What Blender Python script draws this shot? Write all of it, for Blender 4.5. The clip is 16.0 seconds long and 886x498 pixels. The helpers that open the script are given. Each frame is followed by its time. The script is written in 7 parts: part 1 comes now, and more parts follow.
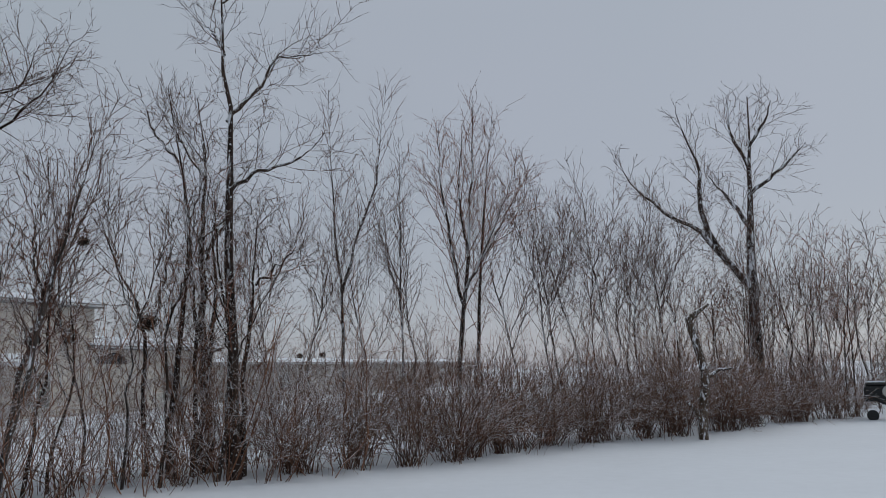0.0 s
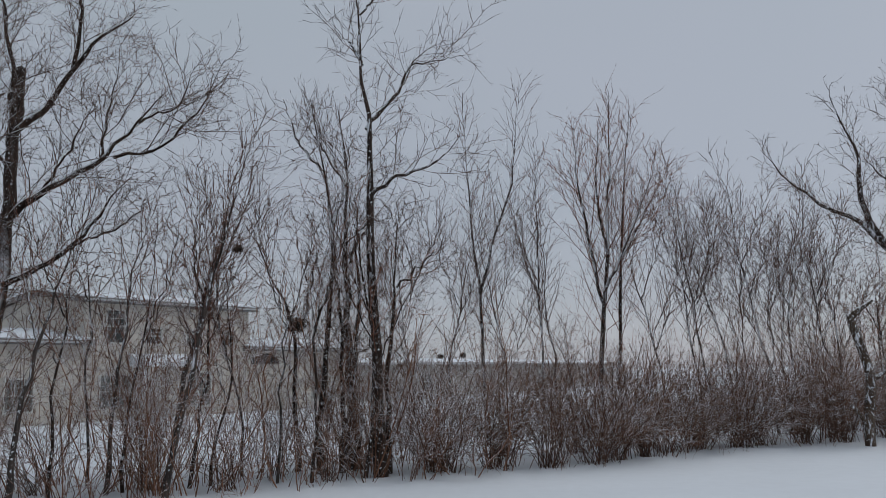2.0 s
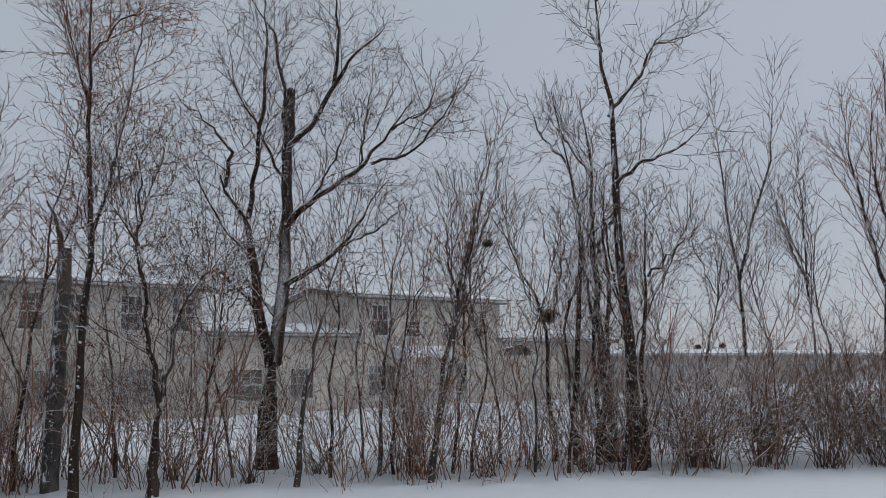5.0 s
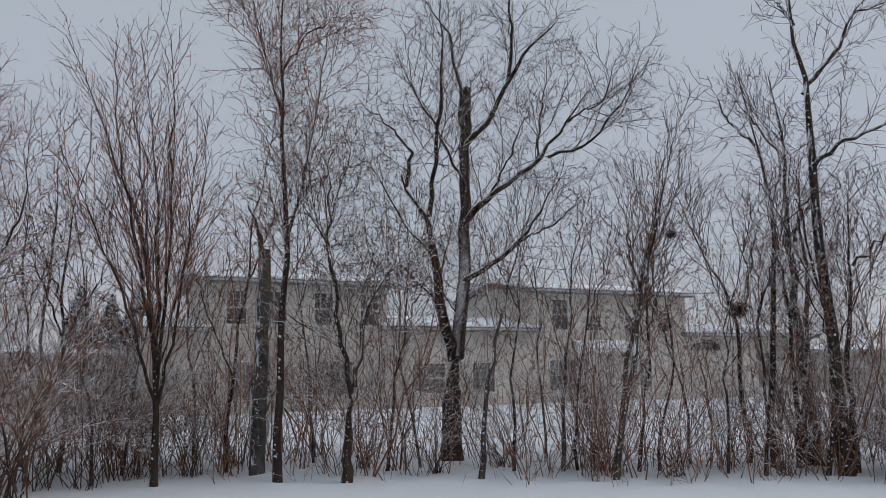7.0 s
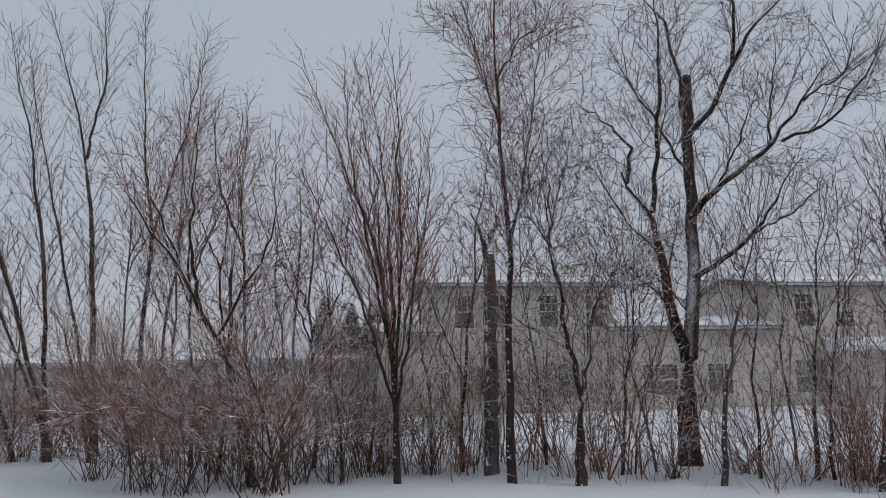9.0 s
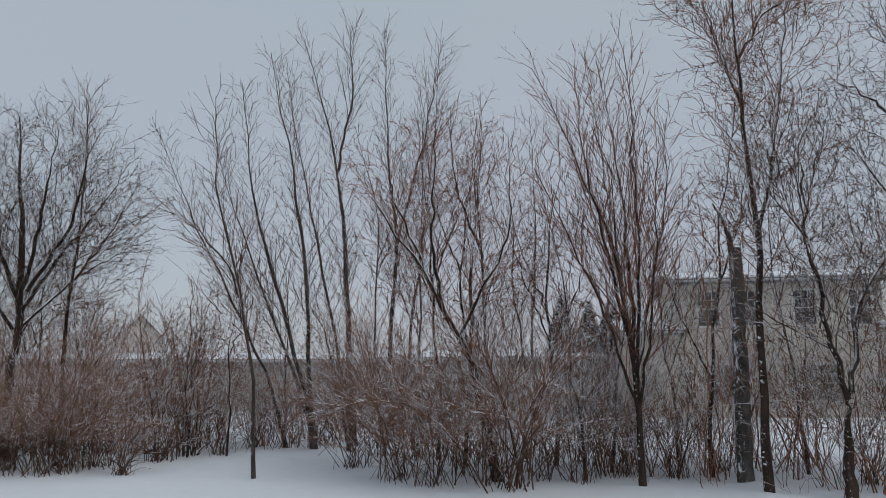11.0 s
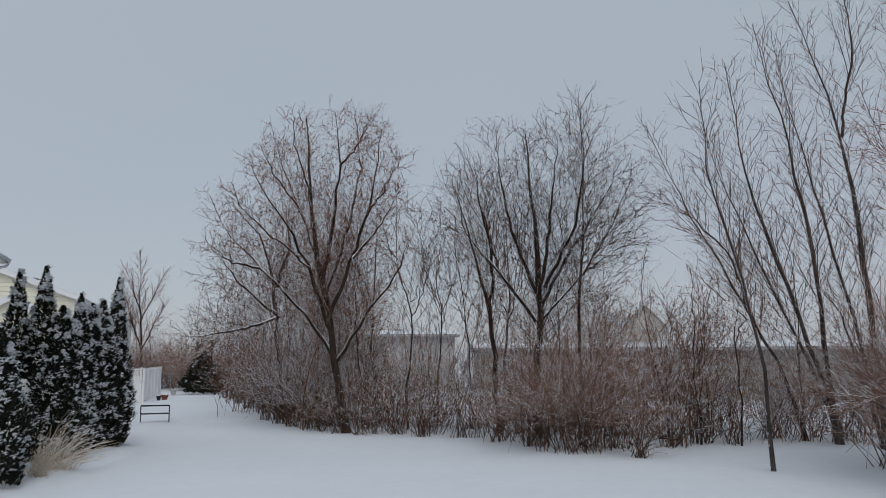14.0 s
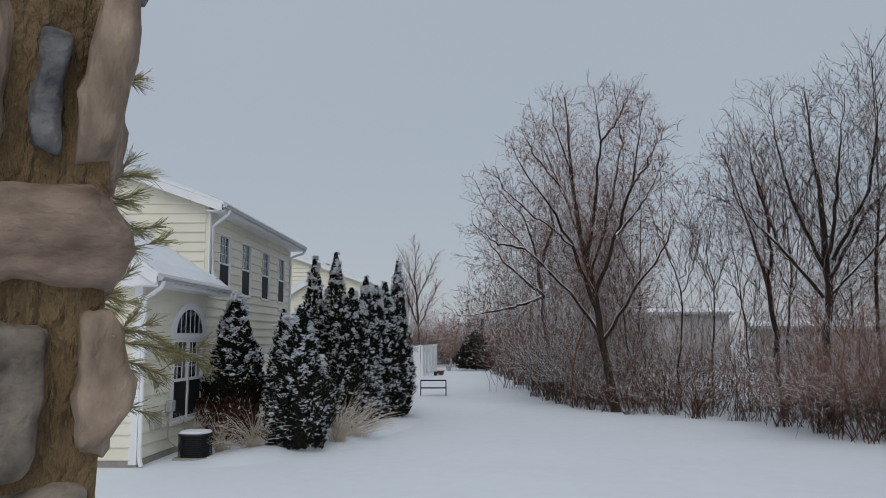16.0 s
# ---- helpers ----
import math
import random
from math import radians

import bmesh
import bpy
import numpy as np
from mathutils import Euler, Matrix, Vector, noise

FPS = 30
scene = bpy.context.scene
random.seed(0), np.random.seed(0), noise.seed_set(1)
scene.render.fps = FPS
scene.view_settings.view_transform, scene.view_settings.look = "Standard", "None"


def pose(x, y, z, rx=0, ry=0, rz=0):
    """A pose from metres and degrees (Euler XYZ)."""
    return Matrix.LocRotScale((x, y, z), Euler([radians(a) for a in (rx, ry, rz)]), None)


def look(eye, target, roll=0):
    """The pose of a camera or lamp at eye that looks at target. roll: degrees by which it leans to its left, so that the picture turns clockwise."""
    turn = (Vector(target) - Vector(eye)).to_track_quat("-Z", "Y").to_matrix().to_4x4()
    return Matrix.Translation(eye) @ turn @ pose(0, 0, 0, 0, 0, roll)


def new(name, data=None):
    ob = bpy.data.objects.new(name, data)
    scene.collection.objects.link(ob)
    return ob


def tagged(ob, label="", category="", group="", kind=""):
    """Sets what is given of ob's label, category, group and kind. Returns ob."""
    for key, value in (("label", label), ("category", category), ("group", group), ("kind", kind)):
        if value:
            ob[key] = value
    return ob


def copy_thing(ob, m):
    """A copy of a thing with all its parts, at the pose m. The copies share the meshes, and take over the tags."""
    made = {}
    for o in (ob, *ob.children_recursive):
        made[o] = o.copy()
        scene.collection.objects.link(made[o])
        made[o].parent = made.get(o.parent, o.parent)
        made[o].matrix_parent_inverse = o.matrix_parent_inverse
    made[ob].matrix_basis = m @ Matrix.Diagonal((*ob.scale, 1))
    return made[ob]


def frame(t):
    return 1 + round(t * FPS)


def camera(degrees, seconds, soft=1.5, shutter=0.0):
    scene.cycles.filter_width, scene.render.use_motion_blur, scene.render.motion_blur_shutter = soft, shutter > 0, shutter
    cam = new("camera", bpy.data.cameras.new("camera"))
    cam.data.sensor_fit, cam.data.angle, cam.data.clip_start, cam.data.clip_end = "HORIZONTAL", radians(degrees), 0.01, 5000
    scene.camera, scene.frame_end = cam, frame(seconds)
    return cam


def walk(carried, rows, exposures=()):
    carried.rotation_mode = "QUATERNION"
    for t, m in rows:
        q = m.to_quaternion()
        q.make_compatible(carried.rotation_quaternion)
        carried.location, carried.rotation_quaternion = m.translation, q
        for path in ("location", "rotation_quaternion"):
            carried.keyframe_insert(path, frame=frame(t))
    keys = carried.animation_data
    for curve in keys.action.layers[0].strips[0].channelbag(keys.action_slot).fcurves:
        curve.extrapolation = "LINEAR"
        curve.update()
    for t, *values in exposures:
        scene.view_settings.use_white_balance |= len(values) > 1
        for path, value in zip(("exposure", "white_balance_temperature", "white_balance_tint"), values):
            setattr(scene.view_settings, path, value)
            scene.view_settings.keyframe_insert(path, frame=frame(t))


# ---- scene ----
cam = camera(58.03, 16.0, soft=0.6)
# The camera turns on the spot at the end of a short arm, eye height above the lawn.
EYE, ARM = 2.4, 0.1
TURNS = [  # seconds, yaw (to the left), pitch (up), roll
    (0.0, -0.00, 8.54, -1.17),
    (0.5, 2.10, 8.69, -1.22),
    (1.0, 4.72, 8.74, -1.16),
    (1.5, 7.42, 8.78, -1.07),
    (2.0, 9.89, 8.76, -1.03),
    (2.5, 12.66, 8.80, -0.99),
    (3.0, 15.45, 8.71, -0.95),
    (3.5, 18.18, 8.71, -0.94),
    (4.0, 21.19, 8.64, -0.94),
    (6.5, 37.19, 8.18, -0.48),
    (7.0, 40.41, 8.16, -0.37),
    (7.5, 44.42, 8.16, -0.59),
    (8.0, 48.59, 8.22, -0.77),
    (8.5, 52.52, 8.34, -0.88),
    (11.0, 73.20, 8.54, -0.26),
    (11.5, 78.21, 8.28, 0.05),
    (12.0, 82.87, 8.20, 0.17),
    (12.5, 88.54, 8.24, 0.19),
    (13.0, 95.16, 8.32, 0.01),
    (13.5, 101.94, 8.20, -0.21),
    (14.0, 107.92, 7.84, -0.23),
    (14.5, 113.05, 7.66, -0.15),
    (15.0, 118.41, 7.31, -0.02),
    (15.5, 123.79, 6.62, 0.12),
    (16.0, 126.72, 6.35, 0.00),
]


def held(yaw, pitch, roll):
    a = radians(yaw)
    return pose(-ARM * math.sin(a), ARM * math.cos(a), EYE, 90 + pitch, 0, yaw) @ pose(0, 0, 0, 0, 0, roll)


walk(cam, [(t, held(yaw, pitch, roll)) for t, yaw, pitch, roll in TURNS], [(0, -0.12, 6500, 10), (4, 0.0, 6500, 10), (6.5, 0.1, 6550, 11.2), (8.5, 0.1, 6550, 11.5), (11, 0.08, 6500, 10), (13, 0.06, 6500, 10), (16, 0.0, 6500, 10)])

# ---- overcast sky and a faint, wide sun behind the cloud ----
world = bpy.data.worlds.new("world")
scene.world = world
world.use_nodes = True
wt = world.node_tree
wn, wl = wt.nodes, wt.links
for n in list(wn):
    wn.remove(n)
w_out, w_bg, w_add = wn.new("ShaderNodeOutputWorld"), wn.new("ShaderNodeBackground"), wn.new("ShaderNodeAddShader")
w_bg2 = wn.new("ShaderNodeBackground")
sky = wn.new("ShaderNodeTexSky")
sky.sky_type, sky.sun_disc, sky.sun_elevation, sky.sun_rotation = "NISHITA", False, radians(38), radians(54)
wl.new(sky.outputs[0], w_bg2.inputs[0])
w_bg2.inputs[1].default_value = 0.012
# the cloud deck: brighter towards the zenith, as an overcast sky is, with soft uneven patches
w_geo, w_sep, w_ramp = wn.new("ShaderNodeTexCoord"), wn.new("ShaderNodeSeparateXYZ"), wn.new("ShaderNodeValToRGB")
wl.new(w_geo.outputs["Generated"], w_sep.inputs[0])
wl.new(w_sep.outputs[2], w_ramp.inputs[0])
e = w_ramp.color_ramp.elements
e[0].position, e[0].color = 0.0, (0.380, 0.402, 0.452, 1)
e[1].position, e[1].color = 1.0, (0.51, 0.56, 0.625, 1)
m = w_ramp.color_ramp.elements.new(0.2)
m.color = (0.368, 0.402, 0.453, 1)
m = w_ramp.color_ramp.elements.new(0.42)
m.color = (0.364, 0.41, 0.455, 1)
w_noise, w_mix = wn.new("ShaderNodeTexNoise"), wn.new("ShaderNodeMixRGB")
w_noise.inputs["Scale"].default_value, w_noise.inputs["Detail"].default_value = 1.6, 1.0
wl.new(w_geo.outputs["Generated"], w_noise.inputs["Vector"])
w_cr = wn.new("ShaderNodeValToRGB")
w_cr.color_ramp.elements[0].position, w_cr.color_ramp.elements[0].color = 0.35, (0.94, 0.963, 0.957, 1)
w_cr.color_ramp.elements[1].position, w_cr.color_ramp.elements[1].color = 0.7, (1.027, 0.995, 1.014, 1)
wl.new(w_noise.outputs["Fac"], w_cr.inputs[0])
w_mix.blend_type, w_mix.inputs[0].default_value = "MULTIPLY", 1.0
wl.new(w_ramp.outputs[0], w_mix.inputs[1])
wl.new(w_cr.outputs[0], w_mix.inputs[2])
wl.new(w_mix.outputs[0], w_bg.inputs[0])
w_bg.inputs[1].default_value = 1.0
wl.new(w_bg.outputs[0], w_add.inputs[0])
wl.new(w_bg2.outputs[0], w_add.inputs[1])
wl.new(w_add.outputs[0], w_out.inputs[0])
sun_data = bpy.data.lights.new("sun", "SUN")
sun_data.energy, sun_data.angle, sun_data.color = 0.8, radians(40), (1, 0.97, 0.93)
sun = new("sun", sun_data)
sun.matrix_world = look((36, 26, 48), (0, 0, 0))


# ---- materials ----
def material(name, colour, rough=0.8, scale=8.0, vary=0.25, bump=0.3, bump_scale=None, metal=0.0, snow=0.0, wind=0.0, clear=0.0, tint=None, stretch=(1, 1, 1), spread=0.0, lip=(0.35, 0.65), island=0.0):
    """Procedural surface: colour varied at two scales, fine relief, and a dusting of snow on what faces up."""
    mat = bpy.data.materials.new(name)
    mat.use_nodes = True
    t = mat.node_tree
    n, l = t.nodes, t.links
    b = n["Principled BSDF"]
    b.inputs["Roughness"].default_value, b.inputs["Metallic"].default_value = rough, metal
    b.inputs["Specular IOR Level"].default_value = 0.25
    co, mp = n.new("ShaderNodeTexCoord"), n.new("ShaderNodeMapping")
    mp.inputs["Scale"].default_value = stretch
    l.new(co.outputs["Object"], mp.inputs[0])
    big, fine = n.new("ShaderNodeTexNoise"), n.new("ShaderNodeTexNoise")
    for tex, s, d in ((big, scale * 0.12, 2.0), (fine, scale, 5.0)):
        tex.inputs["Scale"].default_value, tex.inputs["Detail"].default_value = s, d
        l.new(mp.outputs[0], tex.inputs["Vector"])
    mid = n.new("ShaderNodeMath")
    mid.operation = "ADD"
    l.new(big.outputs["Fac"], mid.inputs[0])
    l.new(fine.outputs["Fac"], mid.inputs[1])
    ramp = n.new("ShaderNodeMapRange")
    ramp.inputs[1].default_value, ramp.inputs[2].default_value = 0.65, 1.35
    l.new(mid.outputs[0], ramp.inputs[0])
    mix = n.new("ShaderNodeMixRGB")
    second = tint or tuple(min(1.0, c * (1 + vary)) for c in colour)
    mix.inputs[1].default_value = (*[c * (1 - vary) for c in colour], 1)
    mix.inputs[2].default_value = (*second, 1)
    l.new(ramp.outputs[0], mix.inputs[0])
    colour_out = mix.outputs[0]
    if spread:
        info, hsv, mr = n.new("ShaderNodeObjectInfo"), n.new("ShaderNodeHueSaturation"), n.new("ShaderNodeMapRange")
        mr.inputs[3].default_value, mr.inputs[4].default_value = 1 - spread, 1 + spread
        l.new(info.outputs["Random"], mr.inputs[0])
        l.new(mr.outputs[0], hsv.inputs["Value"])
        l.new(colour_out, hsv.inputs["Color"])
        colour_out = hsv.outputs[0]
    if island:  # every twig of a mesh a little lighter or darker than the next
        own, hsv, mr = n.new("ShaderNodeNewGeometry"), n.new("ShaderNodeHueSaturation"), n.new("ShaderNodeMapRange")
        mr.inputs[3].default_value, mr.inputs[4].default_value = 1 - island, 1 + island
        l.new(own.outputs["Random Per Island"], mr.inputs[0])
        l.new(mr.outputs[0], hsv.inputs["Value"])
        l.new(colour_out, hsv.inputs["Color"])
        colour_out = hsv.outputs[0]
    if snow:
        geo, sep, mr, spot, mul, mr2 = n.new("ShaderNodeNewGeometry"), n.new("ShaderNodeSeparateXYZ"), n.new("ShaderNodeMapRange"), n.new("ShaderNodeTexNoise"), n.new("ShaderNodeMath"), n.new("ShaderNodeMapRange")
        l.new(geo.outputs["Normal"], sep.inputs[0])
        l.new(sep.outputs[2], mr.inputs[0])
        mr.inputs[1].default_value, mr.inputs[2].default_value = lip
        spot.inputs["Scale"].default_value = 3.0
        spot.inputs["Detail"].default_value = 3.0
        l.new(co.outputs["Object"], spot.inputs["Vector"])
        l.new(spot.outputs["Fac"], mr2.inputs[0])
        mr2.inputs[1].default_value, mr2.inputs[2].default_value = 0.75 - 0.5 * snow, 0.8 - 0.4 * snow
        mul.operation = "MULTIPLY"
        l.new(mr.outputs[0], mul.inputs[0])
        l.new(mr2.outputs[0], mul.inputs[1])
        sm = n.new("ShaderNodeMixRGB")
        snow_fac = mul.outputs[0]
        if wind:  # snow blown against the side that faces the wind, in broken streaks
            dot, mr3, wn2, mr4, m2, mx = n.new("ShaderNodeVectorMath"), n.new("ShaderNodeMapRange"), n.new("ShaderNodeTexNoise"), n.new("ShaderNodeMapRange"), n.new("ShaderNodeMath"), n.new("ShaderNodeMath")
            dot.operation = "DOT_PRODUCT"
            dot.inputs[1].default_value = (-0.45, -0.75, 0.45)
            l.new(geo.outputs["Normal"], dot.inputs[0])
            l.new(dot.outputs["Value"], mr3.inputs[0])
            mr3.inputs[1].default_value, mr3.inputs[2].default_value = 0.3, 0.55
            flow = n.new("ShaderNodeMapping")
            flow.inputs["Scale"].default_value = (1, 1, 0.3)
            l.new(co.outputs["Object"], flow.inputs[0])
            wn2.inputs["Scale"].default_value, wn2.inputs["Detail"].default_value, wn2.inputs["Roughness"].default_value = 3.2 if clear else 8.0, 7.0, 0.72
            l.new(flow.outputs[0], wn2.inputs["Vector"])
            l.new(wn2.outputs["Fac"], mr4.inputs[0])
            mr4.inputs[1].default_value, mr4.inputs[2].default_value = 0.66 - 0.2 * wind, 0.7 - 0.2 * wind
            m2.operation, mx.operation = "MULTIPLY", "MAXIMUM"
            l.new(mr3.outputs[0], m2.inputs[0])
            l.new(mr4.outputs[0], m2.inputs[1])
            if clear:  # the thicket keeps it off the foot of the trunk
                high, mr5, m3 = n.new("ShaderNodeSeparateXYZ"), n.new("ShaderNodeMapRange"), n.new("ShaderNodeMath")
                l.new(co.outputs["Object"], high.inputs[0])
                l.new(high.outputs[2], mr5.inputs[0])
                mr5.inputs[1].default_value, mr5.inputs[2].default_value = clear, clear * 1.7
                m3.operation = "MULTIPLY"
                l.new(m2.outputs[0], m3.inputs[0])
                l.new(mr5.outputs[0], m3.inputs[1])
                m2 = m3
            l.new(m2.outputs[0], mx.inputs[0])
            l.new(mul.outputs[0], mx.inputs[1])
            fleck, mr6, side, m4, mx2 = n.new("ShaderNodeTexNoise"), n.new("ShaderNodeMapRange"), n.new("ShaderNodeMapRange"), n.new("ShaderNodeMath"), n.new("ShaderNodeMath")
            fleck.inputs["Scale"].default_value, fleck.inputs["Detail"].default_value = 17.0, 3.0
            l.new(co.outputs["Object"], fleck.inputs["Vector"])
            l.new(fleck.outputs["Fac"], mr6.inputs[0])
            mr6.inputs[1].default_value, mr6.inputs[2].default_value = 0.61, 0.66
            l.new(dot.outputs["Value"], side.inputs[0])
            side.inputs[1].default_value, side.inputs[2].default_value = -0.1, 0.25
            m4.operation, mx2.operation = "MULTIPLY", "MAXIMUM"
            l.new(mr6.outputs[0], m4.inputs[0])
            l.new(side.outputs[0], m4.inputs[1])
            l.new(m4.outputs[0], mx2.inputs[0])
            l.new(mx.outputs[0], mx2.inputs[1])
            snow_fac = mx2.outputs[0]
        l.new(snow_fac, sm.inputs[0])
        l.new(colour_out, sm.inputs[1])
        sm.inputs[2].default_value = (0.78, 0.8, 0.84, 1)
        colour_out = sm.outputs[0]
    l.new(colour_out, b.inputs["Base Color"])
    if bump:
        bp, tex = n.new("ShaderNodeBump"), n.new("ShaderNodeTexNoise")
        tex.inputs["Scale"].default_value, tex.inputs["Detail"].default_value = bump_scale or scale * 2, 6.0
        l.new(mp.outputs[0], tex.inputs["Vector"])
        bp.inputs["Strength"].default_value, bp.inputs["Distance"].default_value = min(bump, 1.0), 0.05 if bump > 1 else 0.02
        l.new(tex.outputs["Fac"], bp.inputs["Height"])
        l.new(bp.outputs[0], b.inputs["Normal"])
    return mat


SNOW = material("snow", (0.71, 0.742, 0.782), 0.75, 3.0, 0.03, 0.35, 1.2)
BARK = material("bark", (0.044, 0.029, 0.022), 0.9, 12.0, 0.75, 1.1, 16.0, snow=0.8, wind=0.65, clear=3.6, stretch=(1, 1, 0.25), lip=(0.3, 0.5))
BARK_OAK = material("oak_bark", (0.042, 0.027, 0.02), 0.9, 12.0, 0.8, 1.2, 16.0, snow=0.85, wind=0.1, clear=5.5, stretch=(1, 1, 0.25), lip=(0.25, 0.45))
BARK_GREY = material("grey_bark", (0.068, 0.053, 0.046), 0.9, 12.0, 0.75, 1.1, 16.0, snow=0.78, wind=0.75, clear=1.6, stretch=(1, 1, 0.25), lip=(0.3, 0.5))
BARK_DEAD = material("dead_bark", (0.085, 0.075, 0.068), 0.9, 9.0, 0.8, 1.1, 18.0, snow=0.7, wind=0.75, stretch=(1, 1, 0.5), lip=(0.1, 0.4))
BARK_TAN = material("weathered_wood", (0.075, 0.053, 0.038), 0.9, 10.0, 0.7, 1.1, 14.0, snow=0.7, wind=0.6, stretch=(1, 1, 0.2))
TWIG = material("twig", (0.088, 0.054, 0.041), 0.9, 2.0, 0.3, 0, snow=0.58, lip=(0.25, 0.5), island=0.4)
TWIG_TREE = material("brown_tree_twig", (0.18, 0.083, 0.055), 0.9, 2.0, 0.3, 0, snow=0.55, lip=(0.25, 0.5), island=0.4)
TWIG_GREY = material("grey_twig", (0.12, 0.068, 0.052), 0.9, 2.0, 0.3, 0, snow=0.53, lip=(0.3, 0.6), island=0.4)
TWIG_BROWN = material("brown_twig", (0.22, 0.113, 0.073), 0.9, 2.0, 0.35, 0, snow=0.62, lip=(0.22, 0.48), island=0.45)
TWIG_HEDGE = material("hedge_twig", (0.2, 0.114, 0.08), 0.9, 2.0, 0.35, 0, snow=0.54, lip=(0.3, 0.6), island=0.45)
TWIG_RED = material("reddish_twig", (0.26, 0.148, 0.108), 0.9, 2.0, 0.3, 0, snow=0.52, lip=(0.25, 0.55), island=0.4)
TWIG_DUST = material("dusted_twig", (0.225, 0.113, 0.07), 0.9, 2.0, 0.3, 0, snow=0.74, lip=(0.22, 0.46), island=0.5)
TWIG_LACE = material("snow_laced_twig", (0.2, 0.115, 0.081), 0.9, 2.0, 0.3, 0, snow=0.85, lip=(0.05, 0.35), island=0.45)
STEM = material("shrub_stem", (0.115, 0.066, 0.047), 0.9, 4.0, 0.35, 0, snow=0.42, lip=(0.3, 0.55), island=0.5)


# ---- mesh helpers ----
def polar(azimuth, distance, z=0.0):
    a = radians(azimuth)
    return Vector((-distance * math.sin(a), distance * math.cos(a), z))


def quads_mesh(name, verts, quads, mat, smooth=True):
    """A mesh from arrays of vertices (n, 3) and of faces (m, 4), whose fourth is -1 for a triangle."""
    me = bpy.data.meshes.new(name)
    quads = np.asarray(quads, np.int32)
    size = np.where(quads[:, 3] < 0, 3, 4)
    flat = quads.ravel()[quads.ravel() >= 0]
    me.vertices.add(len(verts))
    me.vertices.foreach_set("co", np.asarray(verts, np.float32).ravel())
    me.loops.add(len(flat))
    me.loops.foreach_set("vertex_index", flat)
    me.polygons.add(len(quads))
    me.polygons.foreach_set("loop_start", (np.cumsum(size) - size).astype(np.int32))
    if smooth:
        me.polygons.foreach_set("use_smooth", np.ones(len(quads), dtype=bool))
    me.update(calc_edges=True)
    me.materials.append(mat)
    return me


def tubes(paths, radii, sides):
    """Round branches along many paths of equal length at once: vertices and quads."""
    b, n, _ = paths.shape
    tang = np.gradient(paths, axis=1)
    tang /= np.linalg.norm(tang, axis=2, keepdims=True) + 1e-9
    mean = tang.mean(1)
    ref = np.where(np.abs(mean[:, 2:3]) < 0.8, np.array([[0.0, 0, 1]]), np.array([[1.0, 0, 0]]))[:, None, :]
    u = np.cross(tang, ref)
    u /= np.linalg.norm(u, axis=2, keepdims=True) + 1e-9
    v = np.cross(u, tang)
    ang = np.arange(sides) * 2 * np.pi / sides + np.pi / 2
    ring = u[:, :, None, :] * np.cos(ang)[None, None, :, None] + v[:, :, None, :] * np.sin(ang)[None, None, :, None]
    verts = (paths[:, :, None, :] + ring * radii[:, :, None, None]).reshape(-1, 3)
    i = np.arange(b)[:, None, None] * n * sides + np.arange(n - 1)[None, :, None] * sides
    j, k = np.arange(sides)[None, None, :], (np.arange(sides) + 1)[None, None, :] % sides
    quads = np.stack([i + j, i + k, i + sides + k, i + sides + j], -1).reshape(-1, 4)
    return verts, quads


def shoots(paths, radii, sides=3):
    """Like tubes, but each one runs out to a point."""
    b, n, _ = paths.shape
    v, q = tubes(paths[:, :2] if n == 2 else paths[:, :-1], radii[:, :2] if n == 2 else radii[:, :-1], sides)
    if n == 2:  # one cone
        v = v.reshape(b, 2, sides, 3)[:, 0].reshape(-1, 3)
        q = np.zeros((0, 4), int)
    rings = max(n - 1, 1)
    i = np.arange(b)[:, None] * rings * sides + (rings - 1) * sides
    j = np.arange(sides)[None, :]
    tip = len(v) + np.arange(b)[:, None] + 0 * j
    cap = np.stack([i + j, i + (j + 1) % sides, tip, np.full_like(tip, -1)], -1).reshape(-1, 4)
    return np.concatenate([v, paths[:, -1]]), np.concatenate([q, cap])


def join(pieces):
    verts, quads, at = [], [], 0
    for v, q in pieces:
        verts.append(v)
        quads.append(np.where(q < 0, -1, q + at))
        at += len(v)
    return np.concatenate(verts), np.concatenate(quads)


def at_param(paths, which, s):
    """Points and directions at the share s of the paths named by which."""
    n = paths.shape[1]
    x = np.clip(s, 0, 0.9999) * (n - 1)
    i = x.astype(int)
    a, b = paths[which, i], paths[which, i + 1]
    d = b - a
    return a + d * (x - i)[:, None], d / (np.linalg.norm(d, axis=1, keepdims=True) + 1e-9)


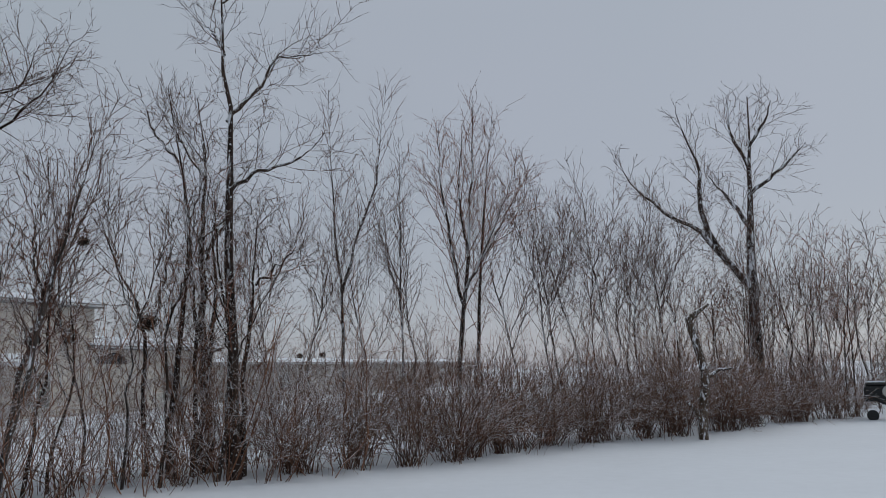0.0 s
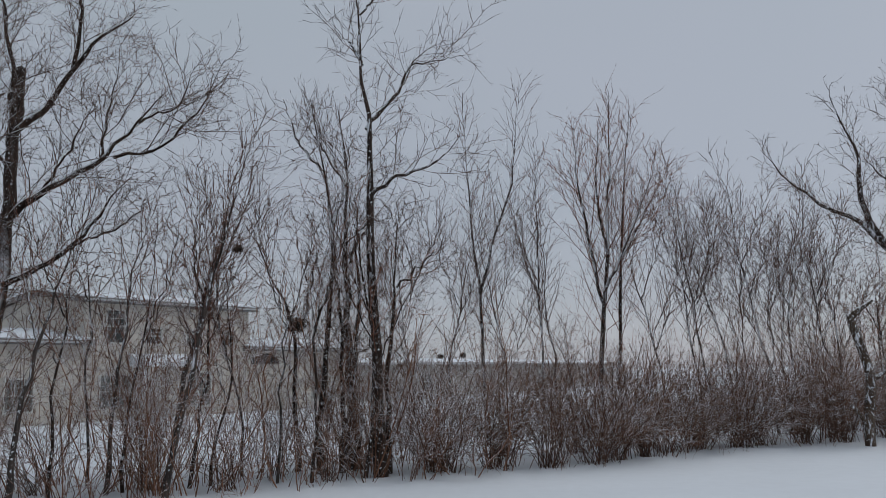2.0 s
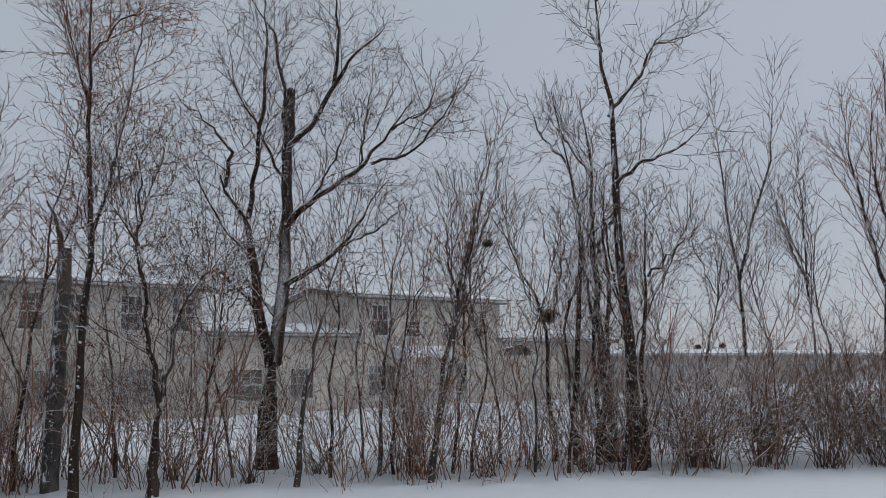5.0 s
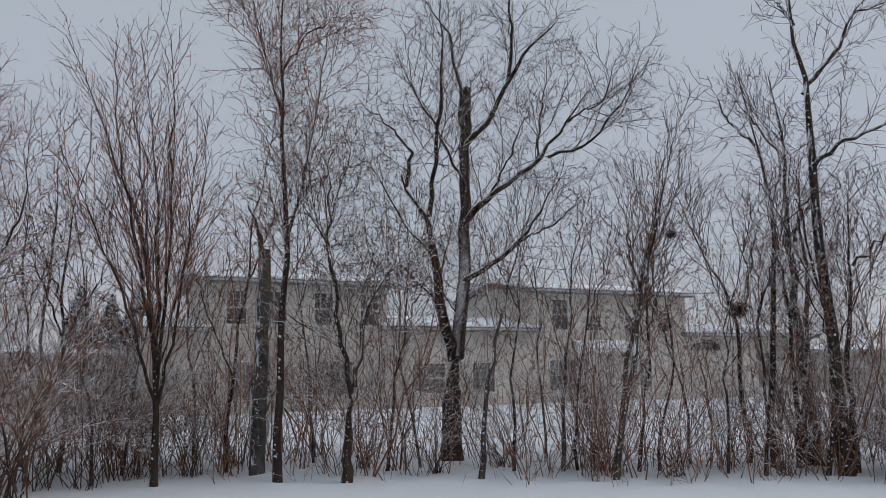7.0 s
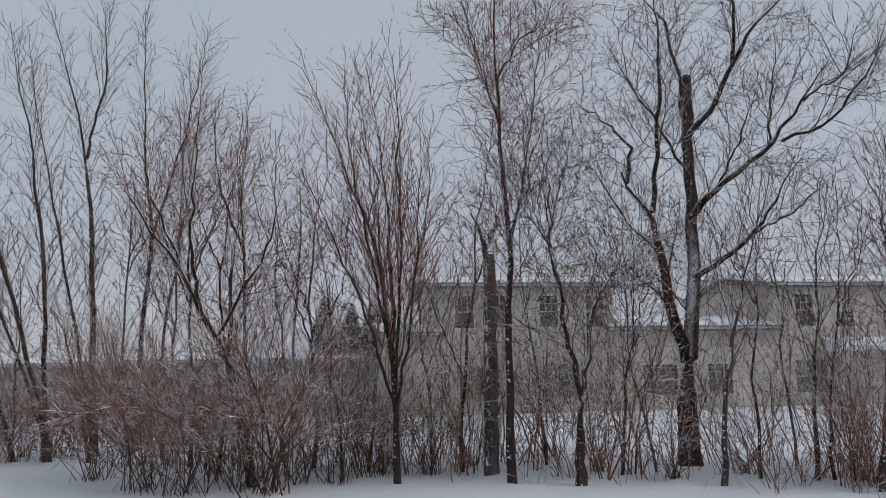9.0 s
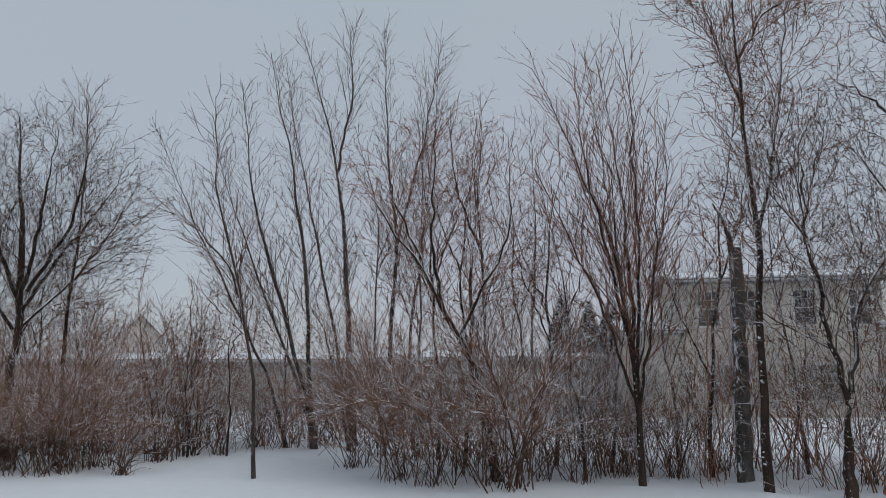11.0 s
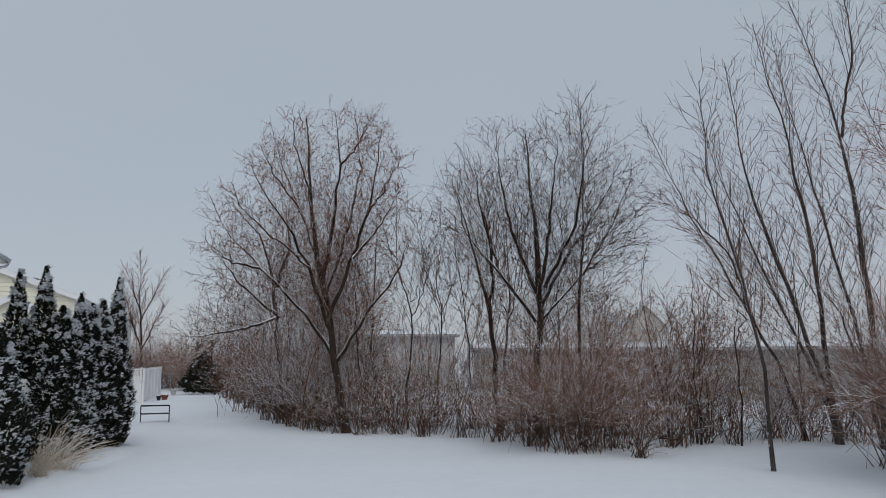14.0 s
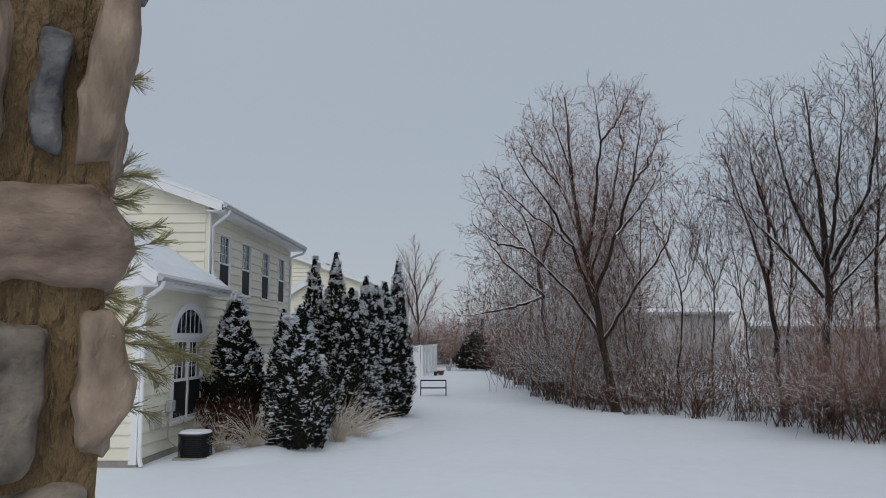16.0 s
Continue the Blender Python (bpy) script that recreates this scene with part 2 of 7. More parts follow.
def grow(rng, paths, radii, per_metre, length, angle, up, points=5, start=0.25, wiggle=0.12, ratio=0.55, thin=0.004, shrink=0.6, stout=0.0085):
    """Side shoots along paths: per_metre of them, of that length in metres, leaving at that angle and bending up."""
    seg = np.linalg.norm(np.diff(paths, axis=1), axis=2).sum(1)
    want = seg * per_metre * (1 - start)
    count = np.floor(want + rng.random(len(seg))).astype(int)
    which = np.repeat(np.arange(len(seg)), count)
    m = len(which)
    if m == 0:
        return np.zeros((0, points, 3)), np.zeros((0, points))
    # shoots stand at even steps along their branch and turn round it, as buds do
    rank = np.arange(m) - np.repeat(np.cumsum(count) - count, count)
    s = start + (1 - start) * (rank + 0.15 + 0.7 * rng.random(m)) / count[which]
    at, t = at_param(paths, which, s)
    turn = rank * 2.4 + rng.uniform(0, 6.3, len(seg))[which] + rng.normal(size=m) * 0.5
    ref = np.where(np.abs(t[:, 2:3]) < 0.85, np.array([[0.0, 0, 1]]), np.array([[1.0, 0, 0]]))
    e1 = np.cross(t, ref)
    e1 /= np.linalg.norm(e1, axis=1, keepdims=True) + 1e-9
    e2 = np.cross(t, e1)
    r = e1 * np.cos(turn)[:, None] + e2 * np.sin(turn)[:, None]
    r -= (r * t).sum(1, keepdims=True) * t
    r /= np.linalg.norm(r, axis=1, keepdims=True) + 1e-9
    a = np.radians(angle) * (0.7 + 0.6 * rng.random(m))[:, None]
    d = np.cos(a) * t + np.sin(a) * r
    size = length * (0.45 + 0.9 * rng.random(m)) * (1 - shrink * s)
    out = np.zeros((m, points, 3))
    out[:, 0] = at
    for k in range(1, points):
        d = d + rng.normal(size=(m, 3)) * wiggle
        d[:, 2] += up
        d /= np.linalg.norm(d, axis=1, keepdims=True) + 1e-9
        out[:, k] = out[:, k - 1] + d * (size / (points - 1))[:, None]
    pr = radii[which, np.minimum((s * (radii.shape[1] - 1)).astype(int), radii.shape[1] - 1)]
    r0 = np.maximum(np.minimum(pr * ratio, 0.003 + size * stout), thin)
    taper = np.linspace(1, 0.3, points)[None, :]
    return out, np.maximum(r0[:, None] * taper, thin * 0.55)


def smooth_path(pts, n):
    """n points along a gently rounded path through pts."""
    p = np.asarray(pts, float)
    seg = np.concatenate([[0], np.cumsum(np.linalg.norm(np.diff(p, axis=0), axis=1))])
    fine = np.linspace(0, seg[-1], 60)
    q = np.stack([np.interp(fine, seg, p[:, k]) for k in range(p.shape[1])], 1)
    for _ in range(3):
        q[1:-1] = (q[:-2] + 2 * q[1:-1] + q[2:]) / 4
    return q[np.round(np.linspace(0, 59, n)).astype(int)]


def part(name, mesh, parent, label="", mat=None):
    """Links a mesh, or a bmesh with its material, as one object under a thing or a part."""
    if not isinstance(mesh, bpy.types.Mesh):
        me = bpy.data.meshes.new(name)
        mesh.to_mesh(me)
        mesh.free()
        me.materials.append(mat)
        mesh = me
    ob = new(name, mesh)
    ob.parent = parent
    return tagged(ob, label)


def thing(name, m, label, category, group="", kind=""):
    ob = new(name)
    ob.matrix_world = m
    ob.empty_display_size = 0.1
    return tagged(ob, label, category, group, kind)


def add_box(bm, lo, hi, bevel=0.0, turn=None):
    """A box between two corners; its edges rounded; turned by a matrix."""
    size = [hi[k] - lo[k] for k in range(3)]
    mid = Vector([(hi[k] + lo[k]) / 2 for k in range(3)])
    g = bmesh.ops.create_cube(bm, size=1, matrix=Matrix.Translation(mid) @ Matrix.Diagonal((*size, 1)))
    if bevel:
        edges = {e for v in g["verts"] for e in v.link_edges}
        r = bmesh.ops.bevel(bm, geom=list(edges), offset=bevel, segments=1, affect="EDGES")
        if turn is not None:
            bmesh.ops.transform(bm, matrix=turn, verts=r["verts"])
    elif turn is not None:
        bmesh.ops.transform(bm, matrix=turn, verts=g["verts"])
    return bm


def box(lo, hi, bevel=0.0, turn=None):
    return add_box(bmesh.new(), lo, hi, bevel, turn)


def prism(profile, depth):
    """A profile in x, z drawn out along y."""
    bm = bmesh.new()
    f = bm.faces.new([bm.verts.new((x, 0, z)) for x, z in profile])
    g = bmesh.ops.extrude_face_region(bm, geom=[f])
    bmesh.ops.translate(bm, vec=(0, depth, 0), verts=[v for v in g["geom"] if isinstance(v, bmesh.types.BMVert)])
    bmesh.ops.recalc_face_normals(bm, faces=bm.faces)
    return bm


# ---- the ground: one sheet of snow to the horizon ----
EDGE_N = Vector((-0.61, 0.79, 0))  # across the straight edge of the lawn in front of the trees


def ground_z(x, y):
    """Height of the snow: a flat lawn that lifts a little behind the trees, with soft drifts."""
    past = x * EDGE_N.x + y * EDGE_N.y - 15.9
    west = -x - 21.5
    rise = 0.35 * min(max(past - 4, 0) / 22, 1) if past > -2 else 0.0
    rough = 0.07 * min(max(past + 0.6, 0), 1) if y > -3 else 0.06 * min(max(west, 0), 1)
    return rise + rough * (noise.noise((x * 1.3, y * 1.3, 0)) + 0.5) + 0.03 * noise.noise((x * 0.15, y * 0.15, 3)) + 0.35 * noise.noise((x * 0.02, y * 0.02, 7)) * min(1, max(0, (math.hypot(x, y) - 80) / 60))


def ground_sheet():
    rad = np.concatenate([[0.5], np.linspace(2, 14, 14), np.linspace(14.5, 34, 66), np.geomspace(35, 3000, 46)])
    m = 300
    verts = [(0.0, 0.0, 0.0)]
    for r in rad:
        for k in range(m):
            a = 2 * math.pi * k / m
            x, y = -r * math.sin(a), r * math.cos(a)
            verts.append((x, y, ground_z(x, y)))
    faces = [(0, 1 + k, 1 + (k + 1) % m) for k in range(m)]
    for i in range(len(rad) - 1):
        p, q = 1 + i * m, 1 + (i + 1) * m
        faces += [(p + k, q + k, q + (k + 1) % m, p + (k + 1) % m) for k in range(m)]
    me = bpy.data.meshes.new("ground")
    me.from_pydata(verts, [], faces)
    me.polygons.foreach_set("use_smooth", [True] * len(faces))
    me.materials.append(SNOW)
    return tagged(new("ground", me), "smooth white snow over a wide lawn", "snow", kind="structure")


ground_sheet()


# ---- bare trees ----
TREES = {  # shoots per metre, their length, angle and upward bend, by order; bark and twig
    "broad": ((5.4, 2.9, 42, 0.03), (4.4, 1.05, 40, 0.03), (4.6, 0.36, 42, 0.02), BARK, TWIG),
    "egg": ((7.6, 2.9, 36, 0.035), (3.2, 0.95, 34, 0.03), (3.4, 0.3, 38, 0.03), BARK, TWIG_TREE),
    "wand": ((6.0, 2.7, 34, 0.04), (3.2, 0.9, 32, 0.04), (3.2, 0.28, 36, 0.04), BARK_GREY, TWIG_GREY),
    "crooked": ((5.4, 2.6, 50, 0.035), (4.4, 1.05, 44, 0.06), (4.6, 0.36, 40, 0.14), BARK, TWIG),
    "dense": ((6.0, 2.4, 46, 0.02), (4.6, 1.0, 42, 0.03), (4.4, 0.36, 40, 0.1), BARK, TWIG_TREE),
    "vase": ((6.0, 2.5, 27, 0.045), (3.3, 0.95, 30, 0.04), (3.4, 0.3, 34, 0.04), BARK, TWIG_TREE),
    "laced": ((6.0, 2.4, 46, 0.01), (4.6, 1.0, 42, 0.02), (4.4, 0.36, 40, 0.05), BARK, TWIG_LACE),
    "oak": ((7.6, 1.75, 46, 0.03), (6.6, 0.72, 44, 0.03), (7.0, 0.3, 46, 0.04), BARK_OAK, TWIG_TREE),
    "bare": ((0.25, 0.7, 60, 0.05), (2.0, 0.4, 45, 0.05), (3.0, 0.25, 40, 0.04), BARK_TAN, TWIG),
}
TREE_WORDS = {
    "broad": "large bare tree with spreading snow-dusted limbs", "egg": "bare tree with an egg-shaped twiggy crown",
    "wand": "slender bare tree with long upright grey branches", "crooked": "crooked bare tree with dark snow-lined limbs",
    "dense": "bare brownish tree with dense fine twigs", "vase": "bare tree with many upright fanning stems",
    "laced": "bare tree whose fine twigs are laced with snow",
    "oak": "large bare tree with a dense rounded crown of fine brown twigs",
    "bare": "broken dead grey trunk without a crown",
}
tree_count = 0


def tree(azimuth, distance, style, limbs, more=1.0, label="", bark=None, stub=0):
    """A bare tree: its limbs given by radius at foot and tip and a path of (sideways, height), its shoots grown on them; stub names a limb that ends broken off."""
    global tree_count
    tree_count += 1
    rng = np.random.default_rng(100 + tree_count)
    first, second, third, own, twig = TREES[style]
    bark = bark or own
    at = polar(azimuth, distance)
    at.z = ground_z(at.x, at.y) - 0.02
    top = thing("tree", pose(*at, 0, 0, azimuth), label or TREE_WORDS[style], "tree", "trees along the lawn")
    paths, radii, depth = [], [], []
    for r0, r1, pts in limbs:
        n = len(pts)
        if not paths:
            v = np.concatenate([[0], np.cumsum(rng.normal(size=n - 1) * 0.15)])
        else:
            near = min(((p[0] - pts[0][0]) ** 2 + (p[2] - pts[0][1]) ** 2, p[1]) for q in paths for p in q)[1]
            run = np.concatenate([[0], np.cumsum(np.hypot(*np.diff(np.array(pts), axis=0).T))])
            v = near + run * rng.uniform(-0.5, 0.5) + np.concatenate([[0], rng.normal(size=n - 1) * 0.12])
        # limbs that lean away are longer, those that lean near are shorter
        p = smooth_path([(u * (1 + d / distance), d, EYE + (z - EYE) * (1 + d / distance)) for (u, z), d in zip(pts, v)], 14)
        if not paths:
            p[0, 2] = min(p[0, 2], 0) - 0.15
        p[1:-1] += rng.normal(size=(12, 3)) * (0.03 if style != "bare" else 0.008)
        r = (r0 + (r1 - r0) * np.linspace(0, 1, 14) ** 0.8) * (0.8 if style == "wand" else 1.0)
        if style != "bare":
            r[7:] *= np.linspace(1, 0.3, 7) if len(paths) != 3 or stub != 3 else 1
        if not paths and style != "bare":
            r[0] *= 1.2
            r[1] *= 1.05
        if style == "bare":
            r = r * (1 + rng.normal(size=14) * 0.04)
        paths.append(p)
        radii.append(np.maximum(r, 0.008))
    P, R = np.array(paths), np.array(radii)
    v, q = tubes(P, R, 8)
    part("trunk", quads_mesh("trunk", v, q, bark), top)
    low = 0.22 if style == "broad" else 0.3
    pieces = []
    coarse = max(1.0, distance / 28)
    peak = P[:, :, 2].max()
    more *= 1 / max(1.0, distance / 34)  # far crowns are drawn with fewer, coarser twigs
    wild = {"crooked": 0.15, "broad": 0.1, "dense": 0.1, "laced": 0.1, "oak": 0.12}.get(style, 0.045)
    grown = []
    for seeds, rr, st in ((P[:1], R[:1], low), (P[1:], R[1:], 0.12)):
        if len(seeds):
            grown.append(grow(rng, seeds, rr, first[0] * more, first[1], first[2], first[3], 6, st, wild, 0.55, 0.0086 * coarse, 0.74, 0.005))
    p1, r1 = np.concatenate([g[0] for g in grown]), np.concatenate([g[1] for g in grown])
    roof = peak + rng.uniform(-0.1, 0.5, len(p1))  # the crown is nearly even at its top
    over = np.clip((roof - p1[:, 0, 2]) / np.maximum(p1[:, -1, 2] - p1[:, 0, 2], 1e-3), 0.15, 1)
    over = np.where(p1[:, -1, 2] > roof, over, 1)[:, None, None]
    p1 = p1[:, :1] + (p1 - p1[:, :1]) * over
    p2, r2 = grow(rng, p1, r1, second[0] * more, second[1], second[2], second[3], 4 if wild > 0.05 else 3, 0.16, wild * 1.5, 0.7, 0.0078 * coarse, 0.45)
    p3, r3 = grow(rng, p2, r2, third[0] * more, third[1], third[2], third[3], 3 if distance < 21 and wild > 0.05 else 2, 0.15, 0.16, 0.8, 0.0064 * coarse, 0.35)
    p4, r4 = grow(rng, p1, r1, third[0] * 0.5 * more, third[1] * 0.7, third[2], third[3], 2, 0.3, 0.1, 0.5, 0.0064 * coarse, 0.3)
    for pp, rr in ((p1, r1), (p2, r2), (p3, r3), (p4, r4)):
        if len(pp):
            pieces.append(shoots(pp, rr))
    if pieces:
        v, q = join(pieces)
        part("crown", quads_mesh("crown", v, q, twig), top)
    return top



def young_tree(azimuth, distance, height, style, seed, lean=0.0, limbs=3, more=1.0, radius=None):
    """A bare tree whose limbs follow their kind instead of a given shape."""
    rng = np.random.default_rng(seed)
    r = radius or height * 0.006
    n = 7
    u = np.concatenate([[0], np.cumsum(rng.normal(size=n - 1) * 0.02 * height)]) + lean * np.linspace(0, 1, n) ** 1.3 * height
    z = np.linspace(0, height, n)
    out = [(r, r * 0.2, [(float(a), float(b)) for a, b in zip(u, z)])]
    for k in range(limbs):
        s = rng.uniform(0.25, 0.6)
        x0, z0 = float(np.interp(s * height, z, u)), s * height
        side, l = rng.choice([-1, 1]), height * rng.uniform(0.25, 0.42)
        out.append((r * 0.5, r * 0.14, [(x0, z0), (x0 + side * l * 0.16, z0 + l * 0.4), (x0 + side * l * rng.uniform(0.25, 0.45), z0 + l)]))
    return tree(azimuth, distance, style, out, more)


tree(-21.10, 40.8, 'broad', [
    (0.346, 0.087, [(0.00, -0.20), (0.00, 3.53), (0.01, 5.86), (0.12, 8.75), (0.29, 11.43), (0.45, 15.27)]),
    (0.188, 0.043, [(0.01, 5.86), (-1.06, 7.25), (-2.17, 8.84), (-3.88, 9.85), (-5.12, 11.27), (-6.25, 12.87)]),
    (0.173, 0.043, [(-0.95, 7.11), (-1.81, 8.67), (-2.18, 10.36), (-1.95, 11.72), (-2.58, 13.50), (-2.99, 15.01)]),
    (0.130, 0.043, [(0.12, 8.75), (-0.80, 10.47), (-1.82, 11.70)]),
    (0.115, 0.043, [(0.29, 10.48), (1.67, 11.51), (2.88, 12.68)]),
    (0.101, 0.043, [(0.32, 11.70), (-0.44, 13.46), (-0.52, 15.44)])] + [
    (0.087, 0.043, [(0.36, 12.79), (1.18, 14.03), (1.50, 14.95)])])
tree(-0.91, 26.0, 'egg', [
    (0.101, 0.028, [(0.00, -0.14), (0.13, 3.39), (0.31, 4.84), (0.42, 6.50), (0.61, 8.96), (0.70, 11.48)]),
    (0.055, 0.018, [(0.20, 4.48), (-0.05, 6.15), (-0.44, 8.24), (-0.47, 10.37)]),
    (0.055, 0.018, [(0.27, 4.84), (0.96, 6.30), (1.87, 8.33), (2.11, 9.46)]),
    (0.046, 0.018, [(0.39, 6.13), (0.11, 8.02), (0.28, 10.13)])])
tree(-2.19, 27.0, 'egg', [
    (0.086, 0.019, [(0.00, -0.24), (0.09, 3.42), (0.26, 6.26), (0.48, 8.59), (0.78, 11.18)]),
    (0.048, 0.019, [(0.20, 5.87), (0.90, 7.20), (1.93, 8.91)])])
tree(6.93, 26.0, 'wand', [
    (0.092, 0.018, [(-0.00, -0.16), (-0.13, 3.11), (-0.17, 4.75), (-0.45, 7.18), (-0.52, 9.67), (-0.59, 11.64)]),
    (0.064, 0.018, [(-0.17, 4.75), (0.28, 6.60), (0.97, 8.30), (1.21, 11.03), (1.32, 11.83)])])
tree(3.00, 27.0, 'wand', [
    (0.057, 0.019, [(0.00, -0.21), (-0.02, 4.23), (-0.01, 6.93), (-0.07, 10.32)])])
tree(14.44, 19.4, 'crooked', [
    (0.158, 0.041, [(-0.00, -0.03), (-0.06, 1.92), (-0.14, 3.77), (-0.24, 5.54), (-0.22, 6.94), (-0.31, 8.50), (-0.42, 10.25), (-0.54, 11.75), (-0.66, 12.65)]),
    (0.062, 0.021, [(-0.31, 8.43), (0.00, 8.95), (0.48, 9.33), (0.84, 10.17), (1.48, 10.72)]),
    (0.027, 0.014, [(0.77, 10.09), (1.48, 10.27), (2.20, 10.41)]),
    (0.062, 0.021, [(-0.22, 6.73), (0.35, 7.23), (1.04, 7.42), (1.60, 7.77), (2.03, 8.29)]),
    (0.041, 0.021, [(-0.23, 6.17), (-0.59, 5.82), (-0.98, 5.40)]),
    (0.041, 0.021, [(-0.42, 10.11), (-0.70, 10.69), (-0.91, 10.82)])] + [
    (0.034, 0.014, [(-0.50, 11.45), (-0.09, 11.93), (0.41, 12.42)])], more=0.85)
tree(13.91, 19.8, 'crooked', [
    (0.077, 0.021, [(0.00, 0.04), (-0.01, 2.17), (0.12, 3.39), (0.21, 4.49), (0.18, 5.75), (0.46, 6.61)]),
    (0.042, 0.014, [(0.23, 4.46), (0.87, 5.05), (1.44, 5.62)])])
tree(16.49, 20.6, 'crooked', [
    (0.131, 0.036, [(0.00, 0.04), (-0.05, 1.91), (-0.08, 3.72), (-0.18, 5.01), (-0.14, 6.17), (-0.12, 7.65), (-0.35, 9.31)]),
    (0.058, 0.022, [(-0.16, 5.01), (0.26, 5.88), (0.75, 6.41)]),
    (0.044, 0.015, [(-0.13, 7.20), (-0.76, 8.23), (-1.35, 9.11)])], more=0.85)
tree(16.07, 21.2, 'crooked', [
    (0.097, 0.030, [(-0.00, -0.01), (-0.03, 1.89), (-0.08, 3.32), (0.05, 4.49), (-0.06, 5.83), (0.10, 7.35)])], more=0.85)
tree(17.05, 20.2, 'crooked', [
    (0.071, 0.021, [(0.00, 0.07), (0.00, 1.92), (-0.04, 3.42), (-0.20, 4.95), (-0.11, 6.38)])], more=0.85)
tree(18.60, 20.0, 'crooked', [
    (0.085, 0.028, [(-0.00, -0.01), (-0.05, 1.42), (0.06, 1.94), (0.18, 3.28), (0.29, 4.65), (0.23, 6.05), (-0.00, 7.76), (-0.30, 9.36)]),
    (0.035, 0.014, [(0.24, 5.77), (0.56, 7.06), (0.82, 8.39)]),
    (0.035, 0.014, [(0.00, 7.47), (-0.69, 8.31), (-0.98, 9.32)])], more=0.85)
tree(20.14, 21.0, 'crooked', [
    (0.067, 0.022, [(0.00, 0.00), (-0.10, 3.12), (-0.16, 3.68), (-0.62, 4.75), (-1.06, 5.75), (-1.43, 6.90)]),
    (0.037, 0.015, [(-0.13, 3.54), (0.15, 3.90), (0.40, 5.20), (0.45, 6.38)])], more=0.85)
tree(28.91, 18.8, 'wand', [
    (0.093, 0.027, [(-0.00, -0.02), (0.24, 1.36), (0.46, 2.65), (0.75, 3.98), (0.99, 5.11), (1.30, 6.54), (1.62, 7.89)]),
    (0.033, 0.013, [(0.90, 4.48), (1.44, 5.77), (2.01, 7.13)]),
    (0.033, 0.013, [(0.75, 3.98), (0.52, 5.47), (0.58, 6.74)])])
tree(32.28, 18.4, 'wand', [
    (0.059, 0.020, [(0.00, 0.10), (0.07, 1.66), (0.24, 3.23), (0.37, 4.63), (0.68, 6.08)])])
tree(39.82, 20.5, 'crooked', [
    (0.276, 0.203, [(-0.00, -0.06), (0.00, 1.62), (0.08, 2.75)]),
    (0.160, 0.065, [(0.06, 2.47), (-0.24, 3.61), (-0.43, 5.06), (-0.57, 6.09), (-1.09, 6.76), (-1.28, 7.29)]),
    (0.065, 0.022, [(-0.57, 6.17), (-0.40, 7.44), (-0.28, 9.28), (-0.21, 11.17), (-0.28, 12.78)]),
    (0.181, 0.131, [(0.12, 2.54), (0.27, 3.89), (0.37, 5.50), (0.38, 6.99), (0.39, 8.13), (0.44, 9.63)]),
    (0.102, 0.036, [(0.45, 6.09), (1.04, 6.77), (2.24, 7.60), (3.09, 8.68), (3.76, 9.65)]),
    (0.051, 0.015, [(2.54, 7.73), (3.60, 8.07), (4.54, 9.16), (5.21, 10.75)])] + [
    (0.094, 0.029, [(0.30, 4.47), (1.03, 4.91), (1.77, 5.50), (2.37, 6.39), (2.98, 7.30)]),
    (0.094, 0.036, [(0.43, 8.13), (1.06, 8.83), (1.55, 9.76), (1.99, 10.64), (2.92, 11.44), (2.85, 11.85)]),
    (0.058, 0.022, [(1.55, 9.84), (1.69, 11.19), (1.55, 12.15), (1.72, 13.13)]),
    (0.065, 0.022, [(0.34, 8.21), (0.24, 9.75), (0.02, 11.17), (-0.59, 11.96), (-0.89, 12.93)]),
    (0.058, 0.022, [(-1.16, 6.99), (-1.02, 7.90), (-1.47, 8.50), (-2.36, 9.27)]),
    (0.044, 0.015, [(-0.43, 5.06), (-1.15, 5.94), (-1.75, 6.99), (-2.20, 8.35)])] + [
    (0.044, 0.015, [(-0.28, 3.90), (-1.15, 4.77), (-1.87, 5.36)]),
    (0.036, 0.015, [(2.24, 7.60), (2.42, 8.99), (2.59, 10.40)]),
    (0.036, 0.015, [(3.09, 8.68), (4.09, 9.31), (4.43, 10.42)]),
    (0.044, 0.015, [(0.38, 6.99), (-0.28, 8.36), (-1.03, 9.74), (-1.19, 11.16)]),
    (0.036, 0.015, [(1.04, 6.77), (1.65, 8.06), (2.12, 9.14)]),
    (0.036, 0.015, [(1.77, 5.50), (2.66, 5.94), (3.57, 6.85)]),
    (0.036, 0.015, [(0.22, 3.61), (-0.43, 4.48), (-1.14, 4.19)])], more=1.1, stub=3, bark=BARK_OAK)
tree(47.21, 16.8, 'crooked', [
    (0.119, 0.059, [(-0.00, -0.03), (0.06, 1.12), (0.14, 1.90)]),
    (0.059, 0.018, [(0.10, 1.79), (-0.14, 2.93), (-0.25, 4.09), (-0.64, 5.26), (-1.06, 5.85)]),
    (0.053, 0.018, [(0.16, 1.90), (0.31, 2.93), (0.36, 3.51), (0.88, 4.34), (1.83, 5.20)]),
    (0.036, 0.012, [(-0.25, 4.09), (-0.41, 5.03), (-0.37, 6.11), (-0.58, 7.45)])], more=1.3)
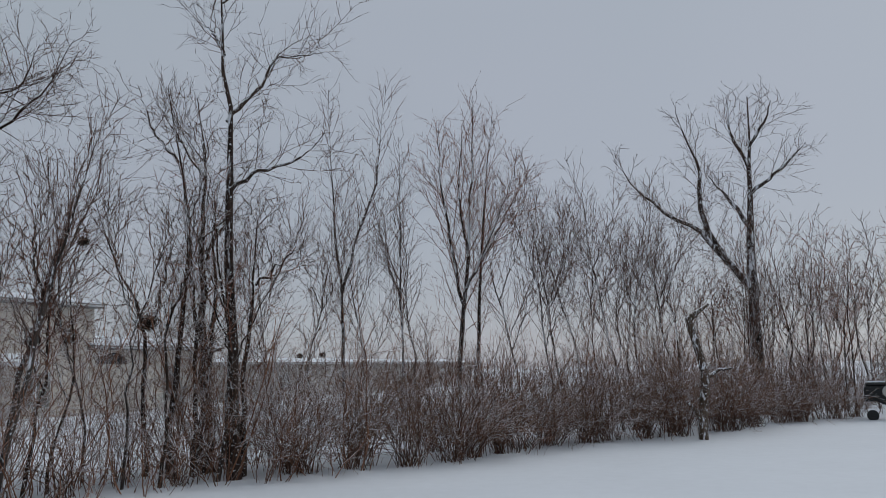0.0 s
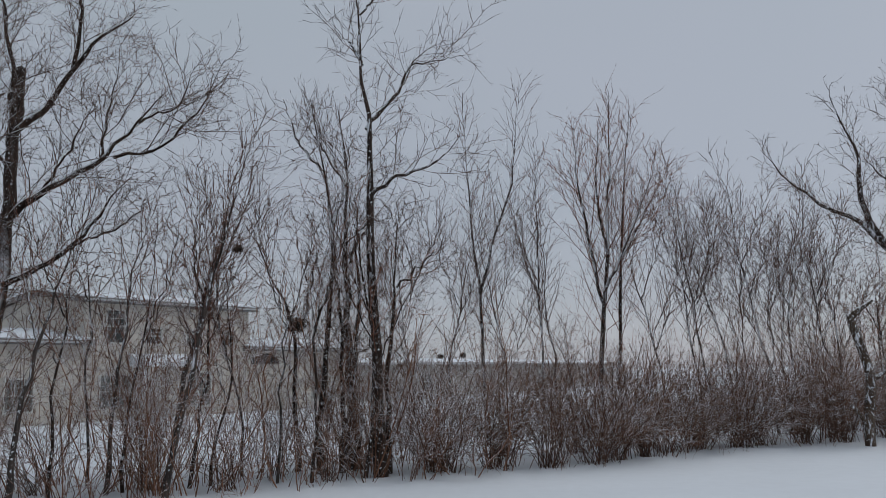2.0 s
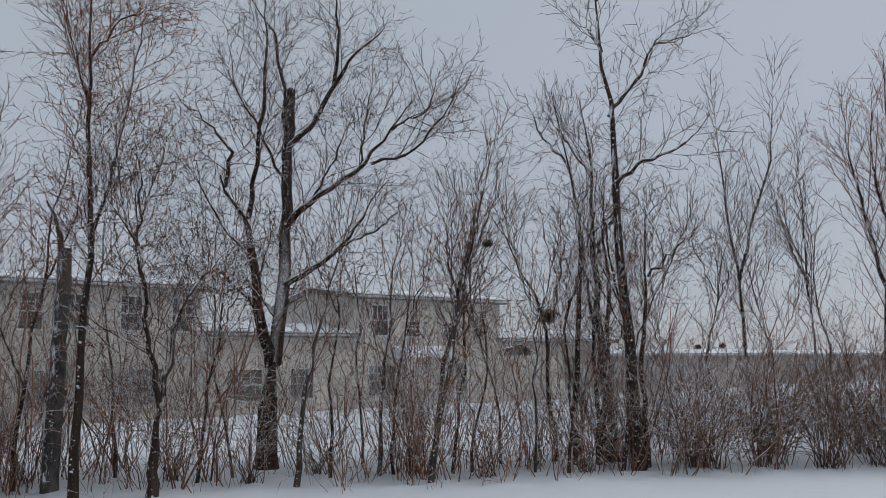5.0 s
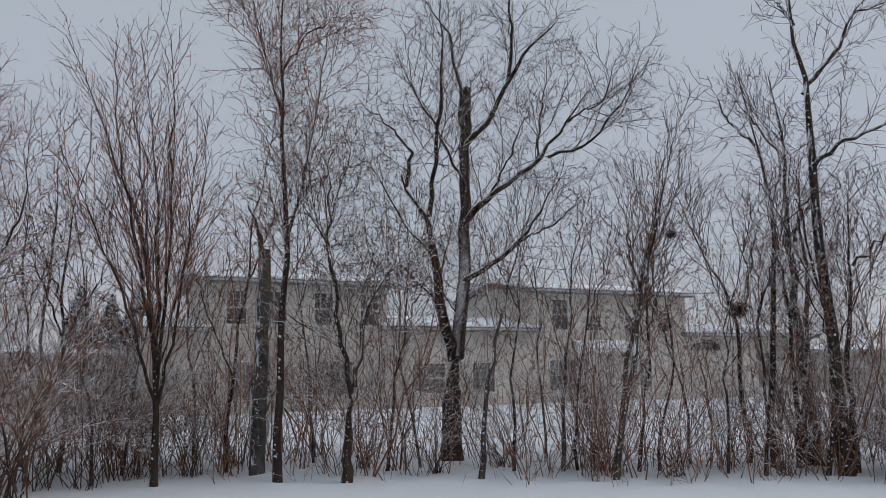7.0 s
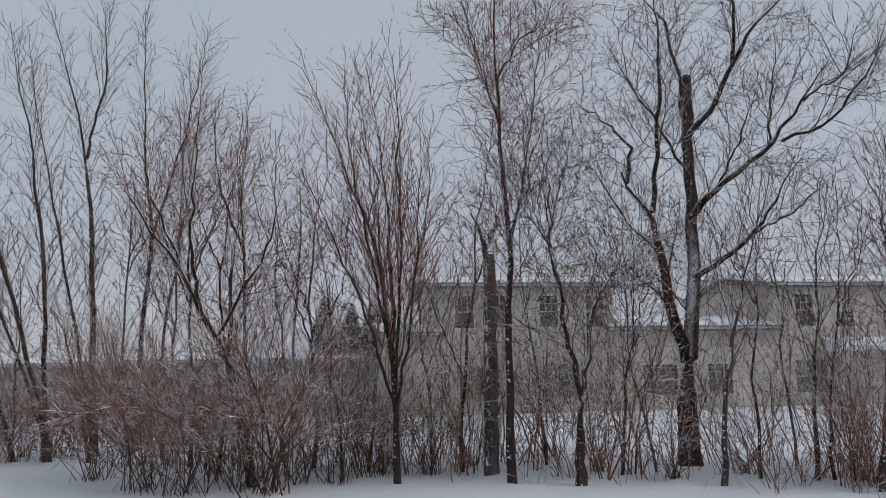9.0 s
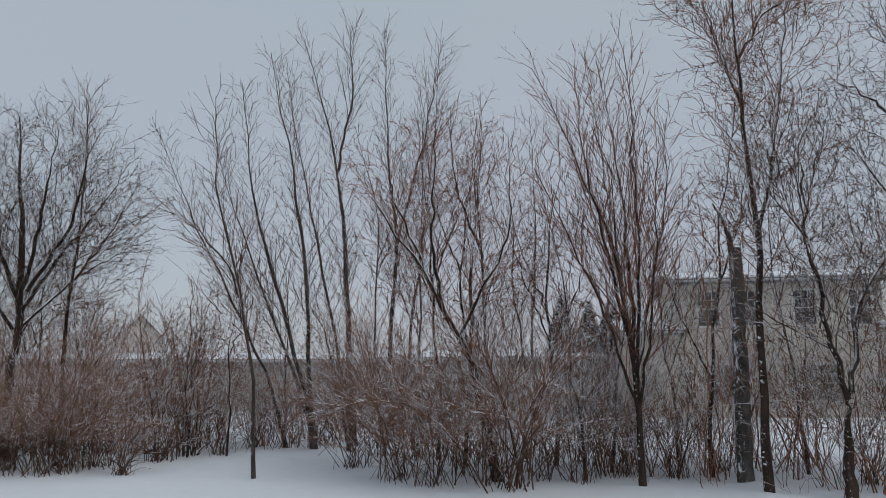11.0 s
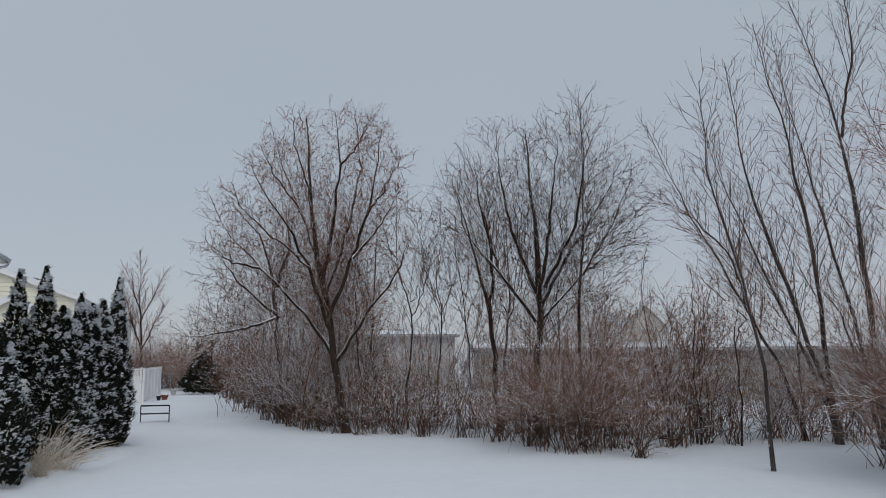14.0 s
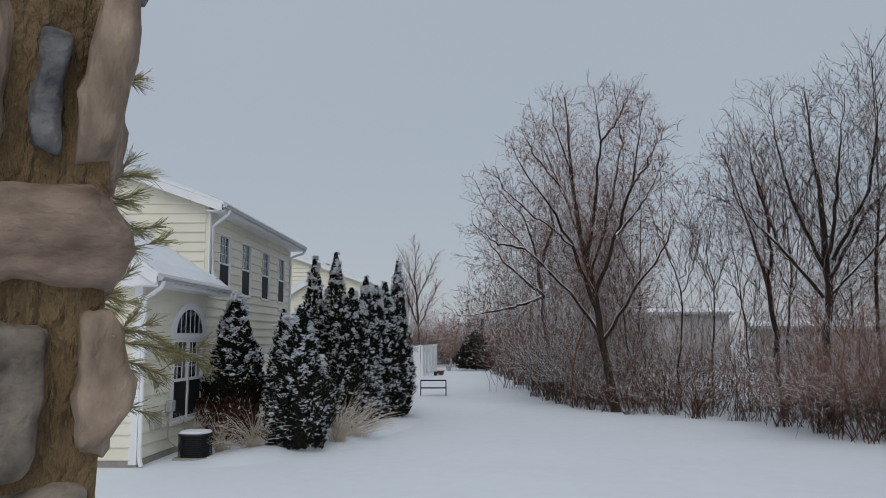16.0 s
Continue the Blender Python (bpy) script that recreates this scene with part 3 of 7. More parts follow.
tree(51.79, 17.1, 'dense', [
    (0.091, 0.024, [(-0.00, -0.02), (-0.02, 1.80), (0.02, 3.17), (0.13, 4.70), (0.00, 5.89), (-0.10, 7.36), (-0.11, 8.99), (-0.13, 10.66), (-0.22, 11.84)]),
    (0.042, 0.012, [(0.08, 5.05), (0.45, 6.53), (0.65, 8.04), (0.86, 9.60), (1.33, 10.97)]),
    (0.036, 0.012, [(-0.07, 7.73), (-0.43, 8.96), (-0.70, 10.08), (-0.97, 10.95)]),
    (0.036, 0.012, [(-0.10, 8.74), (0.49, 9.69), (1.59, 10.20)])], more=1.4)
tree(53.16, 18.3, 'bare', [
    (0.175, 0.149, [(-0.00, -0.03), (-0.01, 1.77), (0.03, 3.47), (0.03, 4.91)]),
    (0.078, 0.026, [(0.01, 4.78), (-0.15, 5.47), (-0.35, 5.90)])], bark=BARK_DEAD, label="broken dead grey trunk without a crown")
tree(59.72, 17.3, 'vase', [
    (0.073, 0.018, [(-0.00, -0.02), (-0.03, 1.85), (-0.14, 3.39), (-0.37, 4.73), (-0.79, 5.97), (-1.21, 7.08), (-1.74, 8.42), (-2.08, 9.08)]),
    (0.043, 0.012, [(-0.03, 1.95), (0.05, 3.62), (0.12, 5.45), (0.08, 7.58), (-0.05, 9.28)]),
    (0.043, 0.012, [(-0.10, 2.50), (-0.52, 4.73), (-0.92, 6.53), (-1.14, 8.63)]),
    (0.043, 0.012, [(-0.09, 2.94), (-0.13, 5.20), (-0.33, 7.30), (-0.63, 9.07)]),
    (0.037, 0.012, [(-0.04, 1.63), (-0.78, 3.82), (-1.46, 5.46), (-2.03, 6.66)]),
    (0.037, 0.012, [(0.00, 1.63), (0.31, 3.62), (0.50, 5.48), (0.58, 6.79)])] + [
    (0.037, 0.012, [(-0.04, 2.28), (0.39, 4.31), (0.69, 6.08), (0.80, 7.67)]),
    (0.031, 0.012, [(-0.14, 3.39), (-0.46, 5.64), (-0.66, 7.50), (-0.85, 9.15)])], more=1.05)
tree(28.75, 17.3, 'wand', [
    (0.080, 0.018, [(0.00, -0.02), (0.21, 1.26), (0.49, 2.66), (0.78, 4.09), (1.07, 5.54), (1.49, 7.14), (1.89, 8.14)]),
    (0.031, 0.012, [(0.63, 3.37), (0.45, 4.82), (0.73, 6.17)])])
tree(37.95, 17.3, 'wand', [
    (0.080, 0.024, [(-0.00, -0.05), (0.15, 1.50), (0.41, 2.93), (0.66, 4.14), (1.05, 5.38)]),
    (0.031, 0.012, [(0.41, 2.93), (0.17, 4.15), (0.31, 5.13)])], more=0.75)
tree(69.40, 18.0, 'dense', [
    (0.108, 0.038, [(-0.00, -0.03), (-0.32, 1.41), (-0.59, 2.59), (-1.19, 3.77), (-1.78, 4.84), (-2.37, 5.66), (-2.84, 6.36)]),
    (0.045, 0.013, [(-1.19, 3.77), (-1.47, 5.21), (-1.41, 6.68), (-1.34, 7.95)]),
    (0.045, 0.013, [(-1.61, 4.60), (-2.29, 6.27), (-2.67, 7.47)]),
    (0.045, 0.013, [(-0.59, 2.59), (-0.55, 4.87), (-0.36, 6.36), (-0.29, 8.03)]),
    (0.038, 0.013, [(-0.83, 3.18), (0.26, 5.26), (0.34, 7.04)])])
tree(86.13, 19.0, 'wand', [
    (0.060, 0.020, [(-0.00, -0.03), (-0.06, 1.71), (-0.20, 3.01), (-0.56, 4.59), (-0.92, 5.93), (-1.07, 7.30), (-1.14, 8.84)])])
tree(82.01, 25.0, 'wand', [
    (0.106, 0.027, [(0.00, 0.00), (-0.40, 1.83), (-0.85, 3.38), (-1.50, 5.48), (-2.08, 7.82), (-2.36, 10.02), (-2.52, 11.34)])], more=1.15)
tree(82.28, 25.0, 'wand', [
    (0.106, 0.027, [(0.00, 0.00), (-0.11, 2.34), (-0.26, 4.61), (-0.52, 6.93), (-0.82, 9.12), (-1.31, 10.98), (-1.55, 12.41)])], more=1.15)
tree(79.53, 26.0, 'wand', [
    (0.156, 0.028, [(-0.00, -0.31), (-0.11, 3.24), (-0.31, 6.00), (-0.57, 8.84), (-1.09, 10.98), (-1.79, 13.37)]),
    (0.064, 0.018, [(-0.57, 8.84), (-0.15, 11.38), (-0.25, 13.79)])], more=1.15)
tree(76.97, 27.0, 'wand', [
    (0.124, 0.029, [(0.00, -0.41), (0.01, 4.03), (0.21, 6.72), (-0.08, 9.10), (-0.17, 12.15), (-0.27, 14.23)]),
    (0.067, 0.019, [(0.21, 6.53), (1.10, 10.10), (1.83, 14.01)])], more=1.15)
tree(79.73, 24.0, 'wand', [
    (0.068, 0.025, [(0.00, 0.06), (-0.77, 3.51), (-1.32, 4.35)]),
    (0.059, 0.017, [(-2.95, 3.17), (-3.50, 5.19), (-4.55, 6.56), (-5.94, 7.25)])], more=1.15)
tree(69.81, 23.0, 'dense', [
    (0.073, 0.016, [(0.00, -0.72), (-0.15, 3.14), (-0.26, 6.05), (-0.46, 8.06), (-0.18, 10.10)]),
    (0.049, 0.016, [(-0.22, 5.56), (-0.96, 7.57), (-1.18, 9.63)])])
tree(67.01, 27.0, 'wand', [
    (0.086, 0.019, [(0.00, -0.35), (0.09, 4.00), (0.28, 7.41), (0.09, 10.95)])], more=1.15)
tree(101.36, 25.0, 'broad', [
    (0.133, 0.062, [(-0.00, 0.23), (0.05, 2.48), (0.11, 3.87), (0.08, 4.93), (0.03, 6.37), (-0.14, 8.19), (-0.22, 9.49)]),
    (0.071, 0.018, [(0.06, 4.40), (-0.65, 6.19), (-1.00, 7.83), (-1.13, 9.50)]),
    (0.071, 0.018, [(0.13, 4.22), (0.42, 6.00), (0.61, 7.64), (0.81, 9.30)]),
    (0.071, 0.018, [(0.16, 4.05), (1.27, 5.91), (2.19, 7.44), (2.78, 8.54)]),
    (0.062, 0.018, [(0.29, 4.58), (1.32, 6.54), (1.60, 8.55), (1.54, 10.14)]),
    (0.062, 0.018, [(0.02, 3.52), (-1.00, 4.94), (-2.04, 6.20), (-2.57, 7.84)])] + [
    (0.053, 0.018, [(-1.00, 4.94), (-1.58, 6.74), (-1.94, 8.39)]),
    (0.053, 0.018, [(0.12, 3.52), (1.44, 4.93), (2.60, 5.81), (3.14, 5.99)]),
    (0.044, 0.018, [(1.44, 4.93), (2.35, 6.35), (2.91, 7.62)])], more=1.25)
tree(98.05, 25.5, 'egg', [
    (0.072, 0.018, [(-0.00, -0.10), (-0.14, 3.84), (0.04, 6.06), (0.17, 8.35), (0.03, 10.50)])])
tree(103.99, 26.0, 'egg', [
    (0.110, 0.028, [(-0.00, -0.05), (-0.28, 3.80), (-0.66, 5.59), (-1.03, 6.73), (-1.41, 8.04)]),
    (0.064, 0.018, [(-0.25, 3.80), (-0.15, 5.62), (-0.58, 7.62), (-0.72, 8.63)])])
tree(114.63, 26.9, 'oak', [
    (0.135, 0.06, [(-0.00, -0.03), (-0.37, 1.79), (-0.60, 3.42), (-0.94, 5.07), (-1.15, 6.55), (-1.33, 8.25), (-1.52, 10.56)]),
    (0.076, 0.019, [(-0.65, 3.42), (-1.34, 5.43), (-2.14, 6.89), (-2.98, 8.08), (-3.37, 9.00)]),
    (0.067, 0.019, [(-0.99, 5.62), (-1.72, 7.47), (-2.31, 8.97), (-2.62, 10.00)]),
    (0.076, 0.019, [(-0.89, 4.88), (-0.53, 6.95), (-0.36, 8.87), (-0.55, 10.82)]),
    (0.076, 0.019, [(-0.65, 3.78), (0.06, 5.65), (0.57, 7.18), (0.94, 8.94), (1.06, 10.23)]),
    (0.057, 0.019, [(0.09, 5.74), (1.13, 7.01), (1.71, 8.19)])] + [
    (0.067, 0.019, [(-0.52, 2.51), (-1.50, 3.96), (-2.95, 5.39), (-4.22, 6.82), (-4.64, 7.82)]),
    (0.067, 0.019, [(-0.39, 2.33), (0.65, 3.98), (1.72, 5.49), (2.22, 7.04)]),
    (0.057, 0.019, [(-0.81, 4.33), (0.02, 6.97), (0.34, 8.91), (0.10, 10.76)]),
    (0.040, 0.019, [(-1.34, 5.43), (-2.6, 6.5), (-3.5, 7.3), (-4.0, 8.0)]),
    (0.040, 0.019, [(-1.72, 7.47), (-2.6, 8.6), (-3.0, 9.5)]),
    (0.040, 0.019, [(-1.15, 6.55), (-1.5, 8.4), (-2.0, 10.0), (-1.9, 10.6)]),
    (0.040, 0.019, [(0.57, 7.18), (1.3, 8.4), (1.7, 9.3)]),
    (0.040, 0.019, [(-0.36, 8.87), (0.3, 9.8), (0.6, 10.6)]),
    (0.048, 0.019, [(-2.95, 5.39), (-3.82, 5.55), (-4.70, 6.26)])], more=1.1)
tree(119.16, 34.5, 'broad', [
    (0.121, 0.044, [(-0.00, -0.30), (-0.21, 3.35), (-0.45, 5.85), (-1.01, 7.52), (-2.06, 8.74)]),
    (0.088, 0.033, [(-0.37, 5.43), (0.21, 7.15), (-0.07, 9.08)]),
    (0.077, 0.033, [(-0.24, 4.18), (-1.70, 5.39), (-2.74, 6.81)]),
    (0.077, 0.033, [(-0.20, 4.18), (-1.05, 3.86), (-2.19, 3.54), (-3.86, 3.33)])], more=1.2)
tree(83.84, 26.0, 'wand', [
    (0.083, 0.018, [(-0.00, -0.21), (-0.76, 2.34), (-1.88, 4.67), (-3.02, 6.86), (-3.81, 8.72), (-4.30, 9.94)])], more=1.15)
tree(79.14, 27.0, 'wand', [
    (0.086, 0.019, [(-0.00, -0.41), (-0.77, 3.27), (-1.37, 6.14), (-1.98, 9.09), (-2.40, 11.10), (-2.62, 12.75)])], more=1.15)
tree(76.38, 27.0, 'wand', [
    (0.086, 0.019, [(0.00, -0.41), (0.39, 3.28), (0.80, 6.72), (1.21, 10.09), (1.34, 12.75)])], more=1.15)
tree(81.50, 27.0, 'wand', [
    (0.086, 0.019, [(-0.00, -0.32), (-1.15, 2.52), (-2.14, 5.16), (-3.15, 7.85), (-3.88, 10.22)])], more=1.15)
# the snag, with its broken top leaning over
snag = tree(-17.35, 27.5, "bare", [(0.16, 0.12, [(0, -0.1), (0.02, 0.6), (0.1, 1.3), (0.2, 1.95), (0.06, 2.7), (-0.1, 3.3), (-0.24, 3.92)]), (0.13, 0.04, [(-0.24, 3.82), (0.05, 4.08), (0.42, 4.32)]), (0.1, 0.06, [(0.06, 0.5), (-0.2, 0.95), (-0.42, 1.2)]), (0.08, 0.03, [(0.2, 1.95), (0.6, 2.2), (1.0, 2.25)])], label="broken dead tan trunk with a snapped snowy top")
# slender trees behind the thicket
for az, d, h, lean in ((-5.2, 30, 9.6, -0.12), (-7.0, 31, 10.0, -0.22), (-8.4, 29, 10.2, -0.10), (-9.7, 32, 10.0, -0.25), (-10.8, 30, 8.6, -0.05), (-12.2, 31, 10.4, -0.18), (-13.6, 33, 9.2, 0.04), (-15.4, 33, 10.0, 0.02), (2.2, 28, 9.2, 0.05), (9.6, 25, 8.0, 0.1), (11.4, 24, 7.6, -0.06), (5.0, 29, 8.6, -0.05)):
    young_tree(az, d, h, "wand", int(az * 10) + 500, lean, 3, 0.9)
# the wood further along to the right
for az, d, h, st in ((-19, 46, 9, "dense"), (-23.2, 44, 10, "egg"), (-24.6, 48, 11, "dense"), (-26.2, 46, 9, "egg"), (-27.4, 52, 10, "dense"), (-28.8, 55, 11, "broad"), (-30.5, 50, 11, "egg"), (-32, 60, 12, "dense"), (-22, 60, 9, "dense"), (-25.5, 62, 10, "dense"), (-17.5, 52, 8, "dense"), (-34, 55, 12, "broad")):
    young_tree(az, d, h, st, int(-az * 10) + 900, 0.0, 3, 0.62)
for az, d, h, st in ((-19.6, 38, 8.5, "wand"), (-20.8, 40, 9, "dense"), (-21.6, 37, 7.5, "wand"), (-22.6, 42, 9.5, "wand"), (-23.9, 40, 8.5, "dense"), (-25.0, 43, 9, "wand"), (-26.6, 41, 8, "dense"), (-28.0, 45, 9.5, "wand"), (-29.4, 44, 9, "dense"), (-31.2, 46, 10, "wand"), (-16.0, 36, 8.8, "wand"), (-14.6, 35, 8.2, "wand"), (-13.0, 37, 9.0, "wand"), (-11.4, 35, 8.8, "wand"), (-18.3, 41, 8.6, "dense")):
    young_tree(az, d, h, st, int(-az * 10) + 1500, 0.05, 2, 0.95)
# thin stems in the strip in front of the houses
for az, d, h, lean, st in ((21.5, 18.5, 6.5, 0.12, "wand"), (23.8, 20, 7.5, -0.08, "wand"), (25.8, 18.8, 6.0, 0.1, "dense"), (31.2, 18.3, 6.0, 0.15, "dense"), (33.4, 20, 7.0, -0.1, "wand"), (35.6, 18.2, 6.4, 0.12, "dense"), (42.0, 19, 7.0, -0.12, "wand"), (44.4, 18.5, 6.5, 0.1, "dense"), (49.4, 20, 8.0, -0.1, "wand"), (55.2, 19, 8.5, 0.06, "dense"), (57.2, 21, 8.6, -0.1, "wand")) + (
                           (61.8, 19.5, 8.0, 0.06, "wand"), (63.5, 18.2, 7.0, -0.12, "wand"), (65.5, 20.5, 8.6, 0.06, "dense"), (67.6, 22, 9.0, -0.05, "wand"), (71.8, 20, 8.6, 0.06, "dense"), (73.6, 22, 9.4, -0.1, "dense"), (75.4, 24, 10, 0.04, "wand"), (77.4, 26, 10.4, -0.03, "wand"), (84.2, 26, 7.0, -0.1, "wand"), (88.0, 24, 5.2, 0.05, "dense"), (90.5, 24, 5.0, -0.05, "dense"), (92.6, 25, 5.4, 0.0, "dense")):
    young_tree(az, d, h, st, int(az * 10) + 2000, lean, 2, 0.68)
for az, d, h, lean, st in ((15.6, 19, 7.8, -0.1, "dense"), (19.2, 18.4, 6.8, 0.14, "dense"), (27.2, 18.6, 7.0, 0.1, "dense")):
    young_tree(az, d, h, st, int(az * 10) + 6000, lean, 3, 0.48)
# trees behind and beside the two big ones to the west
for az, d, h, st, more in ((103.6, 30, 9.5, "egg", 0.8), (106.0, 28, 7.5, "wand", 0.9), (108.4, 29, 8.0, "wand", 0.9), (110.4, 28, 8.6, "wand", 0.8), (112.4, 32, 9.5, "dense", 0.8), (117.0, 34, 9.6, "dense", 1.0), (118.6, 38, 10.0, "laced", 1.1), (120.2, 42, 9.0, "laced", 1.0), (121.8, 50, 9.0, "egg", 0.6), (123.6, 58, 9.0, "dense", 0.6), (125.2, 70, 8.5, "egg", 0.6)):
    young_tree(az, d, h, st, int(az * 10) + 3000, 0.0, 3, more)
for az, d, h in ((115.4, 33, 8.0), (116.4, 36, 8.6), (117.8, 33, 7.6), (119.4, 40, 8.4), (121.0, 46, 8.4), (122.8, 54, 8.2), (113.4, 30, 7.0), (100.0, 27, 6.0), (97.5, 29, 5.6)):
    young_tree(az, d, h, "laced" if az > 115 else "dense", int(az * 10) + 5000, 0.0, 3, 1.1)
young_tree(128.55, 72, 11.5, "vase", 4001, 0.0, 5, 1.9, 0.12)


# ---- shrubs and undergrowth ----
bush_count = 0


def bush(x, y, width, height, stems, twig, label, lush=0.85, stout=1.0, flare=58, bare=0.05):
    """A bare shrub: stems that rise from one foot and arch over to a dome, with fine shoots on them above its bare foot."""
    global bush_count
    bush_count += 1
    rng = np.random.default_rng(5000 + bush_count)
    top = thing("shrub", pose(x, y, ground_z(x, y) - 0.03, 0, 0, rng.uniform(0, 360)), label, "shrub", "shrubs under the trees")
    n = 6
    stems = int(stems * 1.25)
    a = rng.uniform(0, 2 * np.pi, stems)
    tilt = np.radians(flare) * rng.random(stems) ** 0.7
    # every stem reaches the dome, less or more: upright at its foot, arching outwards higher up
    long = 1 / np.sqrt((np.cos(tilt) / height) ** 2 + (np.sin(tilt) / (width * 0.62)) ** 2)
    step = (long * rng.uniform(0.6, 1.1, stems) * np.where(rng.random(stems) < 0.12, 1.2, 1.0) / (n - 1))[:, None]
    out = np.stack([np.cos(a), np.sin(a), np.zeros(stems)], 1)
    P = np.zeros((stems, n, 3))
    P[:, 0, :2] = rng.normal(size=(stems, 2)) * width * 0.08
    lean = np.zeros((stems, 3))
    for k in range(1, n):
        bend = tilt * (0.35 + 0.3 * k)
        lean += rng.normal(size=(stems, 3)) * 0.1
        d = out * np.sin(bend)[:, None] + np.array([[0, 0, 1.0]]) * np.cos(bend)[:, None] + lean
        d /= np.linalg.norm(d, axis=1, keepdims=True)
        P[:, k] = P[:, k - 1] + d * step
    P[:, :, 2] = np.maximum(P[:, :, 2], 0.03)
    R = np.linspace(1, 0.4, n)[None, :] * rng.uniform(0.005, 0.014, stems)[:, None] * stout
    v, q = tubes(P, R, 3)
    tagged(part("framework", quads_mesh("framework", v, q, STEM), top), kind="stuff")
    p1, r1 = grow(rng, P, R, 3.4 * lush, 0.36 * height, 27, 0.0, 4, 0.25, 0.13, 0.7, 0.0064 * stout, 0.4)
    keep = p1[:, :, 2].min(1) > bare * height * rng.uniform(0.5, 1.5, len(p1))
    p1, r1 = p1[keep], r1[keep]
    p2, r2 = grow(rng, p1, r1, 4.3 * lush, 0.38, 33, 0.02, 2, 0.05, 0.2, 0.7, 0.0058 * stout, 0.3)
    for p in (p1, p2):
        p[:, :, 2] = np.maximum(p[:, :, 2], 0.04)
    v, q = join([shoots(p1, r1), shoots(p2, r2)])
    tagged(part("twig_mass", quads_mesh("twig_mass", v, q, twig), top), kind="stuff")
    return top


def undergrowth(name, label, places, height, twig, seed, fine=1.0, stout=1.0, spread=1.0, foot=0.32):
    """Thin crooked saplings and brush past counting, as one mesh; spread: 1 for a tangle, less for upright stems; foot: the share of a stem that is bare."""
    rng = np.random.default_rng(seed)
    n = 6
    # stems rise in clumps, each clump with a height of its own, and spread from its foot
    feet = np.array(places)[::5]
    own = rng.integers(2, 7, len(feet))
    which = np.repeat(np.arange(len(feet)), own)
    m = len(which)
    out = rng.normal(size=(m, 2))
    spot = feet[which] + out * 0.13 * stout
    base = np.array([(x, y, ground_z(x, y) - 0.05) for x, y in spot])
    tall = height * (0.4 + 0.75 * rng.random(len(feet)) ** 1.3)[which] * rng.uniform(0.5, 1.15, m)
    lean = np.clip(out * 0.26 + rng.normal(size=(m, 2)) * 0.22, -0.55, 0.55) * (0.4 + 0.6 * spread)
    k = np.linspace(0, 1, n)[None, :, None]
    P = base[:, None, :] + k * np.concatenate([lean * tall[:, None], tall[:, None]], 1)[:, None, :]
    P[:, 1:] += np.cumsum(rng.normal(size=(m, n - 1, 3)) * np.array([1, 1, 0.5]) * 0.042 * tall[:, None, None], axis=1)
    R = np.linspace(1, 0.35, n)[None, :] * (0.006 + 0.014 * rng.random(m) ** 2)[:, None] * stout * (0.7 + 0.16 * np.minimum(tall, 4))[:, None]
    p1, r1 = grow(rng, P, R, 3.2 * fine, 0.45 + 0.24 * height, 34 + 20 * spread, 0.02, 4, foot, 0.1 + 0.13 * spread, 0.65, 0.0068 * stout, 0.35)
    keep = p1[:, :, 2].min(1) > base[:, 2].min() + 0.1
    p1, r1 = p1[keep], r1[keep]
    p2, r2 = grow(rng, p1, r1, 3.8 * fine, 0.4, 32 + 10 * spread, 0.02, 2, 0.08, 0.2, 0.65, 0.006 * stout, 0.3)
    v, q = join([tubes(P, R, 3), shoots(p1, r1), shoots(p2, r2)])
    ob = new(name, quads_mesh(name, v, q, twig))
    return tagged(ob, label, "undergrowth", kind="stuff")


def along_edge(rng, count, along, past):
    """Places along the straight edge of the trees: metres along it, metres past it."""
    d = Vector((0.79, 0.61, 0))
    s, p = rng.uniform(*along, count), past[0] + (past[1] - past[0]) * rng.random(count) ** 1.2
    return [tuple((d * a + EDGE_N * (15.9 + b)).xy) for a, b in zip(s, p)]


brush_rng = np.random.default_rng(77)
undergrowth("undergrowth", "thin bare saplings and snow-dusted stems in the trees", along_edge(brush_rng, 520, (-13, 10), (0.7, 6)), 2.0, TWIG_DUST, 1, 0.9)
undergrowth("undergrowth", "tall thin bare saplings among the trees", along_edge(brush_rng, 90, (-14, 16), (1, 7)), 5.6, TWIG_TREE, 7, 0.9, 1.0, 0.7)
undergrowth("undergrowth", "dense bare saplings of the wood along the lawn", [tuple(polar(a, d).xy) for a, d in zip(brush_rng.uniform(-38, -14, 220), brush_rng.uniform(41, 62, 220))], 6.0, TWIG, 5, 0.6, 1.8, 0.4, 0.14)
undergrowth("undergrowth", "dark bare brush at the foot of the wood", along_edge(brush_rng, 420, (33, 66), (0.6, 9)), 3.2, TWIG, 8, 0.7, 1.6, 0.7, 0.14)
undergrowth("undergrowth", "deep bare wood past the end of the shrubs", [tuple(polar(a, d).xy) for a, d in zip(brush_rng.uniform(-40, -13, 280), brush_rng.uniform(60, 95, 280))], 7.0, TWIG_TREE, 12, 0.5, 2.6, 0.4, 0.14)
undergrowth("undergrowth", "low far line of bare brush", [tuple(polar(a, d).xy) for a, d in zip(brush_rng.uniform(-15, 3, 260), brush_rng.uniform(80, 100, 260))], 3.4, TWIG_TREE, 13, 0.6, 2.6, 0.5, 0.14)
undergrowth("undergrowth", "far bare thicket at the end of the lawn", [tuple(polar(a, d).xy) for a, d in zip(brush_rng.uniform(119, 131, 400), brush_rng.uniform(66, 92, 400))], 5.2, TWIG_BROWN, 6, 0.8, 2.0, 0.5)
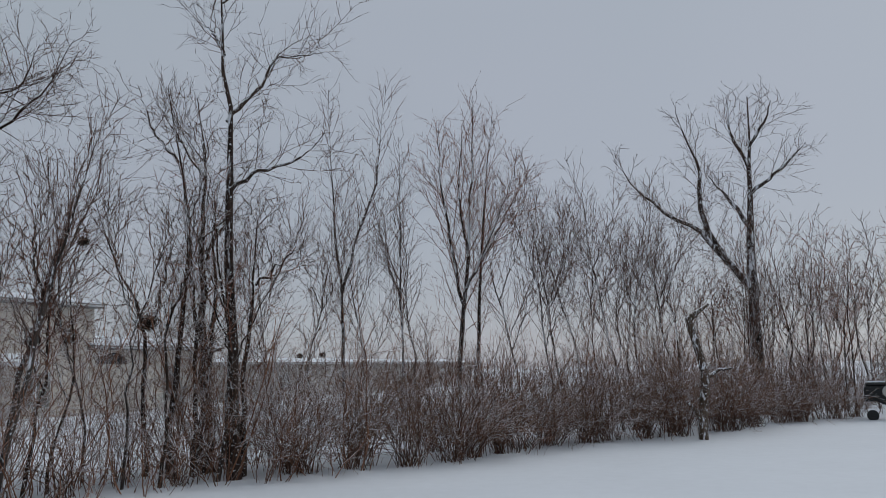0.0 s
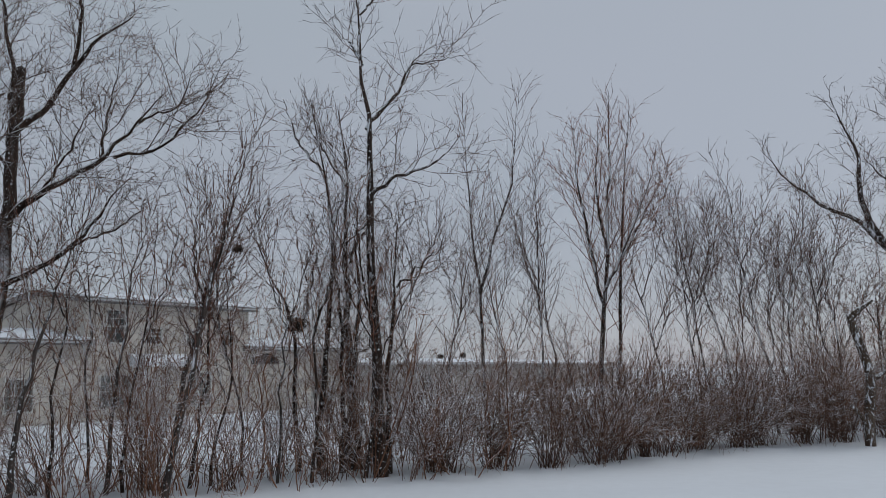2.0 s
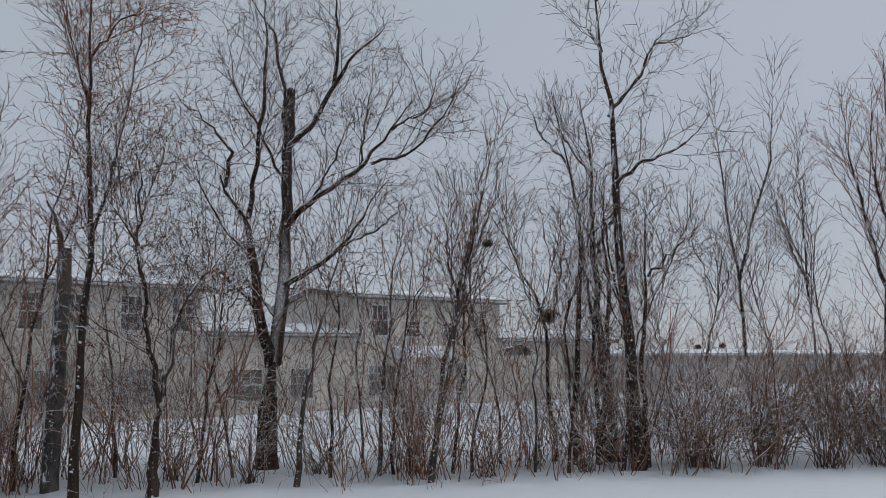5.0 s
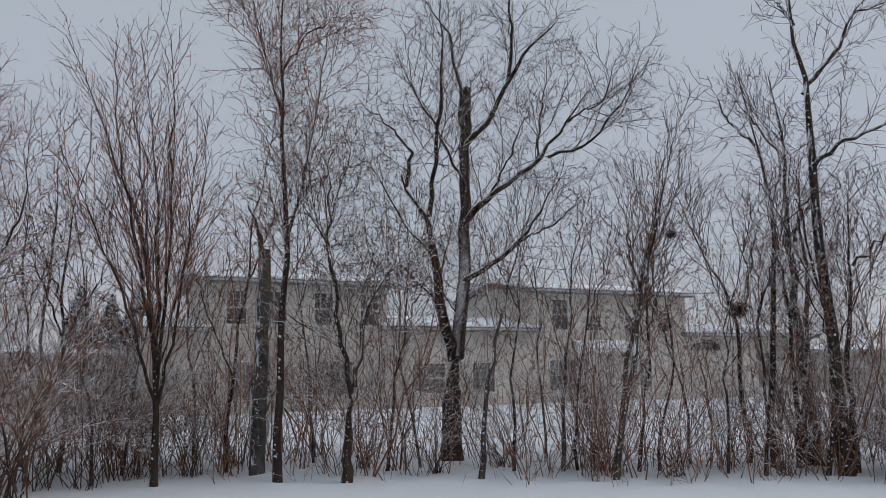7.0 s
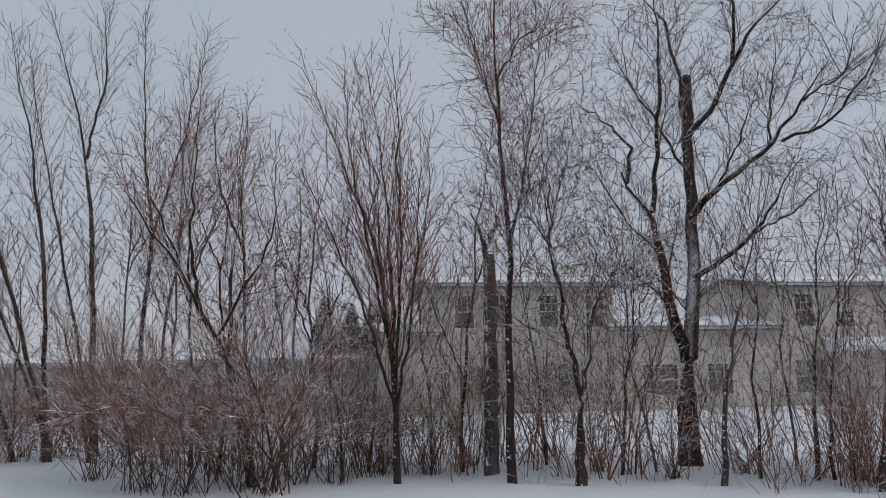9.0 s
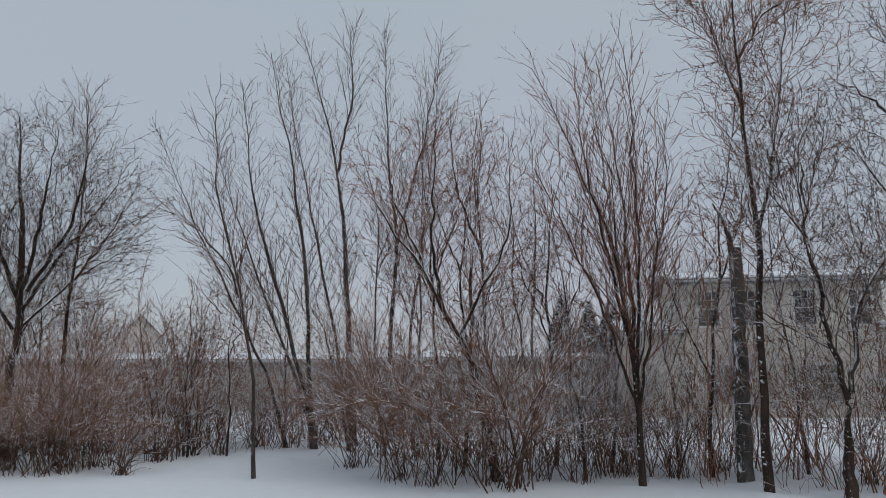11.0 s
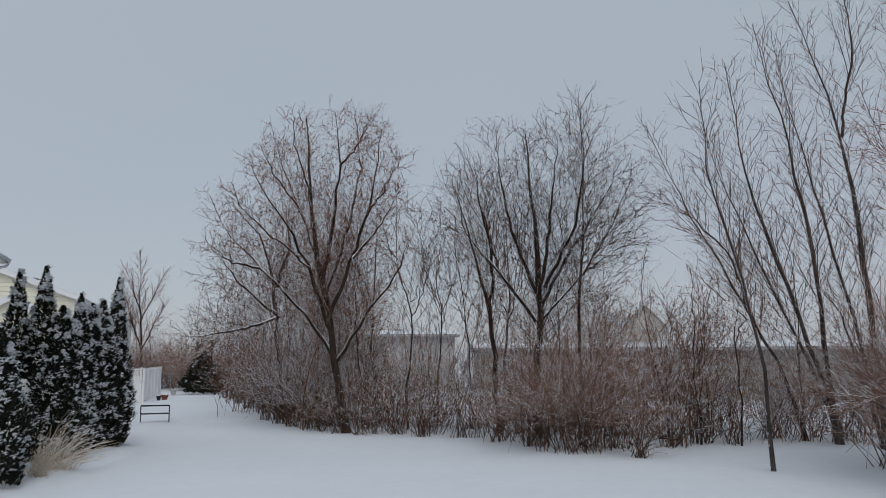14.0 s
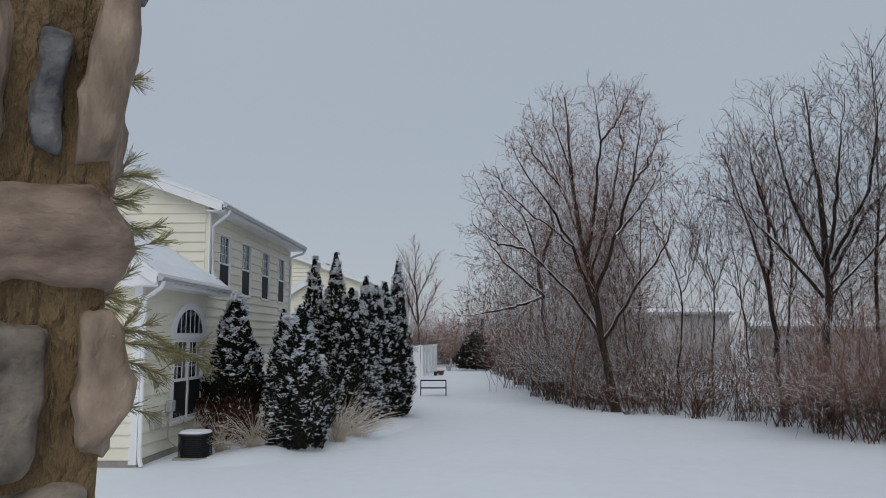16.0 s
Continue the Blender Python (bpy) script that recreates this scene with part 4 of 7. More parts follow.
undergrowth("undergrowth", "bare saplings behind the thicket", [tuple(polar(a, d).xy) for a, d in zip(brush_rng.uniform(95, 118, 430), brush_rng.uniform(27, 38, 430))], 5.0, TWIG_DUST, 9, 0.8, 1.2, 0.8, 0.2)
undergrowth("undergrowth", "dark brush where the thicket is open", [tuple(polar(a, d).xy) for a, d in zip(brush_rng.uniform(79, 98, 380), brush_rng.uniform(24.5, 32, 380))], 4.2, TWIG_DUST, 15, 1.0, 1.1, 0.9, 0.18)
undergrowth("undergrowth", "tall bare saplings at the end of the thicket", [tuple(polar(a, d).xy) for a, d in zip(brush_rng.uniform(113, 123.5, 240), brush_rng.uniform(36, 54, 240))], 6.4, TWIG_TREE, 11, 0.7, 1.4, 0.5)
undergrowth("undergrowth", "snow-laced bare brush in front of the far houses", along_edge(brush_rng, 600, (-15, 9), (1.5, 6)), 4.3, TWIG_DUST, 10, 1.0, 0.9)
undergrowth("undergrowth", "tall snow-dusted brush before the house corner", [tuple(polar(a, d).xy) for a, d in zip(brush_rng.uniform(43, 63, 190), brush_rng.uniform(18.5, 23, 190))], 5.2, TWIG_DUST, 16, 0.9, 1.0, 0.9)
undergrowth("undergrowth", "tangled bare brush beside the house row", along_edge(brush_rng, 90, (0, 11), (0.8, 5)), 4.2, TWIG_DUST, 14, 1.0)
undergrowth("undergrowth", "low bare brown stems at the edge of the snow", along_edge(brush_rng, 240, (-12, 34), (0.3, 3)), 1.0, TWIG_BROWN, 2, 1.0, 0.8, 1.0, 0.15)
BROWN, GREYISH, DARK = "rounded bare shrub with dense reddish-brown twigs", "bare shrub with arching snow-dusted grey twigs", "bare shrub with dark upright stems"
KINDS = {"b": (TWIG_BROWN, BROWN), "r": (TWIG_RED, BROWN), "g": (TWIG_DUST, GREYISH), "d": (TWIG_BROWN, DARK), "w": (TWIG_LACE, "bare shrub whose drooping twigs are laced white with snow"), "s": (TWIG_BROWN, "bare shrub with stout dark stems and snow on its arching branches")}
# the hedge-like thicket along the straight edge: metres along it, height
for k in range(22):
    tall = 2.8 + 1.0 * math.exp(-((k - 8) / 6) ** 2)
    for row, back in enumerate((1.4, 3.4)):
        if row and k % 2:
            continue
        (x, y), = along_edge(brush_rng, 1, (9.0 + k * 1.2, 9.8 + k * 1.2), (back - 0.4, back + 0.6))
        c, words = (TWIG_HEDGE, BROWN) if (k + row) % 4 else (TWIG_DUST, GREYISH)
        bush(x, y, brush_rng.uniform(2.6, 3.4), tall * brush_rng.uniform(0.8, 1.25) + 0.25 * row, 50, c, words, 0.97)
# shrubs under the trees by azimuth, distance, width, height, kind
for az, d, w, h, c in ((76.5, 18.2, 3.8, 3.7, "r"), (73.8, 17.4, 2.8, 3.1, "r"), (79.2, 20.5, 2.8, 3.4, "r"), (78.0, 22.5, 3.0, 4.0, "w"), (66.6, 18.2, 3.4, 4.2, "w"), (72.0, 18.9, 3.0, 4.2, "w"), (62.2, 18.6, 2.6, 3.4, "w"), (70.3, 17.6, 2.6, 3.6, "g"), (68.4, 16.9, 4.2, 4.0, "s"), (64.0, 17.8, 2.2, 2.6, "g"), (72.0, 20.0, 2.8, 3.8, "d"), (75.5, 21.5, 2.8, 3.4, "b"), (63.0, 20.5, 2.6, 3.2, "g"), (60.8, 19.0, 2.2, 2.6, "g")) + (
                       (57.5, 18.6, 1.8, 2.0, "d"), (54.5, 20.0, 1.8, 2.0, "d"), (46.0, 19.0, 1.6, 1.8, "d"), (41.0, 18.0, 1.6, 1.7, "d"), (36.5, 19.2, 1.8, 1.9, "b"), (30.0, 18.6, 1.8, 2.0, "d"), (25.0, 18.0, 1.8, 2.2, "b"), (21.5, 20.0, 2.2, 2.4, "d"), (18.0, 18.6, 2.0, 2.2, "b"), (15.8, 20.5, 2.4, 2.4, "d")) + (
                       (98.7, 21.6, 5.0, 3.3, "r"), (96.4, 22.6, 3.0, 3.1, "r"), (94.5, 20.6, 1.3, 1.9, "r"), (101.6, 22.6, 3.0, 3.0, "r"), (92.4, 23.4, 2.6, 4.9, "s"), (90.6, 24.5, 2.4, 4.2, "s"), (88.4, 24.5, 1.8, 2.4, "d"), (86.2, 26.0, 1.8, 2.0, "d"), (83.6, 27.0, 1.8, 2.0, "d"), (81.2, 26.0, 2.0, 2.4, "d")) + (
                       (104.0, 23.8, 2.6, 2.4, "g"), (106.6, 25.0, 2.6, 2.4, "g"), (109.2, 26.2, 2.6, 2.2, "b"), (111.6, 27.2, 2.6, 2.4, "b"), (113.6, 28.4, 2.6, 2.4, "b"), (116.2, 29.4, 2.6, 2.5, "b"), (117.8, 31.8, 2.8, 2.8, "g"), (119.2, 34.0, 3.0, 3.0, "g"), (120.3, 37.0, 3.2, 3.2, "g"), (121.3, 41.0, 3.6, 3.2, "d"), (122.0, 46.0, 4.0, 3.4, "g"), (122.7, 52.0, 4.2, 3.4, "b"), (123.4, 60.0, 5.0, 3.6, "b"), (125.2, 66.0, 5.5, 3.8, "r"), (127.4, 72.0, 6.0, 4.0, "r"), (124.4, 63.0, 4.0, 3.4, "d")) + (
                       (112.8, 26.6, 1.8, 1.5, "b"), (113.9, 26.2, 1.5, 1.3, "b"), (115.3, 27.0, 2.0, 1.7, "g"), (116.4, 27.8, 2.2, 2.0, "b"), (117.3, 28.6, 2.6, 2.6, "w"), (118.3, 29.6, 3.0, 3.0, "w"), (119.1, 31.0, 3.2, 3.2, "w"), (119.9, 33.0, 3.2, 3.4, "w"), (111.2, 26.0, 1.8, 1.5, "g"), (109.4, 25.2, 1.8, 1.5, "b"), (102.6, 26.5, 3.4, 3.4, "g"), (105.6, 28.0, 3.4, 3.4, "b"), (108.8, 29.5, 3.4, 3.4, "g"), (111.8, 31.0, 3.6, 3.4, "b"), (114.6, 32.0, 3.6, 3.6, "g"), (117.2, 35.0, 3.8, 4.0, "g"), (119.0, 39.0, 4.2, 4.2, "g"), (120.6, 45.0, 4.6, 4.4, "g"), (99.2, 26.0, 3.2, 3.2, "g"), (95.8, 26.0, 3.0, 3.0, "d"), (114.8, 29.6, 3.6, 4.2, "g"), (116.6, 30.8, 3.8, 4.6, "g"), (112.6, 29.0, 3.2, 3.8, "g"), (118.2, 33.5, 4.0, 4.8, "g"), (113.8, 31.5, 3.6, 5.0, "g"), (117.6, 36.5, 4.0, 5.6, "g")):
    p = polar(az, d)
    bush(p.x, p.y, w, h * brush_rng.uniform(0.9, 1.12), int((14 + 7 * w) * (1.4 if c == "r" else 1) * (0.62 if 60 < az < 82 else 1.0 if c == "r" else 0.8)), KINDS[c][0], KINDS[c][1], (1.5 if c == "r" else 1.05 if d < 30 else 0.62) * (1.3 if 60 < az < 82 else 1.0), 1.6 if c == "s" else 1.0 if d < 30 else 1.25, 52 if az < 82 else 58, 0.24)
# the brown thicket that closes the lawn behind the fences
for az, d, w, h in ((119.8, 58, 6, 4.6), (121.0, 64, 7, 5.0), (122.4, 66, 7, 4.6), (123.8, 68, 7, 4.4), (125.2, 72, 8, 4.8), (126.6, 74, 8, 4.4), (128.0, 76, 8, 4.6), (129.6, 78, 8, 4.8), (131.0, 80, 8, 4.6)):
    p = polar(az, d)
    bush(p.x, p.y, w, h, 34, TWIG_BROWN, BROWN, 0.8, 2.4)
west = np.random.default_rng(78)
undergrowth("undergrowth", "low bare stems in rough snow at the lawn's west edge", [tuple(polar(a, float(np.interp(a, [80, 84, 93, 103, 110, 116, 119, 122], [26, 25, 22.5, 23, 26, 28.5, 32.5, 41])) + b).xy) for a, b in zip(west.uniform(80, 122, 520), west.uniform(0, 4.5, 520))], 1.7, TWIG, 3)


NEST = material("nest_litter", (0.05, 0.037, 0.029), 0.9, 12.0, 0.4, 0)


def nest(azimuth, distance, u, z, size):
    """A squirrel's nest: a clot of twigs and leaves in a fork."""
    p = polar(azimuth, distance)
    r = Vector((math.cos(radians(azimuth)), math.sin(radians(azimuth)), 0))
    p = p + r * u
    rng = np.random.default_rng(int(distance * 100 + z * 10))
    n = 260
    a = rng.normal(size=(n, 3))
    a /= np.linalg.norm(a, axis=1, keepdims=True)
    c = a * size * rng.uniform(0.3, 1.0, n)[:, None] * np.array([[1.1, 1.0, 0.75]])
    d = rng.normal(size=(n, 3))
    d /= np.linalg.norm(d, axis=1, keepdims=True)
    P = np.stack([c - d * size * 0.45, c + a * size * 0.1, c + d * size * 0.6], 1)
    v, q = tubes(P, np.full((n, 3), size * 0.035), 3)
    ob = new("nest", quads_mesh("nest", v, q, NEST))
    ob.matrix_world = pose(p.x, p.y, z)
    tagged(ob, "dark twiggy nest dusted with snow in a tree fork", "nest", "nests in the trees")


nest(20.3, 20.9, 0.0, 3.66, 0.22)
nest(10.2, 23.0, 0.0, 2.84, 0.08)
nest(8.62, 23.0, 0.0, 2.86, 0.08)
nest(24.4, 18.0, 0.0, 5.16, 0.1)


# ---- house materials ----
SIDING = material("cream_siding", (0.78, 0.74, 0.61), 0.55, 2.0, 0.05, 0.06, 30.0, spread=0.03, tint=(0.83, 0.785, 0.645))
SIDING_PALE = material("pale_grey_siding", (0.44, 0.42, 0.41), 0.7, 3.0, 0.1, 0.08, 20.0, spread=0.04)
SIDING_TAN = material("tan_siding", (0.55, 0.505, 0.45), 0.7, 3.0, 0.1, 0.08, 20.0, spread=0.04)
WHITE = material("white_trim", (0.82, 0.82, 0.83), 0.5, 4.0, 0.05, 0.04, 40.0)
VINYL = material("white_vinyl", (0.8, 0.8, 0.81), 0.45, 3.0, 0.05, 0.03, 30.0)
CONCRETE = material("concrete", (0.32, 0.3, 0.27), 0.9, 6.0, 0.2, 0.3)
SHINGLE = material("dark_shingle", (0.09, 0.085, 0.08), 0.9, 10.0, 0.3, 0.4)
# the dimness indoors is put into this near-black colour
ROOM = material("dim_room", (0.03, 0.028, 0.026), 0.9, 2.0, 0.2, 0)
SCREEN = material("insect_screen", (0.02, 0.021, 0.023), 0.6, 40.0, 0.2, 0.1)
METAL = material("dark_metal", (0.028, 0.029, 0.03), 0.5, 12.0, 0.25, 0.1, metal=0.3, snow=0.1)
BOX_GREY = material("grey_box", (0.42, 0.42, 0.4), 0.5, 8.0, 0.1, 0.05)
GUTTER = material("gutter_metal", (0.5, 0.51, 0.52), 0.4, 6.0, 0.12, 0.05, metal=0.2)
BRICK_RED = material("terracotta", (0.2, 0.06, 0.045), 0.8, 10.0, 0.2, 0.2)


def glass(name, rough=0.02):
    mat = bpy.data.materials.new(name)
    mat.use_nodes = True
    b = mat.node_tree.nodes["Principled BSDF"]
    b.inputs["Base Color"].default_value = (0.72, 0.77, 0.8, 1)
    b.inputs["Roughness"].default_value, b.inputs["Transmission Weight"].default_value, b.inputs["IOR"].default_value = rough, 1.0, 1.3
    return mat


GLASS = glass("window_glass")


def pane(parent, mesh):
    ob = part("pane", mesh, parent, "clear reflecting glass", GLASS)
    ob.visible_shadow = False
    return ob


def wall_panel(x0, x1, z0, z1, holes, thick=0.12):
    """An upright wall in the plane y = 0, with rectangular holes through it."""
    xs = sorted({x0, x1, *(h[0] for h in holes), *(h[1] for h in holes)})
    zs = sorted({z0, z1, *(h[2] for h in holes), *(h[3] for h in holes)})
    bm = bmesh.new()
    for a, b in zip(xs, xs[1:]):
        for c, e in zip(zs, zs[1:]):
            if not any(h[0] <= a and b <= h[1] and h[2] <= c and e <= h[3] for h in holes):
                add_box(bm, (a, 0, c), (b, thick, e))
    bmesh.ops.remove_doubles(bm, verts=bm.verts, dist=1e-4)
    return bm


plank_data = {}


def plank_mesh(length, mat, rise=0.23):
    """One lap of siding along x: thin at its top, proud at its foot. Alike planks share a mesh."""
    key = (round(length, 2), mat.name)
    if key not in plank_data:
        l, me = key[0], bpy.data.meshes.new("plank")
        v = [(0, -0.004, rise), (l, -0.004, rise), (l, -0.036, 0.02), (0, -0.036, 0.02), (0, -0.03, 0), (l, -0.03, 0), (l, 0, 0), (0, 0, 0), (0, 0, rise), (l, 0, rise)]
        me.from_pydata(v, [], [(0, 3, 2, 1), (3, 4, 5, 2), (4, 7, 6, 5), (8, 0, 1, 9), (0, 8, 7, 4, 3), (1, 2, 5, 6, 9)])
        me.materials.append(mat)
        plank_data[key] = me
    return plank_data[key]


def planks(parent, m, x0, x1, z0, z1, holes, mat, ends=None, rise=0.23):
    """Rows of siding on a wall, cut at its openings; ends(z) may narrow a row, as under a gable."""
    z = z0
    while z < z1 - 0.05:
        a, b = ends(z + rise) if ends else (x0, x1)
        cuts = sorted((h[0], h[1]) for h in holes if h[2] < z + rise * 0.6 and h[3] > z + rise * 0.4)
        at = a
        for c, e in [*cuts, (b, b)]:
            if c - at > 0.06:
                ob = new("plank", plank_mesh(c - at, mat, rise))
                ob.parent = parent
                ob.matrix_basis = m @ Matrix.Translation((at, 0, z))
            at = max(at, e)
        z += rise


def sash_window(parent, m, w, h, muntins=(2, 2), screen=True):
    """A double-hung window: casing, two sashes with bars, glass, an insect screen below."""
    win = new("window")
    win.parent = parent
    win.matrix_basis = m
    tagged(win, "white double-hung window with a dark screen below")
    c = 0.042
    for n, lo, hi in (("casing", (-c, -0.035, h), (w + c, 0.05, h + c)), ("sill", (-c, -0.05, -c), (w + c, 0.05, 0)), ("casing", (-c, -0.035, 0), (0, 0.05, h)), ("casing", (w, -0.035, 0), (w + c, 0.05, h))):
        part(n, box(lo, hi, 0.006), win, mat=WHITE)
    part("meeting_rail", box((0, -0.01, h / 2 - 0.025), (w, 0.04, h / 2 + 0.025), 0.005), win, mat=WHITE)
    for lo, hi in (((0, 0, 0), (0.03, 0.04, h)), ((w - 0.03, 0, 0), (w, 0.04, h)), ((0.03, 0, 0), (w - 0.03, 0.04, 0.035)), ((0.03, 0, h - 0.03), (w - 0.03, 0.04, h))):
        part("sash", box(lo, hi), win, mat=WHITE)
    nx, nz = muntins
    for k in range(1, nx + 1):
        x = w * k / (nx + 1)
        part("muntin", box((x - 0.0035, 0.012, h / 2 + 0.025), (x + 0.0035, 0.028, h - 0.03)), win, mat=WHITE)
    for k in range(1, nz + 1):
        z = h / 2 + 0.025 + (h / 2 - 0.055) * k / (nz + 1)
        part("muntin", box((0.03, 0.014, z - 0.0035), (w - 0.03, 0.026, z + 0.0035)), win, mat=WHITE)
    pane(win, box((0.03, 0.03, h / 2 + 0.025), (w - 0.03, 0.036, h - 0.03)))
    pane(win, box((0.03, 0.03, 0.035), (w - 0.03, 0.036, h / 2 - 0.025)))
    # made-up near-black sheet that imitates the shade of the room behind the panes
    part("backing", box((0.0, 0.06, 0.0), (w, 0.068, h)), win, "near-black sheet standing in for room shade", ROOM)
    if screen:
        part("insect_screen", box((0.03, 0.006, 0.035), (w - 0.03, 0.010, h / 2 - 0.025)), win, "dark mesh screen", SCREEN)
    return win


def tube_part(name, pts, r, parent, mat, sides=8, label=""):
    v, q = tubes(np.array([pts], float), np.full((1, len(pts)), r), sides)
    return part(name, quads_mesh(name, v, q, mat), parent, label)


def gable_roof(parent, x0, x1, eave_y, eave_z, ridge_y, slope, snow=0.13, trim=WHITE):
    """A roof with its ridge along x: deck, snow on it, rake boards, soffit, fascia and gutter on the near eave."""
    far_y = 2 * ridge_y - eave_y
    ridge_z = eave_z + (ridge_y - eave_y) * slope
    def bent(lift, thick, inset, wob=0.0):
        bm = bmesh.new()
        prof = [(eave_y + inset, eave_z + inset * slope + lift), (ridge_y, ridge_z + lift), (far_y - inset, eave_z + inset * slope + lift)]
        nx = 24 if wob else 1
        grid = []
        for k in range(nx + 1):
            x = x0 + inset + (x1 - x0 - 2 * inset) * k / nx
            row = []
            for (ya, za), (yb, zb) in zip(prof, prof[1:]):
                for j in range(8):
                    y, z = ya + (yb - ya) * j / 8, za + (zb - za) * j / 8
                    row.append((x, y, z + thick + wob * noise.noise((x * 1.2, y * 1.2, 0)) - (wob * 2.2 if j == 0 and ya == prof[0][0] else 0)))
            row.append((x, prof[-1][0], prof[-1][1] + thick))
            grid.append(row)
        top = [[bm.verts.new(p) for p in row] for row in grid]
        low = [[bm.verts.new((p[0], p[1], za)) for p, za in zip(row, [prof[0][1] + (prof[1][1] - prof[0][1]) * j / 8 for j in range(8)] + [prof[1][1] + (prof[2][1] - prof[1][1]) * j / 8 for j in range(9)])] for row in grid]
        for a in range(nx):
            for b in range(16):
                bm.faces.new((top[a][b], top[a + 1][b], top[a + 1][b + 1], top[a][b + 1]))
                bm.faces.new((low[a][b], low[a][b + 1], low[a + 1][b + 1], low[a + 1][b]))
            bm.faces.new((top[a][0], low[a][0], low[a + 1][0], top[a + 1][0]))
            bm.faces.new((top[a][16], top[a + 1][16], low[a + 1][16], low[a][16]))
        for b in range(16):
            bm.faces.new((top[0][b], top[0][b + 1], low[0][b + 1], low[0][b]))
            bm.faces.new((top[nx][b], low[nx][b], low[nx][b + 1], top[nx][b + 1]))
        bmesh.ops.recalc_face_normals(bm, faces=bm.faces)
        return bm
    roof = part("roof", bent(0.0, 0.06, 0.0), parent, "white-edged roof under snow", trim)
    part("snow_cover", bent(0.062, snow, 0.03, 0.03), roof, "smooth white snow", SNOW)
    # rake boards on both gable ends
    for x in (x0, x1 - 0.03):
        for ya, yb, s in ((eave_y, ridge_y, slope), (far_y, ridge_y, -slope)):
            bm = bmesh.new()
            a, b = (ya, eave_z), (yb, ridge_z)
            vs = [(x, a[0], a[1] - 0.2), (x, b[0], b[1] - 0.2), (x, b[0], b[1] - 0.004), (x, a[0], a[1] - 0.004)]
            f = bm.faces.new([bm.verts.new(v) for v in vs])
            g = bmesh.ops.extrude_face_region(bm, geom=[f])
            bmesh.ops.translate(bm, vec=(0.03, 0, 0), verts=[v for v in g["geom"] if isinstance(v, bmesh.types.BMVert)])
            bmesh.ops.recalc_face_normals(bm, faces=bm.faces)
            part("rake_board", bm, roof, "white rake board", trim)
    part("fascia", box((x0, eave_y, eave_z - 0.17), (x1, eave_y + 0.025, eave_z - 0.004), 0.004), roof, mat=trim)
    part("soffit", box((x0, eave_y + 0.027, eave_z - 0.17), (x1, 0.0, eave_z - 0.15)), roof, mat=trim)
    prof = [(-0.002, 0), (-0.1, 0.0), (-0.11, -0.025), (-0.09, -0.05), (-0.085, -0.085), (-0.002, -0.085)]
    bm = prism([(a, b) for a, b in prof], x1 - x0)
    bmesh.ops.transform(bm, matrix=Matrix.Translation((x1, eave_y, eave_z - 0.01)) @ Matrix.Rotation(radians(90), 4, "Z"), verts=bm.verts)
    part("gutter", bm, roof, "grey metal gutter", GUTTER)
    return roof, ridge_z


